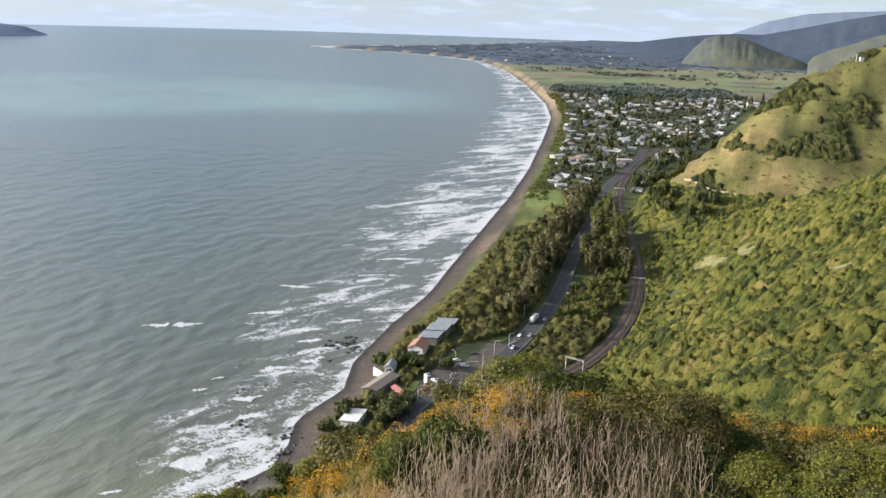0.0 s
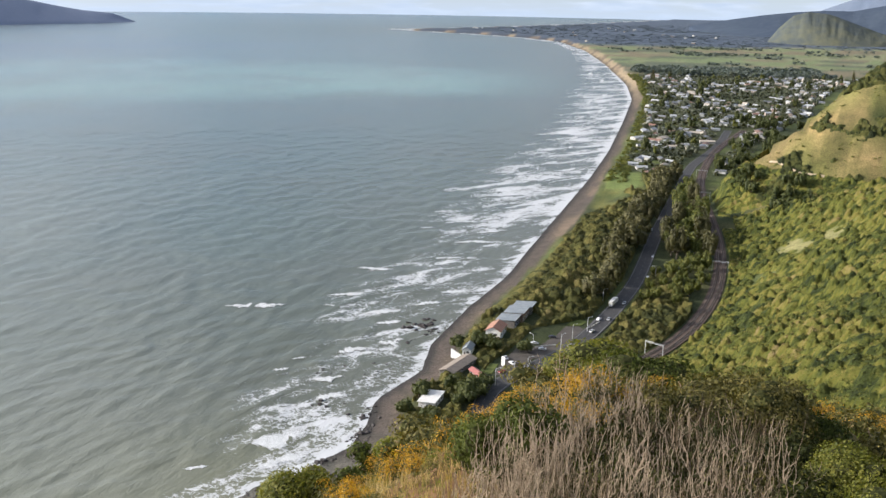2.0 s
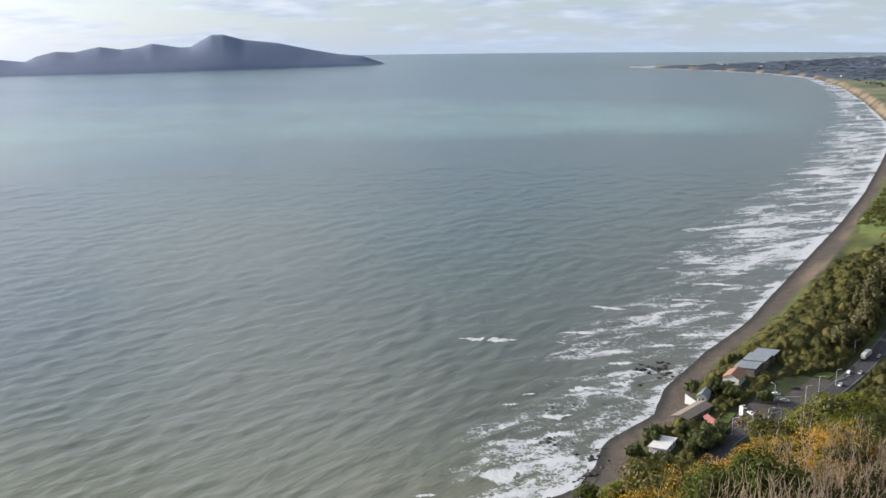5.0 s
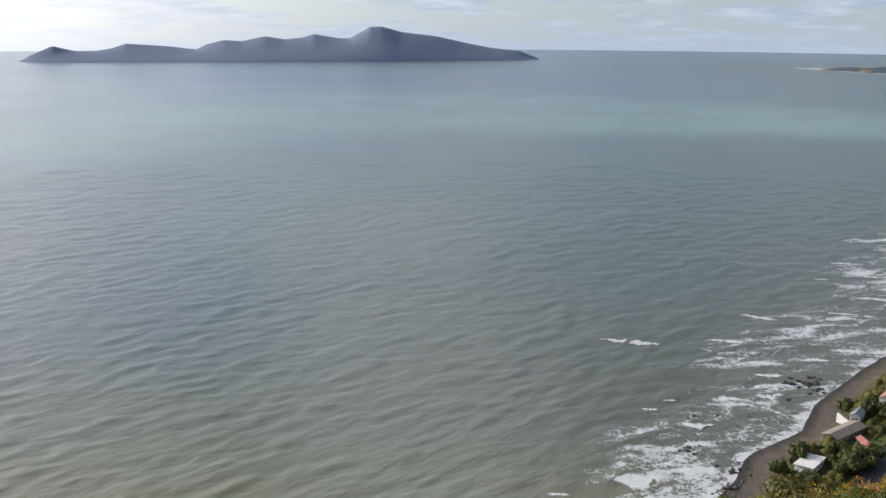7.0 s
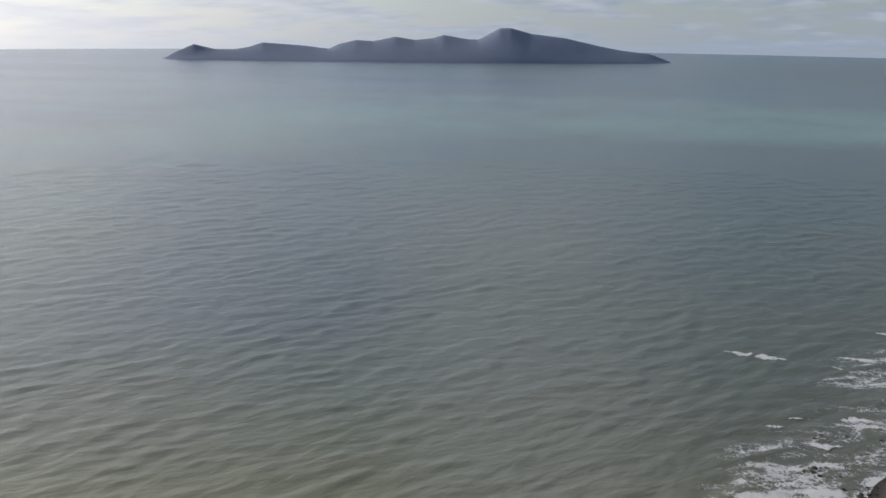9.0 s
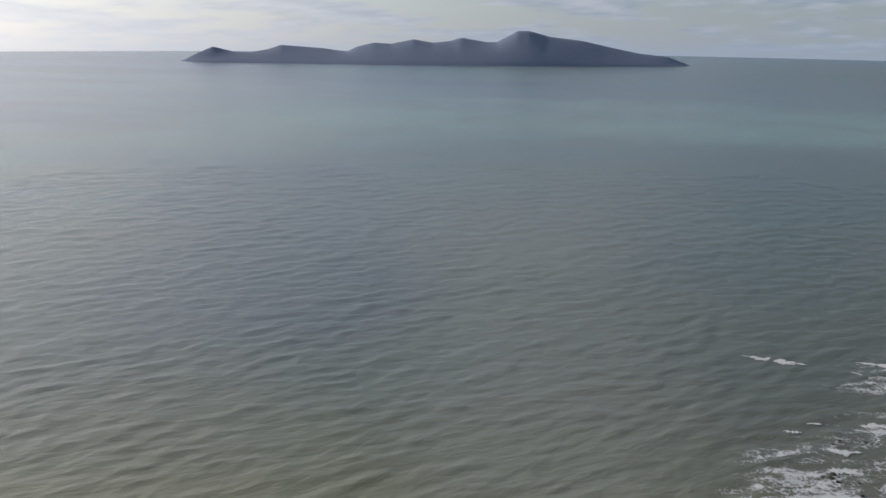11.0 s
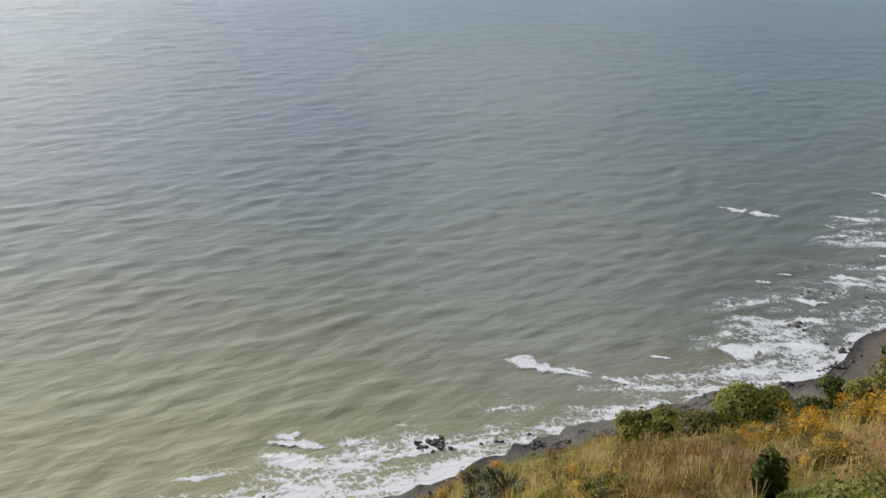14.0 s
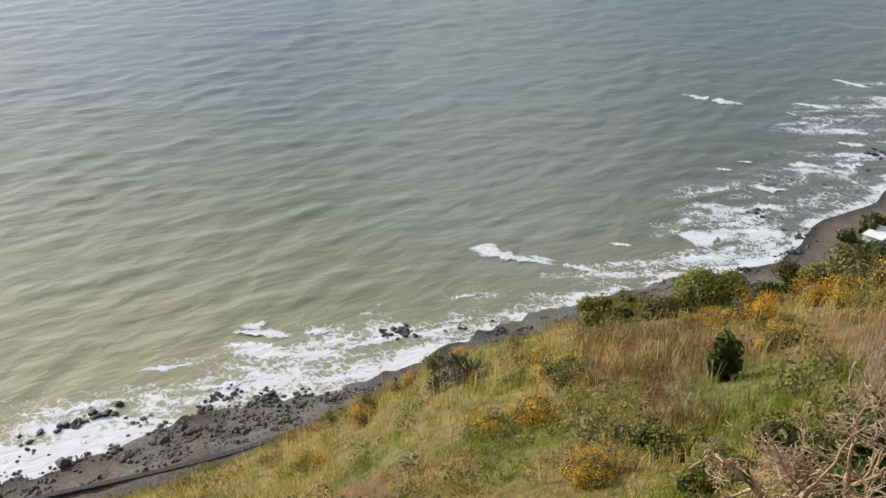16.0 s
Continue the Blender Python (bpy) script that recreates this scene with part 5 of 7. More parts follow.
LAWNS = np.array([(80, 915), (125, 915), (130, 1030), (88, 1030)], float)


def in_town(x, y):
    return inside(x, y, TOWN) & (shore_s(x, y) > 30) & clear_of_lines(x, y, 14, 14) & ~inside(x, y, LAWNS) & (gold(x, y) < FLAT + 2)


hx, hy = sample(1100, 80, 700, 980, 2060, lambda x, y: in_town(x, y) & (vnoise(x, y, 75.0, 6) > 0.36), 101)
hx, hy = apart(hx, hy, 15.5)
hx, hy = hx[:340], hy[:340]
hz = height(hx, hy)
kinds = []
for i, (wd, lg, wh, rh) in enumerate(((8, 13, 2.8, 1.6), (9, 16, 2.9, 1.4), (7.5, 11, 5.2, 1.8), (10, 14, 2.9, 2.2), (11, 22, 3.4, 1.5))):
    kinds.append(gable("house", (0, 0, 0), 0, wd, lg, wh, rh, TOWN_WALL, TOWN_ROOF, ("single-storey painted house in the beach town", "long low painted house in the beach town", "two-storey painted house in the beach town", "broad hip-height house in the beach town", "long pale building in the beach town")[i], 1, group="houses of the beach town"))
r = rng(102)
first = set()
for i in range(len(hx)):
    k = 4 if (1180 < hy[i] < 1420 and r.random() < 0.25) else int(r.integers(0, 4))
    m = pose(hx[i], hy[i], hz[i] - 0.1, 0, 0, -17 + r.choice([0, 90, 180, 270]) + r.normal() * 16) @ Matrix.Diagonal((0.82, 0.82, 0.85, 1))
    if k in first:
        copy_base(kinds[k], m)
    else:
        kinds[k].matrix_basis = m
        first.add(k)
for k in range(5):
    if k not in first:
        kinds[k].matrix_basis = pose(210 + 25 * k, 1700, FLAT)

# scrub on the low dunes between the houses and the beach
dx2, dy2 = sample(900, 70, 260, 960, 2080, lambda x, y: (shore_s(x, y) > 19) & (shore_s(x, y) < 40), 98)
rad = rng(99).uniform(1.6, 3.6, len(dx2))
scatter_bushes("dune_scrub", dx2, dy2, rad, rad * 0.6, 26, 0.42, LEAF_COAST, "low olive scrub on the dunes behind the beach", 97, solid=False)

# trees of the town
tx, ty = sample(120, 80, 700, 985, 2080, lambda x, y: in_town(x, y) & (vnoise(x, y, 90.0, 5) > 0.22), 103)
near_house = np.min(np.hypot(tx[:, None] - hx[None], ty[:, None] - hy[None]), axis=1)
tx, ty = tx[near_house > 7], ty[near_house > 7]
tz = height(tx, ty)
protos = [tree("tree", 9, 4.2, 2.4, LEAF_TOWN, BARK, "round dark green garden tree in the town", 200, 150, 1.0),
          tree("tree", 12, 4.8, 3.2, LEAF_DARK, BARK, "tall dark green tree in the town", 201, 170, 1.1),
          tree("tree", 7, 3.6, 1.6, LEAF_COAST, BARK, "small olive-green garden tree in the town", 202, 120, 0.9),
          tree("tree", 16, 3.4, 3.0, LEAF_PINE, BARK, "tall narrow dark conifer in the town", 203, 170, 1.0, 0.4)]
for k, pr2 in enumerate(protos):
    sel = np.arange(len(tx)) % 4 == k if k < 3 else np.arange(len(tx)) % 32 == 3
    spread_copies(pr2, list(zip(tx[sel], ty[sel], tz[sel])), "trees of the beach town", 210 + k)
# lower garden growth
gx2, gy2 = sample(3000, 80, 700, 985, 2080, in_town, 104)
near_house = np.min(np.hypot(gx2[:, None] - hx[None], gy2[:, None] - hy[None]), axis=1)
sel = near_house > 6
r = rng(105)
gx2, gy2 = gx2[sel], gy2[sel]
rad = r.uniform(2.2, 5.0, len(gx2))
scatter_bushes("garden_shrubs", gx2, gy2, rad, rad * r.uniform(0.7, 1.25, len(gx2)), 20, 0.42, LEAF_TOWN, "dark green shrubs and hedges between the town houses", 106)

# ---------------------------------------------------------------- bush on the flat and the slopes
ROAD_X = ([p[1] for p in ROAD], [p[0] for p in ROAD])
RAIL_X = ([p[1] for p in RAIL], [p[0] for p in RAIL])


def on_face(x, y):
    f = face(x, y)
    return (f > spur(x, y)) & (f > gold(x, y)) & (f > FLAT - 3) & clear_of_lines(x, y, 5.4, 9) & (x > np.interp(y, *RAIL_X))


def face_cover(x, y):
    f = on_face(x, y) & (np.hypot(x, y) > 110)
    thin = np.maximum(bare(x, y) * 0.9, 0.35 * step(0.68, 0.76, fbm(x, y, 60.0, 51)))
    return np.where(f, 1 - thin * step(0.3, 0.6, vnoise(x, y, 5.0, 82) + 0.25), 0)


canopy("hillside_bush", 20, 330, 110, 480, 0.75, 3.0, 0.3, 3.8, lambda x, y: face_cover(x, y) * (1 - step(477.5, 479.4, y)), CANOPY_HILL, "dense lime and dark green native bush covering a hillside", 111, 1.0, 0.34)
canopy("hillside_bush", 60, 560, 475, 870, 1.0, 4.3, 0.5, 5.4, lambda x, y: face_cover(x, y) * step(475.4, 477.4, y), CANOPY_HILL, "dense olive and dark green native bush covering a hillside", 112, 0.9, 0.48)
canopy("railside_bush", 40, 215, 440, 790, 0.8, 3.6, 0.5, 3.0, lambda x, y: np.where((x > np.interp(y, *RAIL_X)), step(5.0, 6.5, poly_dist(x, y, RAIL)[0]) * (1 - step(20, 24, poly_dist(x, y, RAIL)[0])) * step(441, 446, y) * (1 - step(780, 788, y)), 0), CANOPY_HILL, "green bush along the railway at the foot of the hillside", 124, 0.5, 0.28)
fx3, fy3 = sample(900, 20, 560, 120, 860, lambda x, y: on_face(x, y) & (vnoise(x, y, 35.0, 9) + 0.5 * vnoise(x, y, 9.0, 10) > 0.72), 114)
rad = rng(115).uniform(0.9, 2.4, len(fx3))
scatter_bushes("hillside_bush", fx3, fy3, rad, rad * 1.1, 44, 0.34, LEAF_DARK, "darker tall shrubs standing out of the hillside bush", 116)


def on_gold(x, y):
    f = gold(x, y)
    return (f > spur(x, y)) & (f > face(x, y)) & (f > FLAT + 1)


def spur_scrub(x, y):
    g1 = poly_dist(x, y, GULLY)[0]
    n = fbm(x, y, 20.0, 83)
    f = np.maximum(1 - step(2, 11, g1 + (n - 0.5) * 22), step(0.635, 0.68, fbm(x, y, 30.0, 84) + 0.03 * step(300, 360, x)))
    return np.where(on_gold(x, y), f * step(0.35, 0.5, vnoise(x, y, 4.0, 85) + 0.35 * f), 0)


canopy("gully_bush", 190, 620, 790, 1090, 1.0, 4.0, 0.6, 3.6, spur_scrub, CANOPY_SPUR, "dark scrub in the gullies of the grassy spur", 117, 1.0, 0.36)
canopy("foot_bush", 170, 420, 770, 1010, 1.0, 3.9, 0.8, 3.0, lambda x, y: (np.maximum(gold(x, y), face(x, y)) < 40) & (np.maximum(gold(x, y), face(x, y)) > FLAT - 3) & clear_of_lines(x, y, 8, 9) & (x > np.interp(y, *RAIL_X)), CANOPY_HILL, "green bush along the foot of the grassy spur", 118, 0.5, 0.35)
fx5, fy5 = sample(1700, 200, 620, 760, 1100, lambda x, y: on_gold(x, y) & (vnoise(x, y, 22.0, 87) > 0.42), 120)
rad = rng(121).uniform(0.5, 1.6, len(fx5))
scatter_bushes("grass_tussock", fx5, fy5, rad, rad * 0.7, 16, 0.5, LEAF_COAST, "scattered low tussock on the grassy spur", 122, solid=False)



def seaward(x, y):
    s = shore_s(x, y)
    bw = np.interp(y, [430, 650, 840, 1000], [17, 13, 24, 17])
    return (s > bw + 2 + 26 * step(800, 870, y) + 14 * (vnoise(x, y, 22.0, 39) - 0.5) * step(640, 700, y)) & (x < np.interp(y, *ROAD_X) - 10) & ~inside(x, y, LAWNS)


KEEP_OUT = np.array([(-9, 455), (-16, 460), (-14, 482), (-14, 512), (-6, 534), (-5, 566), (17, 566), (47, 556), (50, 545), (30, 495), (4, 455)], float)
canopy("coastal_bush", -40, 160, 525, 1005, 0.8, 5.6, 0.8, 6.0, lambda x, y: np.where(seaward(x, y) & ~inside(x, y, KEEP_OUT), 0.35 + 0.65 * step(14, 42, shore_s(x, y)), 0), CANOPY_COAST, "wind-shaped olive and dark green coastal bush behind the beach", 125, 1.2, 0.46)
HOUSES = [(-35.5, 425.5, 9.5), (-25.5, 468.5, 12), (-21.5, 492, 6), (-14.5, 459, 7), (-7.5, 520.5, 8.5), (3.5, 546, 15)]


def by_houses(x, y):
    ok = seaward(x, y) & ~inside(x, y, np.array([(-9, 455), (-14, 462), (-8, 482), (3, 505), (14, 531), (47, 556), (50, 545), (30, 495), (4, 455)], float))
    for a, c, d in HOUSES:
        ok &= np.hypot(x - a, y - c) > d
    return ok & (np.hypot(x + 27.5, y - 483.5) > 5)


canopy("shore_shrubs", -75, 45, 385, 560, 0.6, 4.2, 0.5, 3.8, by_houses, CANOPY_COAST, "olive and dark green shrubs round the houses by the shore", 126, 0.9, 0.26)
canopy("verge_bush", 18, 110, 465, 650, 0.6, 4.6, 0.6, 4.2, lambda x, y: clear_of_lines(x, y, 6.5, 8) & (x > np.interp(y, *ROAD_X)) & (x < np.interp(y, *RAIL_X)), CANOPY_COAST, "brown-green bush between the road and the railway", 129, 0.9, 0.26)

# belt of tall trees between road and railway
bx, by2 = sample(150, 60, 190, 585, 990, lambda x, y: clear_of_lines(x, y, 8.5, 8) & (x > np.interp(y, *ROAD_X)) & (x < np.interp(y, *RAIL_X)), 132)
bx, by2 = apart(bx, by2, 6.5)
bz = height(bx, by2)
protos = [tree("tree", 12, 4.0, 2.6, LEAF_PINE, BARK, "tall olive-green tree between road and railway", 220, 340, 0.7),
          tree("tree", 9, 4.2, 2.0, LEAF_COAST, BARK, "spreading green tree between road and railway", 221, 280, 0.75),
          tree("tree", 12, 4.4, 2.6, LEAF_COAST, BARK, "tall dense green tree between road and railway", 222, 340, 0.7, 0.1)]
for k, pr2 in enumerate(protos):
    tall = by2 + 30 * (vnoise(bx, by2, 20.0, 44) - 0.5) > 690
    sel = tall & (np.arange(len(bx)) % 2 == 0) if k == 0 else tall & (np.arange(len(bx)) % 2 == 1) if k == 2 else ~tall
    spread_copies(pr2, list(zip(bx[sel], by2[sel], bz[sel])), "trees between road and railway", 223 + k, *((0.65, 1.05) if k == 1 else (1.0, 1.5)))
# trees at the foot of the hills beyond the railway
bx, by2 = sample(85, 170, 420, 780, 1420, lambda x, y: clear_of_lines(x, y, 10, 10) & (x > np.interp(y, *RAIL_X)) & (x < np.interp(y, *RAIL_X) + 75) & (np.maximum(face(x, y), gold(x, y)) < 34), 133)
bx, by2 = apart(bx, by2, 6)
pr2 = tree("tree", 10, 4.2, 2.2, LEAF_DARK, BARK, "dark green tree at the foot of the hills", 226, 200, 0.9)
spread_copies(pr2, list(zip(bx, by2, height(bx, by2))), "trees at the foot of the hills", 227)
# trees beside the highway, on its seaward side, and round the houses
bx, by2 = sample(95, 20, 160, 585, 985, lambda x, y: seaward(x - 4, y) & ~seaward(x + 14, y) & (poly_dist(x, y, ROAD)[0] > 9) & ~inside(x, y, KEEP_OUT), 134)
bx, by2 = apart(bx, by2, 7)
pr2 = tree("tree", 11, 5.0, 1.8, LEAF_PINE, BARK, "broad olive-green tree beside the highway", 228, 300, 0.7)
spread_copies(pr2, list(zip(bx, by2, height(bx, by2))), "trees beside the highway", 229, 1.0, 1.6)
pr2 = tree("tree", 6.5, 4.4, 1.2, LEAF_DARK, BARK, "round dense dark green tree near the car park", 230, 420, 0.55)
spots = [(10, 496), (-9, 497), (-17, 441), (-23, 437), (-12, 505), (-27, 444), (-45, 412), (-33, 408), (-12, 446), (-17, 500), (-29, 497), (-42, 432), (-22, 425), (-19, 436), (-17, 428), (-14, 437)]
spread_copies(pr2, [(x, y, FLAT - 0.2) for x, y in spots], "trees near the car park", 231, 0.85, 1.3)

# far belts of trees, and the wooded country beyond the pastures
fx8, fy8 = sample(900, 225, 640, 2070, 2230, lambda x, y: (shore_s(x, y) > 45) & (vnoise(x * 0.4, y, 60.0, 17) > 0.42), 135)
rad = rng(136).uniform(4, 8, len(fx8))
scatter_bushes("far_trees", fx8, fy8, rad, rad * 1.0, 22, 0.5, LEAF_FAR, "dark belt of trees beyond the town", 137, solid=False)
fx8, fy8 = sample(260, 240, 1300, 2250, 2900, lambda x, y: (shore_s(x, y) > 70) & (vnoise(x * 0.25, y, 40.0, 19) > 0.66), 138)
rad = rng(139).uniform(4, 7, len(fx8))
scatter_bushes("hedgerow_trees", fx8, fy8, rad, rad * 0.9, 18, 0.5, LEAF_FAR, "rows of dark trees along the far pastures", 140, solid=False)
# woods flattened as well, so that their shading stays faint as in haze
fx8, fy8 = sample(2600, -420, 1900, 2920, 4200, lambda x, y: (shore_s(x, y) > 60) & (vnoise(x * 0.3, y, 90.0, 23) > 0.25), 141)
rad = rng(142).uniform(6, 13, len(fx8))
scatter_bushes("far_woods", fx8, fy8, rad, rad * 0.18, 16, 0.55, LEAF_WOODS, "woods on the far plain, tinted blue-green for haze", 143, solid=False)
# pale buildings far across the plain
fx8, fy8 = sample(18, -330, 700, 3050, 3900, lambda x, y: (shore_s(x, y) > 40), 144)
fb = Build()
fb.box(-9, -5, -1, 9, 5, 5, 0.5)
fr = Build()
fr.add([(-9.5, -5.5, 5), (9.5, -5.5, 5), (9.5, 5.5, 5), (-9.5, 5.5, 5), (-9.5, 0, 7), (9.5, 0, 7)], [(0, 1, 5, 4), (2, 3, 4, 5), (0, 4, 3), (1, 2, 5), (3, 2, 1, 0)])
base = thing("far_building", (0, 0, 0), "pale building far off across the plain", "building", "far buildings of the plain")
part("wall", fb.mesh("wall", TOWN_WALL), base)
part("roof", fr.mesh("roof", GREY_ROOF), base)
fz = height(fx8, fy8)
SMALL = Matrix.Diagonal((0.6, 0.6, 0.5, 1))
base.matrix_basis = pose(fx8[0], fy8[0], fz[0] + 2) @ SMALL
for i in range(1, len(fx8)):
    copy_base(base, pose(fx8[i], fy8[i], fz[i] + 2, 0, 0, 37.0 * i) @ SMALL)

# ---------------------------------------------------------------- the spur's mast and bench track
h = thing("radio_mast", (405, 978, float(height(np.array([405.0]), np.array([978.0]))[0])), "white radio mast on the grassy skyline", "mast")
b = Build()
b.tube([(0, 0, -1), (0, 0, 7)], [0.35, 0.25], 8)
part("pole", b.mesh("pole", WHITE_WALL, True), h)
b = Build()
b.box(-1.2, -0.25, 6.2, 1.2, 0.25, 7.2, 0.1)
part("antenna", b.mesh("antenna", WHITE_WALL), h)
h = thing("hut", (411, 980, float(height(np.array([411.0]), np.array([980.0]))[0])), "small white hut beside the radio mast", "hut")
b = Build()
b.box(-1.8, -1.5, -1, 1.8, 1.5, 2.6, 0.1)
part("wall", b.mesh("wall", WHITE_WALL), h)
b = Build()
b.box(-2.0, -1.7, 2.6, 2.0, 1.7, 2.85, 0.1)
part("roof", b.mesh("roof", WHITE_ROOF), h)


# ---------------------------------------------------------------- rocks of the shore
def rock_mesh(seed, flat=0.6):
    r = rng(seed)
    bm = bmesh.new()
    bmesh.ops.create_icosphere(bm, subdivisions=2, radius=1.0)
    for v in bm.verts:
        q = noise.noise(v.co * 1.3 + Vector((seed * 3.1, 0, 0))) * 0.45 + noise.noise(v.co * 3.7 + Vector((0, seed * 1.7, 0))) * 0.2
        v.co *= 1 + q * 1.6 + 0.22 * noise.noise(v.co * 7.0 + Vector((0, 0, seed * 2.3)))
        v.co.z *= flat
    me = bpy.data.meshes.new("shore_rock")
    bm.to_mesh(me)
    bm.free()
    me.materials.append(ROCK)
    return me


rocks = [rock_mesh(s2) for s2 in range(1, 8)]
r = rng(150)


def put_rock(x, y, size, label):
    z = max(float(height(np.array([x]), np.array([y]))[0]), -0.6)
    ob = new("shore_rock", rocks[int(r.integers(0, 7))])
    ob.matrix_basis = pose(x, y, max(z, -0.15) + size * 0.15, r.uniform(-15, 15), r.uniform(-15, 15), r.uniform(0, 360)) @ Matrix.Diagonal((size * r.uniform(0.8, 1.5), size * r.uniform(0.7, 1.2), size * r.uniform(0.7, 1.1), 1))
    tagged(ob, label, "rock", "dark rocks of the shore")


for cx, cy, n, spread, lo, hi in ((-215, 158, 9, 4, 0.6, 1.7), (-219, 148, 6, 4, 0.6, 1.5), (-201, 146, 7, 5, 0.5, 1.3), (-193, 180, 14, 5, 0.4, 1.2), (-182, 190, 22, 7, 0.3, 1.0), (-178, 168, 22, 7, 0.3, 0.9), (-184, 154, 16, 6, 0.3, 0.8), (-172, 199, 10, 6, 0.3, 1.0), (-224, 135, 6, 5, 0.5, 1.2), (-202, 137, 8, 5, 0.3, 0.9), (-167, 250, 8, 5, 0.5, 1.4), (-165, 250, 10, 5, 0.5, 1.4), (-150, 262, 8, 5, 0.4, 0.9),
                                  (-219, 150, 10, 3, 0.5, 1.4), (-221, 145, 8, 3, 0.5, 1.3), (-190, 184, 12, 4, 0.4, 1.2), (-180, 192, 16, 5, 0.4, 1.1), (-170, 202, 14, 5, 0.3, 1.0), (-200, 146, 6, 2, 0.5, 1.2), (-191, 160, 16, 6, 0.3, 0.8), (-176, 166, 20, 7, 0.3, 0.8), (-201, 136, 6, 4, 0.4, 0.9), (-218, 132, 7, 5, 0.3, 0.9), (-203, 160, 8, 5, 0.3, 0.9), (-169, 246, 14, 5, 0.4, 1.1), (-138, 272, 8, 4, 0.3, 0.8),
                                  (-52, 544, 34, 7, 0.6, 1.9), (-44, 538, 14, 5, 0.5, 1.5), (-57, 514, 10, 9, 0.5, 1.4), (-88, 430, 8, 9, 0.5, 1.3), (-66, 418, 16, 6, 0.4, 1.2), (-96, 470, 6, 9, 0.5, 1.3), (-62, 480, 8, 12, 0.5, 1.2)):
    for _ in range(n):
        a, d = r.uniform(0, 2 * np.pi), abs(r.normal()) * spread * 0.6
        put_rock(cx + math.cos(a) * d, cy + math.sin(a) * d * 1.4, math.exp(r.uniform(math.log(lo), math.log(hi))), "wet black rock awash in the surf")
# a belt of stones along the top of the near beach
n = 4200
sx3, sy3 = sample(n, -230, -60, 105, 430, lambda x, y: ((np.abs(shore_s(x, y) - 13) < 8) & (vnoise(x, y, 7.0, 61) + 0.5 * vnoise(x, y, 2.2, 62) > 0.72)) | ((np.abs(shore_s(x, y) - 0.5) < 3.5) & (vnoise(x, y, 9.0, 63) > 0.62)), 151)
proto = []
for s2 in range(6):
    bm = bmesh.new()
    bmesh.ops.create_icosphere(bm, subdivisions=1, radius=1.0)
    for v in bm.verts:
        v.co *= 1 + 0.9 * noise.noise(v.co * 2.6 + Vector((s2 * 5.0, 0, 0)))
        v.co.z *= 0.6
    bm.verts.ensure_lookup_table()
    proto.append((np.array([v.co[:] for v in bm.verts]), np.array([[v.index for v in f.verts] for f in bm.faces])))
    bm.free()
vs, qs, k = [], [], 0
r = rng(152)
sz3 = height(sx3, sy3)
for i in range(len(sx3)):
    v, q = proto[i % 6]
    s2 = math.exp(r.normal(-1.25, 0.6))
    vs.append(v * s2 * (1, r.uniform(0.7, 1.2), 1) + (sx3[i], sy3[i], sz3[i] + 0.1 * s2))
    qs.append(q + k)
    k += len(v)
tagged(new("beach_stones", grid_mesh("beach_stones", np.concatenate(vs), np.concatenate(qs), ROCK)), "belt of small dark stones strewn over the grey beach", "stones", kind="stuff")

# sea wall below the near slope
wall_line = [(-262, 23), (-215, 90), (-193, 122), (-182, 137), (-170, 155), (-163, 167), (-146, 205), (-120, 255)]
WALL = plain("dark_sea_wall", (0.025, 0.024, 0.023), (0.06, 0.055, 0.05), 0.6, 0.9)
tagged(ribbon("sea_wall", wall_line, 0.8, 0.8, 5.3, WALL, "", "", 5.0, 4.5), "low dark concrete sea wall above the beach", "wall")

# scrub between the wall and the foot of the slope
wx2, wy2 = sample(420, -260, -60, 40, 360, lambda x, y: (shore_s(x, y) > 30) & (shore_s(x, y) < 60) & (poly_dist(x, y, wall_line)[0] > 2.6), 153)
rad = rng(154).uniform(1.0, 2.4, len(wx2))
scatter_bushes("foot_scrub", wx2, wy2, rad, rad * 0.7, 60, 0.26, LEAF_COAST, "olive scrub at the foot of the slope above the sea wall", 155)

# ---------------------------------------------------------------- breaking waves
fm = Mat("breaker_foam", 0.9, 0.3)
fm.color(fm.ramp(fm.noise(0.9, None, 6.0, 0.7, 0.6), [(0.3, (0.36, 0.38, 0.37)), (0.6, (0.66, 0.67, 0.67))]))
fm.bump(fm.noise(2.5, None, 6.0, 0.7), 1.0, 0.3)
lacy = fm.ramp(fm.math("ADD", fm.math("MULTIPLY", fm.noise(0.9, None, 8.0, 0.75, 2.2), 0.9), fm.math("MULTIPLY", fm.attr("thick").outputs["Fac"], 0.40)), [(0.66, 0.0), (0.72, 1.0)])
fm.put(fm.b.inputs["Alpha"], lacy)
FOAM = fm.m


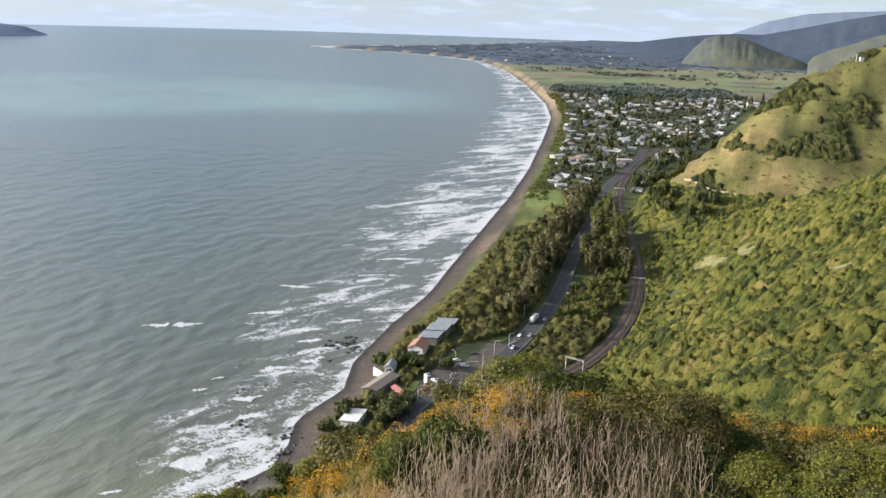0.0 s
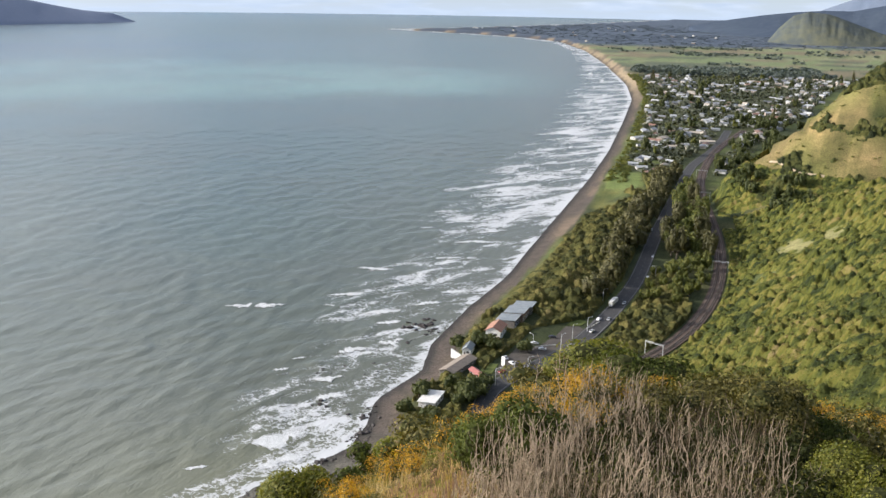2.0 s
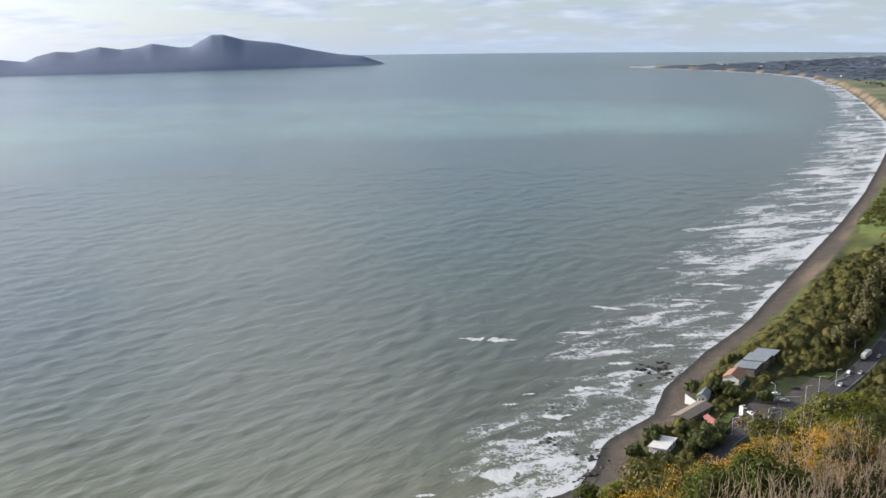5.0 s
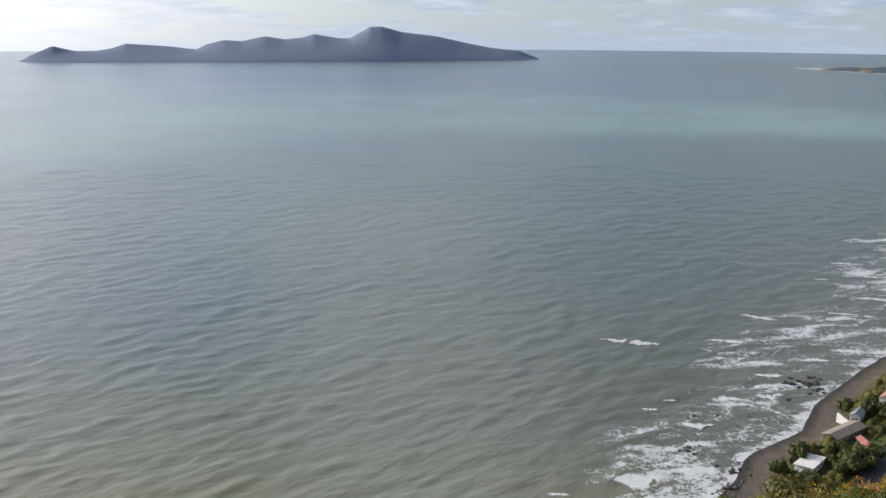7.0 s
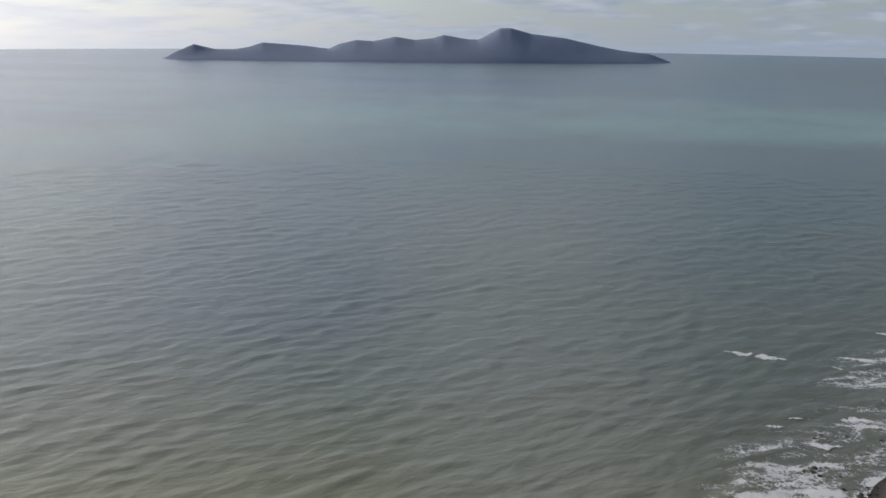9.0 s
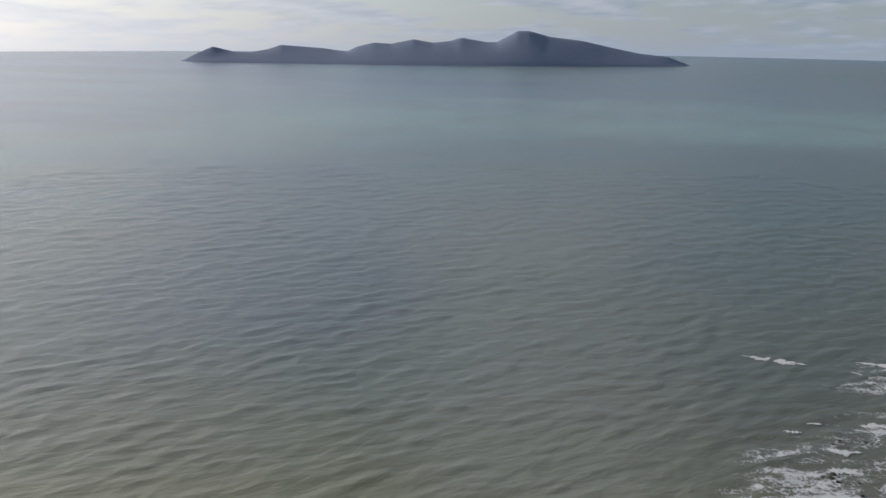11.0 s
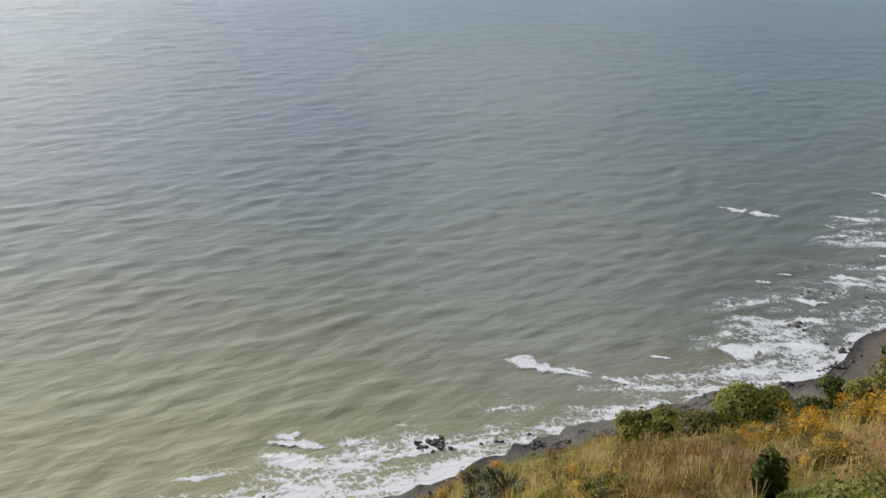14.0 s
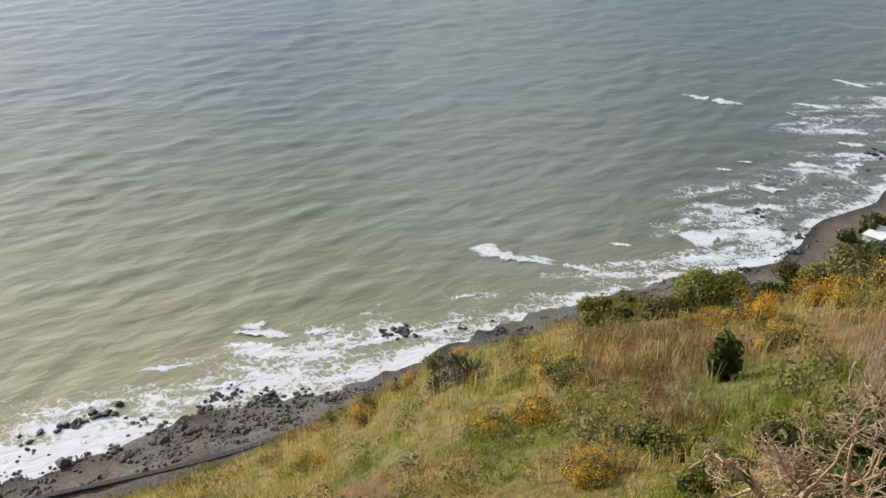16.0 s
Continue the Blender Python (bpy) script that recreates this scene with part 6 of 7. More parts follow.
def breaker(x, y, length, width, turn, tall, seed):
    """A low torn ridge of foam, longest along its own x axis."""
    r = rng(seed)
    n, m = 30, 9
    u, v = np.linspace(-0.5, 0.5, n), np.linspace(-0.5, 0.5, m)
    U, V = np.meshgrid(u, v, indexing="ij")
    env = np.sqrt(np.clip(1 - (2 * U) ** 2, 0, 1))
    rag = 0.25 + 1.3 * vnoise(U * 16 + seed * 7, V * 0, 1.0, seed)
    bend = (vnoise(U * 3 + seed, U * 0, 1.0, seed + 3) - 0.5) * width * 0.5
    X, Y = U * length, V * width * env * rag + bend
    prof = np.clip(1 - (2 * V) ** 2, 0, 1)
    Z = 0.06 + prof * env * tall * 0.3 * (0.4 + 0.9 * vnoise(U * 20, V * 4 + seed, 1.0, seed + 5))
    i, j = np.meshgrid(np.arange(n - 1), np.arange(m - 1), indexing="ij")
    q = np.stack([i * m + j, (i + 1) * m + j, (i + 1) * m + j + 1, i * m + j + 1], -1).reshape(-1, 4)
    me = grid_mesh("breaking_wave", np.stack([X, Y, Z], -1).reshape(-1, 3), q, FOAM, True)
    a = me.attributes.new("thick", "FLOAT", "POINT")
    a.data.foreach_set("value", (prof * env).astype(np.float32).ravel())
    ob = new("breaking_wave", me)
    ob.matrix_basis = pose(x, y, 0, 0, 0, turn)
    return tagged(ob, "torn white crest of a breaking wave", "breaking wave", "breaking waves of the surf")


WAVES = [(-157, 567, 26, 8, 10, 0.5), (-148, 570, 18, 5, 18, 0.3), (-170, 567, 16, 4, 2, 0.3), (-178, 327, 16, 5, -8, 0.4), (-150, 330, 12, 3, 22, 0.3), (-108, 574, 16, 4, 12, 0.3), (-95, 655, 26, 5, 4, 0.4), (-101, 389, 30, 12, 30, 0.7), (-92, 461, 18, 6, 20, 0.5), (-66, 640, 22, 3, 10, 0.3), (-47, 928, 20, 3, 12, 0.4), (-57, 834, 26, 5, 20, 0.4), (-70, 775, 12, 3, 15, 0.3), (-104, 595, 26, 5, 12, 0.4),
         (-78, 566, 24, 6, 22, 0.5), (-66, 516, 16, 7, 30, 0.5), (-163, 324, 42, 9, 8, 0.7), (-133, 332, 16, 5, 28, 0.5), (-205, 219, 22, 4.5, 32, 0.6), (-212, 222, 9, 5, 80, 0.5), (-218, 186, 20, 3.0, 56, 0.5), (-108, 405, 18, 8, 25, 0.6), (-95, 372, 26, 9, 42, 0.7),
         (-86, 440, 16, 8, 30, 0.5), (-118, 470, 9, 3, 20, 0.3), (-112, 485, 8, 2.5, 25, 0.3), (-84, 500, 20, 6, 25, 0.4), (-40, 690, 30, 5, 14, 0.4), (-30, 735, 34, 6, 12, 0.4), (-18, 770, 28, 6, 30, 0.4), (-33, 800, 22, 4, 15, 0.4),
         (-8, 850, 26, 5, 40, 0.4), (6, 930, 30, 5, 50, 0.5), (20, 1000, 34, 5, 55, 0.5), (38, 1080, 36, 5, 60, 0.5), (62, 1180, 40, 6, 66, 0.5), (72, 1260, 46, 6, 68, 0.6), (98, 1350, 50, 6, 70, 0.6), (92, 1450, 44, 6, 72, 0.6),
         (128, 1530, 60, 7, 76, 0.6), (118, 1640, 56, 7, 78, 0.6), (150, 1740, 64, 7, 80, 0.7), (140, 1860, 60, 7, 84, 0.7), (165, 1980, 80, 8, 88, 0.7), (150, 2120, 70, 7, 90, 0.7), (168, 2280, 90, 8, 92, 0.7), (-190, 232, 12, 4, 52, 0.5),
         (-10, 620, 22, 4, 62, 0.4), (-36, 610, 20, 5, 25, 0.4), (-52, 585, 18, 5, 20, 0.4), (-21, 662, 20, 4, 30, 0.4), (-72, 548, 16, 5, 20, 0.4), (-224, 154, 22, 4, 62, 0.5), (-196, 190, 24, 4, 50, 0.5), (-172, 236, 22, 4, 56, 0.5), (-128, 362, 10, 3, 20, 0.3)]
for i, (x, y, ln, wd, tn, tl) in enumerate(WAVES):
    breaker(x, y, ln * 1.15, wd * 1.5, tn, tl, 300 + i)


# ---------------------------------------------------------------- the near slope
DRY = foliage("dry_grass_blades", [(0.14, (0.105, 0.118, 0.022)), (0.34, (0.205, 0.175, 0.052)), (0.5, (0.32, 0.23, 0.090)), (0.66, (0.47, 0.36, 0.175)), (0.80, (0.34, 0.195, 0.075)), (0.92, (0.20, 0.11, 0.045))], scale=0.16, trans=0.3, rough=0.7)
GREEN = foliage("green_grass_blades", [(0.2, (0.070, 0.095, 0.012)), (0.5, (0.150, 0.175, 0.024)), (0.8, (0.28, 0.27, 0.050))], scale=0.3, trans=0.35)
RUST = foliage("rust_bracken", [(0.2, (0.080, 0.040, 0.016)), (0.5, (0.150, 0.080, 0.032)), (0.8, (0.25, 0.15, 0.068))], scale=0.4, trans=0.3)
GORSE_LEAF = foliage("gorse_spines", [(0.2, (0.045, 0.05, 0.014)), (0.5, (0.085, 0.085, 0.022)), (0.8, (0.15, 0.13, 0.04))], scale=0.5)
GORSE_FLOWER = foliage("gorse_flowers", [(0.2, (0.34, 0.165, 0.010)), (0.5, (0.46, 0.255, 0.015)), (0.8, (0.56, 0.36, 0.032))], scale=0.5, trans=0.3)
BUSH_DARK = foliage("glossy_dark_leaves", [(0.2, (0.028, 0.040, 0.010)), (0.5, (0.062, 0.078, 0.017)), (0.8, (0.115, 0.13, 0.032))], spec=0.1, rough=0.7)
BUSH_GREEN = foliage("bright_bush_leaves", [(0.2, (0.066, 0.080, 0.012)), (0.5, (0.132, 0.140, 0.020)), (0.8, (0.215, 0.198, 0.038))], scale=0.8, trans=0.35)
BUSH_OLIVE = foliage("olive_bush_leaves", [(0.2, (0.048, 0.048, 0.012)), (0.5, (0.105, 0.095, 0.022)), (0.8, (0.19, 0.155, 0.045))], scale=0.6)
STEM = plain("bleached_stem", (0.20, 0.15, 0.10), (0.46, 0.365, 0.255), 9.0, 0.85, 0.2, bump=0.6, dist=0.005)
DEAD_WOOD = plain("dead_wood", (0.21, 0.135, 0.070), (0.50, 0.37, 0.22), 6.0, 0.9, 0.2, bump=0.8, dist=0.008)
FLAX = foliage("flax_blades", [(0.2, (0.018, 0.026, 0.010)), (0.6, (0.040, 0.050, 0.018)), (0.94, (0.16, 0.14, 0.09))], spec=0.3, rough=0.55, scale=2.0)


def near_z(x, y):
    return height(np.atleast_1d(np.asarray(x, float)), np.atleast_1d(np.asarray(y, float)))


def at_bearing(az, r):
    x, y = -math.sin(radians(az)) * r, math.cos(radians(az)) * r
    return x, y, float(near_z(x, y)[0])


def on_slope(az, el):
    """The spot of the near slope that lies el degrees below eye level at a bearing."""
    rr = np.linspace(2.5, 70, 500)
    x, y = -np.sin(radians(az)) * rr, np.cos(radians(az)) * rr
    e = np.degrees(np.arctan2(height(x, y) - 200, rr))
    i = int(np.argmax(e >= el)) if (e >= el).any() else int(np.argmax(e))
    return float(x[i]), float(y[i]), float(near_z(x[i], y[i])[0])


def blades(name, x, y, tall, per, lean, wide, material, label, seed):
    """Tufts of bent blades standing on the slope, as one mass."""
    r = rng(seed)
    n = len(x)
    z = height(x, y) - 0.04
    base = np.repeat(np.stack([x, y, z], 1), per, axis=0)
    h = np.repeat(tall, per) * r.uniform(0.55, 1.2, n * per)
    base[:, :2] += r.normal(size=(n * per, 2)) * h[:, None] * 0.20
    a = r.uniform(0, 2 * np.pi, n * per)
    d = np.stack([np.cos(a), np.sin(a), np.zeros_like(a)], 1)
    side = np.stack([-d[:, 1], d[:, 0], d[:, 2]], 1) * (h * wide * r.uniform(0.6, 1.3, n * per))[:, None]
    up = np.array([0, 0, 1.0])
    ln = (h * lean * r.uniform(0.2, 1.5, n * per))[:, None]
    mid = base + up * (h * 0.6)[:, None] + d * ln * 0.35
    tip = base + up * (h * r.uniform(0.75, 1.0, n * per))[:, None] + d * ln
    v = np.stack([base - side, base + side, mid + side * 0.7, mid - side * 0.7, tip - side * 0.08, tip + side * 0.08], 1).reshape(-1, 3)
    k = np.arange(n * per) * 6
    q = np.concatenate([np.stack([k, k + 1, k + 2, k + 3], 1), np.stack([k + 3, k + 2, k + 5, k + 4], 1)])
    return tagged(new(name, grid_mesh(name, v, q, material)), label, "grass", kind="stuff")


def slope_spots(n, r0, r1, a0, a1, seed, test=None):
    r = rng(seed)
    rr, az = np.exp(r.uniform(math.log(r0), math.log(r1), n)), np.radians(r.uniform(a0, a1, n))
    x, y = -np.sin(az) * rr, np.cos(az) * rr
    if test is not None:
        ok = test(x, y, np.degrees(az), rr)
        x, y, rr = x[ok], y[ok], rr[ok]
    return x, y, rr


green_patch = lambda x, y: fbm(x, y, 9.0, 57)
rust_patch = lambda x, y: fbm(x, y, 7.0, 58)


def polar_of(x, y):
    return np.degrees(np.arctan2(-x, y)), np.hypot(x, y)


def bracken_bed(x, y):
    """The long rust-brown bed across the slope, and smaller patches."""
    a, d = polar_of(x, y)
    bed = np.hypot((a - 16.3) / 4.6, (d - (22 + (a - 16) * 0.5)) / 5.0)
    return (bed < 0.75 + 0.5 * vnoise(x, y, 2.5, 88)) | ((rust_patch(x, y) + 0.3 * (vnoise(x, y, 1.5, 96) - 0.5) > 0.57) & (a > 11) & (d > 15))


def lush(x, y):
    """Where green grass stands: round the dead shrub and in damp hollows."""
    a, d = polar_of(x, y)
    return (np.hypot((a - 8) / 5.5, (d - 17) / 6.0) < 0.55 + 0.7 * vnoise(x, y, 1.8, 89)) | ((d < 13.5) & (a > 2) & (a < 26) & (vnoise(x, y, 1.6, 90) > 0.42)) | (green_patch(x, y) + 0.25 * (vnoise(x, y, 1.6, 95) - 0.5) > 0.60) | ((a > 24) & (vnoise(x, y, 2.6, 97) > 0.56))


def shaded_thicket(x, y):
    a, d = polar_of(x, y)
    return (a < -1) & (d > 10)


x, y, rr = slope_spots(15500, 7.0, 58, -36, 66, 401, lambda x, y, a, d: ~lush(x, y) & ~bracken_bed(x, y) & (~shaded_thicket(x, y) | (vnoise(x, y, 1.7, 91) > 0.74)))
blades("dry_grass", x, y, 0.20 + 0.36 * vnoise(x, y, 3.0, 71) * (0.6 + 0.5 * step(6, 25, rr)), 9, 0.5, 0.021, DRY, "long tan and brown dry grass on the near slope", 402)
x, y, rr = slope_spots(17000, 7.0, 52, -36, 66, 403, lambda x, y, a, d: lush(x, y) | (vnoise(x, y, 1.5, 92) > 0.80) | (shaded_thicket(x, y) & (vnoise(x, y, 1.3, 93) > 0.55)))
blades("green_grass", x, y, 0.15 + 0.30 * vnoise(x, y, 2.4, 72), 9, 0.6, 0.024, GREEN, "lush green grass in patches on the near slope", 404)
x, y, rr = slope_spots(15000, 8, 55, -36, 60, 405, lambda x, y, a, d: bracken_bed(x, y) & ((a > 0) | (d > 20)))
blades("bracken", x, y, 0.26 + 0.36 * vnoise(x, y, 3.0, 73), 9, 0.65, 0.024, RUST, "rust-brown dead bracken on the near slope", 406)
x, y, rr = slope_spots(4200, 8, 55, -4, 60, 407, lambda x, y, a, d: vnoise(x, y, 4.0, 94) > 0.4)
blades("seed_stalks", x, y, 0.6 + 0.5 * vnoise(x, y, 5.0, 74), 3, 0.4, 0.010, DRY, "tall pale seed stalks above the grass", 408)
# low tangle of scrub between the grasses
x, y, rr = slope_spots(400, 12, 55, -36, 60, 409, lambda x, y, a, d: vnoise(x, y, 8.0, 75) > 0.45)
rad = rng(410).uniform(0.2, 0.65, len(x))
scatter_bushes("low_scrub", x, y, rad, rad * 0.8, 210, 0.075, BUSH_OLIVE, "low olive scrub between the grasses of the slope", 411, solid=False)
x, y, rr = slope_spots(320, 12, 52, -36, 58, 412, lambda x, y, a, d: vnoise(x, y, 8.0, 76) > 0.5)
rad = rng(413).uniform(0.2, 0.65, len(x))
scatter_bushes("low_scrub", x, y, rad, rad * 0.8, 210, 0.075, BUSH_GREEN, "low green scrub between the grasses of the slope", 414, solid=False)


# undergrowth added to darken the gaps; shade is put into its leaf colour
UNDER = foliage("undergrowth_painted_shade", [(0.2, (0.018, 0.022, 0.008)), (0.5, (0.036, 0.042, 0.013)), (0.8, (0.070, 0.074, 0.022))], spec=0.1, rough=0.7)
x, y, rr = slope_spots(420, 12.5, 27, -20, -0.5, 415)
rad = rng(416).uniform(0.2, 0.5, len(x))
scatter_bushes("undergrowth", x, y, rad, rad * 1.1, 150, 0.12, UNDER, "undergrowth added between bleached stems, its dark green standing for shade", 417, solid=False)


# gorse
def gorse(seed, flowers):
    r = rng(seed)
    ob = thing("gorse_bush", (0, 0, 0), "gorse bush with dense orange-yellow flowers" if flowers > 300 else "spiny olive gorse bush with scattered yellow flowers", "gorse bush", "gorse bushes of the slope")
    b = Build()
    for k in range(7):
        a = k * 0.9 + r.uniform(0, 0.5)
        b.tube([(0, 0, -0.2), (math.cos(a) * 0.22, math.sin(a) * 0.22, 0.3), (math.cos(a) * 0.5, math.sin(a) * 0.5, 0.7)], [0.03, 0.02, 0.008], 4)
    part("woody_base", b.mesh("woody_base", DEAD_WOOD), ob)
    p, nn, lc, lr = dome(700, 0.72, 0.62, r, 7, 0.12, True)
    v, q = cards(p, nn, r.uniform(0.035, 0.085, 700), r, 0.35)
    inner = r.random(700) < 0.35
    p = np.where(inner[:, None], p * r.uniform(0.4, 0.8, (700, 1)), p)
    v, q = cards(p, nn, r.uniform(0.035, 0.085, 700) * np.where(inner, 1.9, 1.0), r, 0.35)
    part("foliage", grid_mesh("foliage", v, q, GORSE_LEAF), ob)["kind"] = "stuff"
    p, nn = dome(flowers * 3, 0.76, 0.66, rng(seed), 7)
    keep2 = vnoise(p[:, 0] * 5 + seed, p[:, 1] * 5, 1.0, seed) + 0.35 * p[:, 2] > 0.52
    p, nn = p[keep2][:flowers], nn[keep2][:flowers]
    v, q = cards(p + nn * 0.02, nn, r.uniform(0.016, 0.036, len(p)), r, 0.75)
    part("blossom", grid_mesh("blossom", v, q, GORSE_FLOWER), ob)["kind"] = "stuff"
    return ob


GORSE = [gorse(421, 1000), gorse(422, 750), gorse(423, 290), gorse(424, 850)]
placed = set()


def put_gorse(k, az, el, size, i):
    x, y, z = on_slope(az, el)
    m = pose(x, y, z - 0.05, 0, 0, 53.0 * i) @ Matrix.Diagonal((size, size, size * (0.85 + 0.1 * (i % 4)), 1))
    if k in placed:
        copy_base(GORSE[k], m)
    else:
        GORSE[k].matrix_basis = m
        placed.add(k)


r = rng(430)
i = 0
for az0, el0, n, sa, se, s0, s1 in ((10.3, -29.9, 16, 1.1, 0.7, 0.6, 1.0), (8.7, -28.5, 18, 1.5, 0.6, 0.6, 1.0), (6.0, -27.6, 14, 1.5, 0.6, 0.6, 1.0), (4.0, -26.6, 12, 1.2, 0.6, 0.6, 1.0), (8.4, -30.9, 7, 0.8, 0.5, 0.4, 0.7), (13.4, -31.3, 7, 1.0, 0.5, 0.4, 0.7),
                                    (36.5, -39.0, 5, 1.0, 0.7, 0.5, 0.8), (24.7, -34.8, 4, 0.8, 0.5, 0.4, 0.7), (22.0, -35.6, 6, 1.0, 0.5, 0.4, 0.7), (24.0, -38.4, 6, 0.8, 0.5, 0.4, 0.6), (27.0, -39.5, 5, 0.8, 0.4, 0.35, 0.6), (19.2, -40.8, 12, 0.9, 0.6, 0.30, 0.5), (29, -34.6, 4, 2.0, 0.3, 0.5, 0.9),
                                    (40, -41.0, 5, 1.5, 0.5, 0.35, 0.6), (33, -37.4, 4, 1.2, 0.4, 0.4, 0.7), (-1.5, -24.8, 18, 1.8, 0.4, 0.45, 0.8), (1.5, -26.2, 12, 1.4, 0.5, 0.5, 0.9), (-4.9, -23.9, 14, 1.6, 0.5, 0.6, 1.0), (-9.0, -22.9, 12, 1.2, 0.3, 0.6, 1.0),
                                    (-17.6, -22.9, 8, 1.0, 0.3, 0.8, 1.2), (-19.6, -23.5, 10, 0.9, 0.4, 0.7, 1.1), (-22.4, -22.9, 10, 1.2, 0.3, 0.7, 1.1), (-24.3, -22.7, 8, 0.9, 0.3, 0.8, 1.2), (-4, -25.4, 8, 1.5, 0.6, 0.6, 1.0)):
    for _ in range(n):
        put_gorse(int(r.integers(0, 4)), az0 + r.normal() * sa * 0.7, el0 + r.normal() * se * 0.7, r.uniform(s0, s1), i)
        i += 1


def bush(name, az, el, wide, tall, leaf, label, seed, n=900, size=0.07, lobes=9, spot=None):
    """A leafy shrub: stems, and a lumpy mass of single leaves."""
    r = rng(seed)
    x, y, z = spot if spot else on_slope(az, el)
    ob = thing(name, (x, y, z - 0.1), label, "bush")
    b = Build()
    for k in range(9):
        a = k * 0.7 + r.uniform(0, 0.4)
        b.tube([(0, 0, -0.3), (math.cos(a) * wide * 0.2, math.sin(a) * wide * 0.2, tall * 0.35), (math.cos(a) * wide * 0.38, math.sin(a) * wide * 0.38, tall * 0.75)], [0.035 * wide, 0.02 * wide, 0.006 * wide], 5)
    part("woody_base", b.mesh("woody_base", DEAD_WOOD), ob)
    p, nn, lc, lr = dome(n, wide * 0.56, tall * 0.95, r, lobes, 0.0, True)
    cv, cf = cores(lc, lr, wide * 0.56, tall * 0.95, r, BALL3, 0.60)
    inner = r.random(n) < 0.25
    mid = np.array([0, 0, tall * 0.4])
    p = np.where(inner[:, None], mid + (p - mid) * r.uniform(0.45, 0.85, (n, 1)), p)
    v, q = cards(p, nn, r.uniform(0.7, 1.5, n) * size * 1.1 * np.where(inner, 2.2, 1.0), r, 0.6)
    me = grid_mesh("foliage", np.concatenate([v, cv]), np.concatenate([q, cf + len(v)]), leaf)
    # the cores' dark colour stands for shade within the shrub
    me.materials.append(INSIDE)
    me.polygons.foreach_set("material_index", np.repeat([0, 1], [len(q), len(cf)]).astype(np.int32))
    part("foliage", me, ob)["kind"] = "stuff"
    return ob


bush("coprosma_bush", 13.3, -30.4, 2.7, 1.45, BUSH_GREEN, "dense rounded green bush on the brow of the slope", 441, 15000, 0.047, 14)
bush("coprosma_bush", 18.6, -31.2, 2.0, 0.8, BUSH_GREEN, "spreading dark green bush on the brow of the slope", 442, 4160, 0.043)
bush("coprosma_bush", 19.8, -32.3, 1.9, 1.0, BUSH_GREEN, "low green bush on the brow of the slope", 443, 2880, 0.040)
bush("coprosma_bush", 16.0, -31.2, 2.0, 0.6, BUSH_OLIVE, "low olive-green bush on the brow of the slope", 444, 3520, 0.043)
bush("holly_leaved_bush", 12.1, -34.2, 0.8, 1.1, BUSH_DARK, "upright bush with glossy dark green leaves", 445, 1300, 0.055, 5)
# two shrubs added as dark patches where only shade lies by the dead shrub
bush("shrub", 1.6, -38.2, 1.8, 0.75, BUSH_DARK, "added shrub whose dark green stands for shade by a dead shrub", 468, 5000, 0.03, 10)
bush("shrub", 3.4, -37.0, 1.3, 0.5, BUSH_DARK, "added low shrub whose dark green stands for shade behind a dead shrub", 469, 4000, 0.03, 10)
bush("shrub", 13.2, -38.7, 1.0, 0.42, BUSH_GREEN, "low ferny green shrub in the grass", 478, 3500, 0.024, 10)
bush("shrub", 10.4, -39.4, 1.1, 0.4, BUSH_GREEN, "spreading ferny green shrub in the grass", 479, 3500, 0.024, 10)
bush("shrub", 16.2, -38.4, 0.8, 0.35, BUSH_OLIVE, "low olive shrub in the grass", 480, 1200, 0.035, 8)
bush("shrub", 21.8, -35.6, 0.9, 0.5, BUSH_OLIVE, "small olive shrub in dry grass", 446, 1120, 0.036)
bush("shrub", 5.0, -27.6, 3.2, 0.9, BUSH_OLIVE, "olive-green shrub behind flowering gorse", 447, 2240, 0.065)
bush("broadleaf_bush", 0.7, -28.4, 1.9, 1.5, BUSH_DARK, "dark glossy broadleaf bush among dry stems", 448, 7500, 0.036, 12)
bush("broadleaf_bush", -1.6, -27.8, 1.6, 1.3, BUSH_DARK, "dark broadleaf bush beside another among dry stems", 449, 3200, 0.047, 8)
bush("tall_bush", -12.0, -24.3, 3.0, 1.15, BUSH_OLIVE, "wide olive bush above bleached stems", 450, 12000, 0.040, 12)
bush("tall_bush", -15.2, -24.4, 3.2, 1.25, BUSH_OLIVE, "wide olive-brown bush above bleached stems", 451, 12000, 0.040, 12)
# the bush's shaded right half, painted with darker leaves than its olive left
bush("tall_bush", -17.8, -24.6, 2.4, 1.0, BUSH_DARK, "bush above bleached stems, its shade put into dark leaves", 452, 7000, 0.040, 9)
bush("tall_bush", -9.8, -24.8, 1.8, 0.8, BUSH_OLIVE, "low olive bush among bleached stems", 463, 4000, 0.040, 8)
bush("bright_bush", -21.6, -27.2, 2.2, 0.95, BUSH_GREEN, "bright yellow-green leafy bush near the lookout", 453, 15000, 0.028, 16)
bush("bright_bush", -26.4, -27.0, 2.8, 1.35, BUSH_GREEN, "bright yellow-green leafy bush beside another", 454, 20000, 0.028, 18)
bush("bright_bush", -23.6, -29.0, 2.0, 0.7, BUSH_GREEN, "low yellow-green leafy bush near the lookout", 464, 12000, 0.026, 12)
bush("shrub", -22.2, -24.8, 3.0, 0.7, BUSH_OLIVE, "low olive shrub behind the yellow-green bushes", 465, 5000, 0.045, 10)
bush("shrub", -26.2, -24.5, 3.2, 0.8, BUSH_OLIVE, "low olive shrub behind the yellow-green bushes", 466, 5000, 0.045, 10)
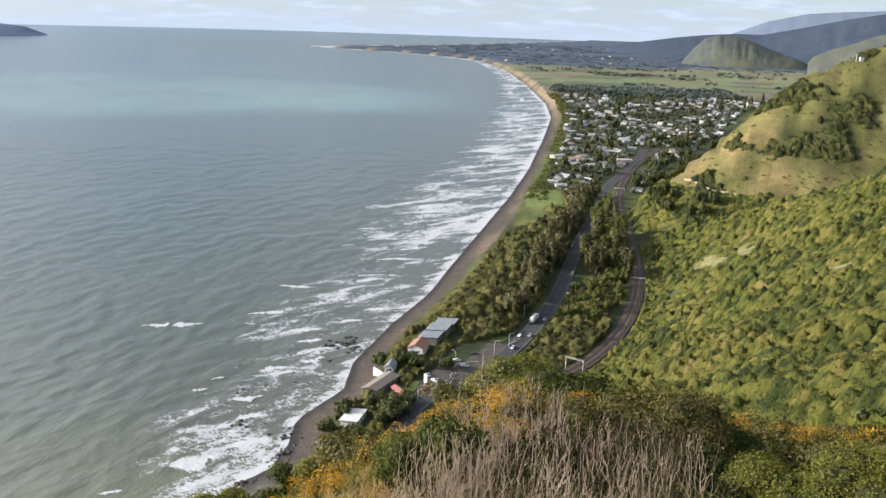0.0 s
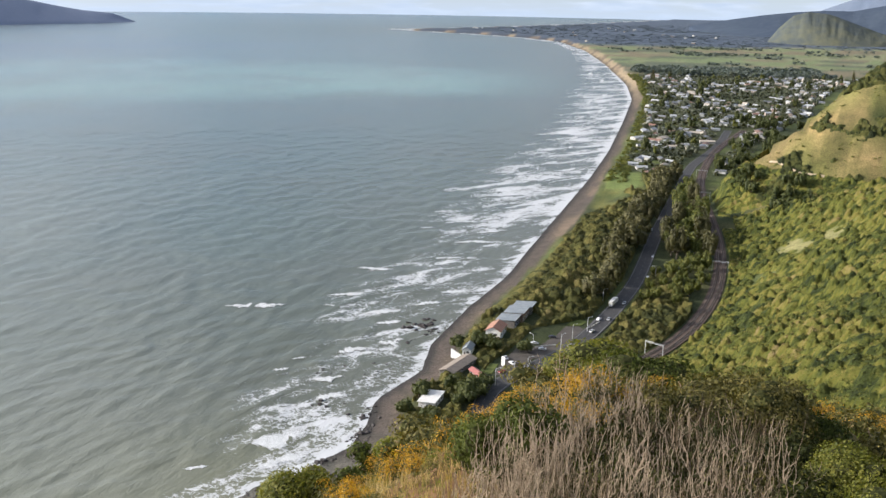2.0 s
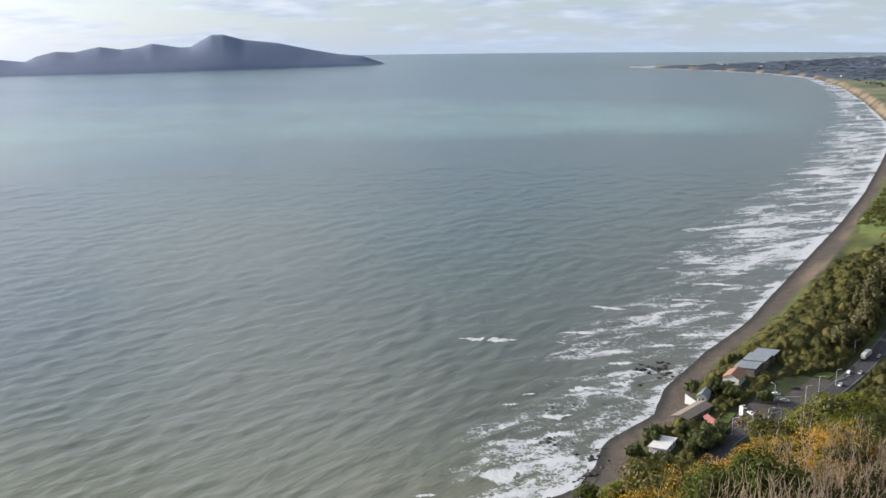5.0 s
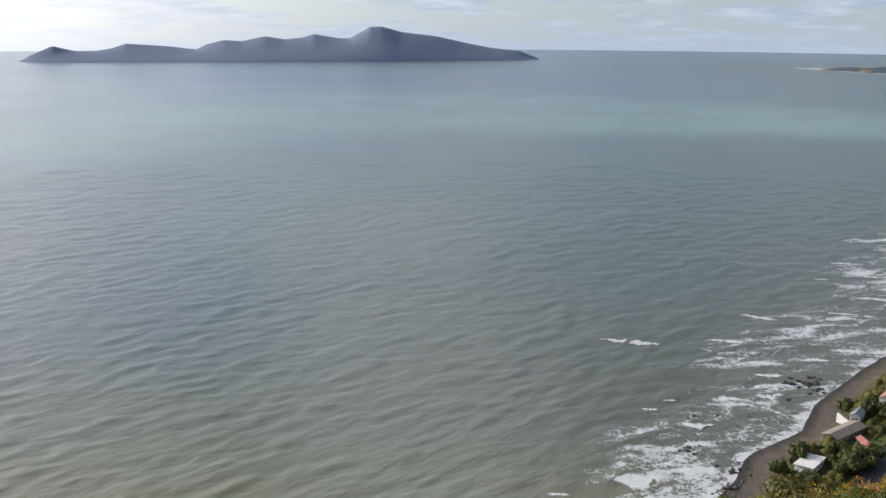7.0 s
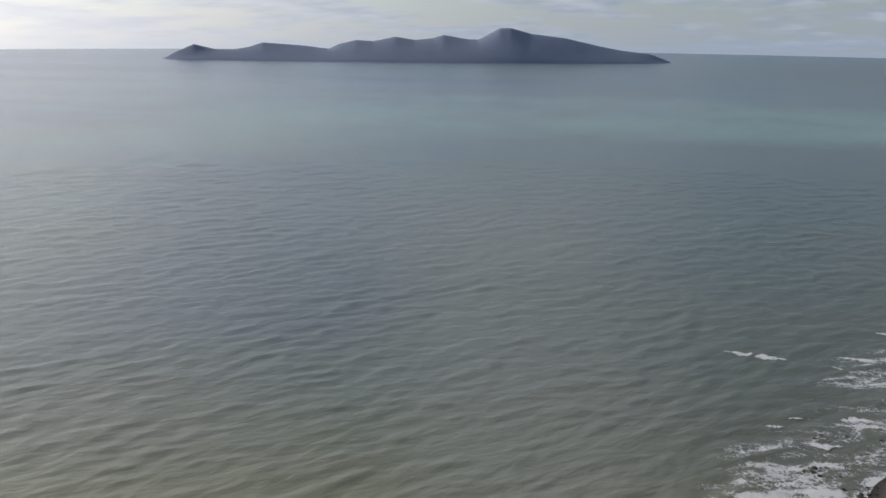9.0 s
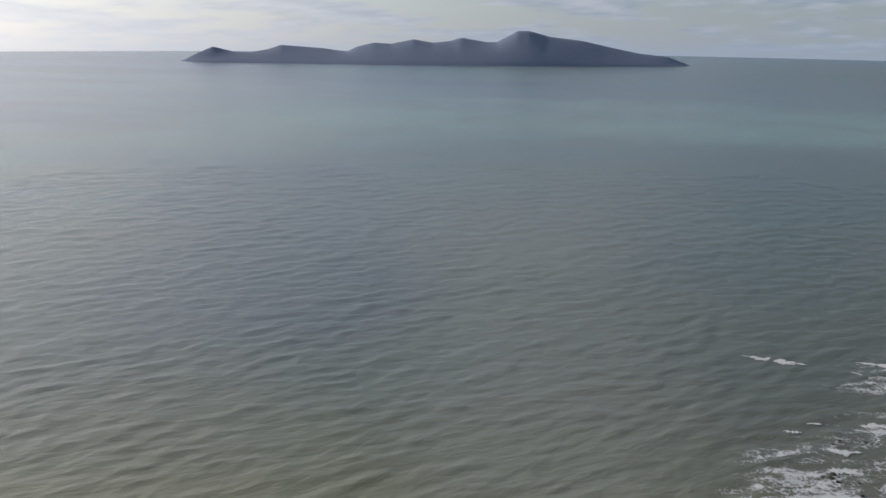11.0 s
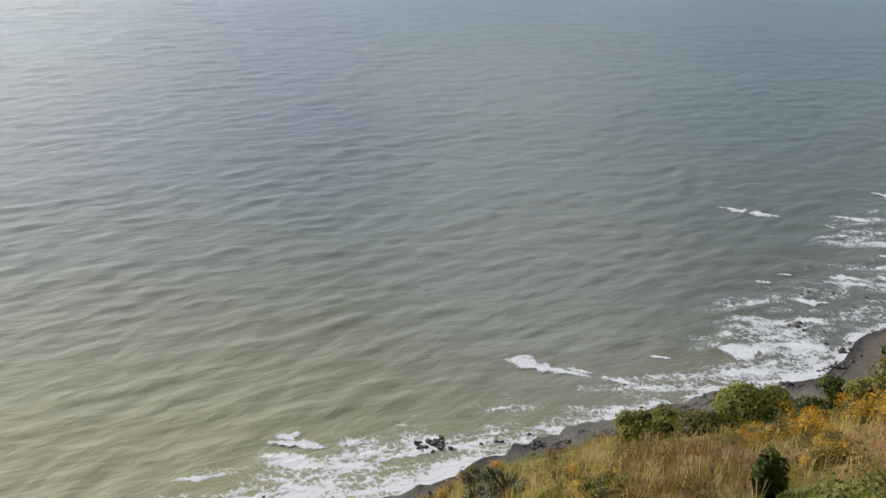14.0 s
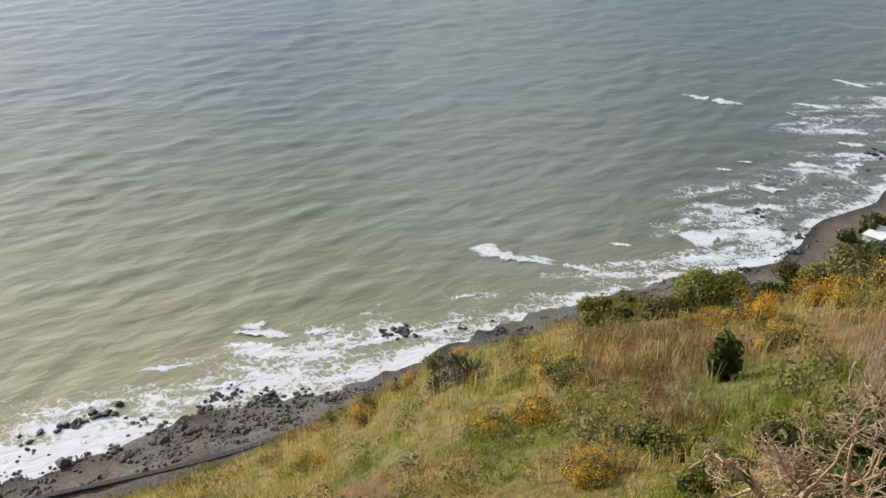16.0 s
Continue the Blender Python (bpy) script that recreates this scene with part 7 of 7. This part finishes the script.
bush("brow_bush", -5.4, -22.5, 4.6, 0.95, BUSH_GREEN, "rounded olive-green bush on the skyline of the slope", 455, 6720, 0.054, 10)
bush("brow_bush", -7.6, -22.8, 3.4, 0.8, BUSH_DARK, "dark green bush on the skyline of the slope", 456, 3840, 0.054, 8)
bush("brow_bush", -3.4, -23.3, 3.2, 0.7, BUSH_OLIVE, "olive bush on the skyline of the slope", 457, 2080, 0.072, 8)
bush("brow_bush", -11.8, -23.2, 2.2, 0.95, BUSH_DARK, "small dark green bush on the skyline of the slope", 458, 1600, 0.072, 8)
bush("brow_bush", 7.8, -28.5, 2.4, 0.9, BUSH_DARK, "dark green bush at the edge of the slope", 459, 1920, 0.065, 8)
bush("brow_bush", 5.8, -27.4, 2.2, 0.9, BUSH_GREEN, "green bush at the edge of the slope", 460, 1760, 0.065, 8)
bush("brow_bush", -21.5, -23.4, 3.0, 0.8, BUSH_OLIVE, "olive bush at the edge of the slope", 461, 2080, 0.072, 8)
bush("brow_bush", -25.5, -23.2, 3.4, 0.8, BUSH_GREEN, "green bush at the edge of the slope", 462, 2240, 0.072, 8)


# bleached stems of dead shrubs
def stem_clump(seed):
    r = rng(seed)
    ob = thing("bleached_shrub", (0, 0, 0), "dead shrub of bleached bare upright stems", "dead shrub", "bleached dead stems of the slope")
    for _ in range(8):
        b = Build()
        x0, y0 = r.normal(size=2) * 0.45
        h = r.uniform(0.9, 2.0)
        px, py, pts = x0, y0, [(x0, y0, -0.15)]
        for k in range(1, 7):
            px, py = px + r.normal() * 0.045, py + r.normal() * 0.045
            pts.append((px, py, h * k / 6))
        b.tube(pts, [0.0120 - 0.0013 * k for k in range(7)], 5)
        for _ in range(3):
            k = int(r.integers(1, 6))
            a, ln = r.uniform(0, 6.28), r.uniform(0.12, 0.40)
            s0 = Vector(pts[k])
            b.tube([s0, s0 + Vector((math.cos(a) * ln * 0.4, math.sin(a) * ln * 0.4, ln * 0.5)), s0 + Vector((math.cos(a) * ln * 0.6, math.sin(a) * ln * 0.6, ln * 1.1))], [0.006, 0.0045, 0.0025], 4)
        part("stem", b.mesh("stem", STEM), ob)
    return ob


STEMS = [stem_clump(470 + k) for k in range(6)]
r = rng(476)
used_s = set()
for i in range(100):
    az = r.uniform(-16.5, 0.8)
    d = math.exp(r.uniform(math.log(13), math.log(30 if az > -9 else 22)))
    if -1.5 < az < 3.4 and d > 19:
        d = r.uniform(14, 18)
    if az < -9 and i % 5 > 1:
        az = r.uniform(-9.0, 0.8)
    x, y, z = at_bearing(az, d)
    k = int(r.integers(0, 6))
    m = pose(x, y, z, r.normal() * 3, r.normal() * 3, r.uniform(0, 360)) @ Matrix.Diagonal((1, 1, r.uniform(0.55, 0.9), 1))
    if k in used_s:
        copy_base(STEMS[k], m)
    else:
        STEMS[k].matrix_basis = m
        used_s.add(k)


# thinner dry wands between the stems, toned dark as a painted shaded background
WAND = foliage("dry_wands", [(0.2, (0.06, 0.042, 0.026)), (0.5, (0.15, 0.105, 0.068)), (0.8, (0.30, 0.23, 0.15))], scale=0.6, trans=0.1)
x, y, rr = slope_spots(1500, 12, 28, -17, 2.5, 477, lambda x, y, a, d: (vnoise(x, y, 2.2, 78) > 0.3) & ((a < 0) | (d < 17)))
blades("dry_wands", x, y, 0.75 + 0.45 * vnoise(x, y, 2.0, 79), 5, 0.16, 0.0060, WAND, "thicket of thin upright dry brown wands on the near slope", 478)


# flax and a young cabbage tree
def rosette(b, n, length, wide, r, up=0.6):
    for _ in range(n):
        a, e = r.uniform(0, 6.283), r.uniform(0.15, 1.3) * up + 0.35
        ln = length * r.uniform(0.7, 1.15)
        d, s2 = Vector((math.cos(a), math.sin(a), 0)), Vector((-math.sin(a), math.cos(a), 0)) * wide
        p0 = d * 0.04
        p1 = p0 + (d * math.cos(e) + Vector((0, 0, math.sin(e)))) * ln * 0.55
        p2 = p1 + (d * math.cos(e - 0.5) + Vector((0, 0, math.sin(e - 0.5)))) * ln * 0.3
        p3 = p2 + (d * math.cos(e - 1.2) + Vector((0, 0, math.sin(e - 1.2)))) * ln * 0.2
        b.add([p0 - s2 * 0.6, p0 + s2 * 0.6, p1 - s2, p1 + s2, p2 - s2 * 0.8, p2 + s2 * 0.8, p3], [(0, 1, 3, 2), (2, 3, 5, 4), (4, 5, 6)])


for n, (az, el, ln, cnt) in enumerate(((30.6, -36.0, 0.8, 110), (29.4, -35.8, 0.75, 100), (28.6, -36.3, 0.8, 100), (30.6, -37.0, 0.6, 70), (29.8, -36.6, 0.6, 70))):
    x, y, z = on_slope(az, el)
    ob = thing("flax_plant", (x, y, z - 0.05), "clump of dark drooping sword-shaped flax leaves", "flax", "flax plants of the slope")
    rr2 = rng(490 + n)
    for half in range(2):
        b = Build()
        rosette(b, cnt // 2, ln, 0.035, rr2)
        part("leaves", b.mesh("leaves", FLAX), ob)
x, y, z = on_slope(38.6, -39.2)
ob = thing("cabbage_tree", (x, y, z), "young cabbage tree with a spiky green head", "tree")
b = Build()
b.tube([(0, 0, -0.3), (0.02, 0, 0.2), (0, 0.02, 0.45)], [0.07, 0.055, 0.05], 7)
part("trunk", b.mesh("trunk", BARK), ob)
b = Build()
rosette(b, 150, 0.5, 0.026, rng(498), 1.0)
b.v = [(p[0], p[1], p[2] + 0.35) for p in b.v]
part("crown", b.mesh("crown", BUSH_GREEN), ob)


# the dead shrub close to the lookout
def branch(b, p, d, length, rad, depth, r, fine):
    pts, radii = [p], [rad]
    n = 5
    for k in range(n):
        d = (d + Vector(r.normal(size=3)) * 0.30).normalized()
        d.z = d.z * 0.95 + 0.07
        p = p + d * (length / n)
        pts.append(p)
        radii.append(max(rad * (1 - 0.42 * (k + 1) / n), 0.006))
    (b if depth > 1 else fine).tube(pts, radii, 6 if depth > 1 else 4)
    if depth == 0:
        return
    for k in range(3 if depth > 1 else 5):
        j = int(r.integers(2, n + 1))
        nd = (d + Vector(r.normal(size=3)) * 0.75).normalized()
        branch(b, pts[j], nd, length * r.uniform(0.45, 0.72), radii[j] * 0.68, depth - 1, r, fine)


right = Vector((math.cos(radians(7)), math.sin(radians(7)), 0))
r = rng(503)


def dead_shrub(az, el, label, limbs, lift, depth, grow):
    x, y, z = on_slope(az, el)
    ob = thing("dead_shrub", (x, y, z - 0.1), label, "dead shrub")
    twigs = Build()
    for d, ln, rd in limbs:
        wood = Build()
        branch(wood, Vector((0, 0, lift)) + right * r.uniform(-0.05, 0.15), d.normalized(), ln * grow, rd * grow, depth, r, twigs)
        part("limb", wood.mesh("limb", DEAD_WOOD, True), ob)
    part("twig_tangle", twigs.mesh("twig_tangle", DEAD_WOOD), ob)["kind"] = "stuff"


UP = Vector((0, 0, 1))
spread_limbs = [(right * math.cos(k * 0.42 - 0.1) + UP * (0.45 + 0.75 * abs(math.sin(k * 0.42 + 0.4))) + Vector((0, math.sin(k * 1.9) * 0.45, 0)), 0.50 + 0.14 * (k % 3), 0.030 + 0.006 * (k % 2)) for k in range(7)]
dead_shrub(6.5, -40.3, "bare brown dead shrub with a tangle of pale twigs", spread_limbs + [(right + UP * 0.3, 1.1, 0.045), (right * 0.5 + UP, 1.0, 0.03), (right * 0.8 + UP * 0.8, 1.1, 0.032)], 0.1, 4, 1.5)
dead_shrub(2.4, -37.0, "brown dead shrub leaning over the slope", [(-right * 0.9 + UP * 0.3, 0.9, 0.040), (right * 0.4 + UP * 0.9, 0.7, 0.028), (-right * 0.4 + UP * 0.9, 0.7, 0.026), (right * 0.1 + UP, 0.6, 0.024), (-right * 0.1 + UP * 0.8 + Vector((0, 0.5, 0)), 0.6, 0.024)], 0.1, 4, 1.25)


# pale clay bench track on the spur
bp, bd, _ = path_frames([(224, 879), (228, 871), (235, 859), (242, 850), (262, 838)], 2.5)
bn = np.stack([bd[:, 1], -bd[:, 0]], 1)
rows = [bp + bn * o for o in (-1.3, -0.55, 0.55, 1.3)]
cz = height(bp[:, 0], bp[:, 1])
n = len(bp)
v = np.concatenate([np.hstack([q, (np.maximum(height(q[:, 0], q[:, 1]), cz) + dz)[:, None]]) for q, dz in zip(rows, (-0.6, 0.6, 0.6, -0.6))])
i = np.arange(n - 1)
q = np.concatenate([np.stack([i + k * n, i + (k + 1) * n, i + 1 + (k + 1) * n, i + 1 + k * n], 1) for k in range(3)])
CLAY = plain("pale_clay", (0.24, 0.19, 0.11), (0.44, 0.36, 0.25), 0.15, 0.95, 0.2)
tagged(new("track", grid_mesh("track", v, q, CLAY)), "pale clay track cut across the grassy spur", "track", kind="structure")
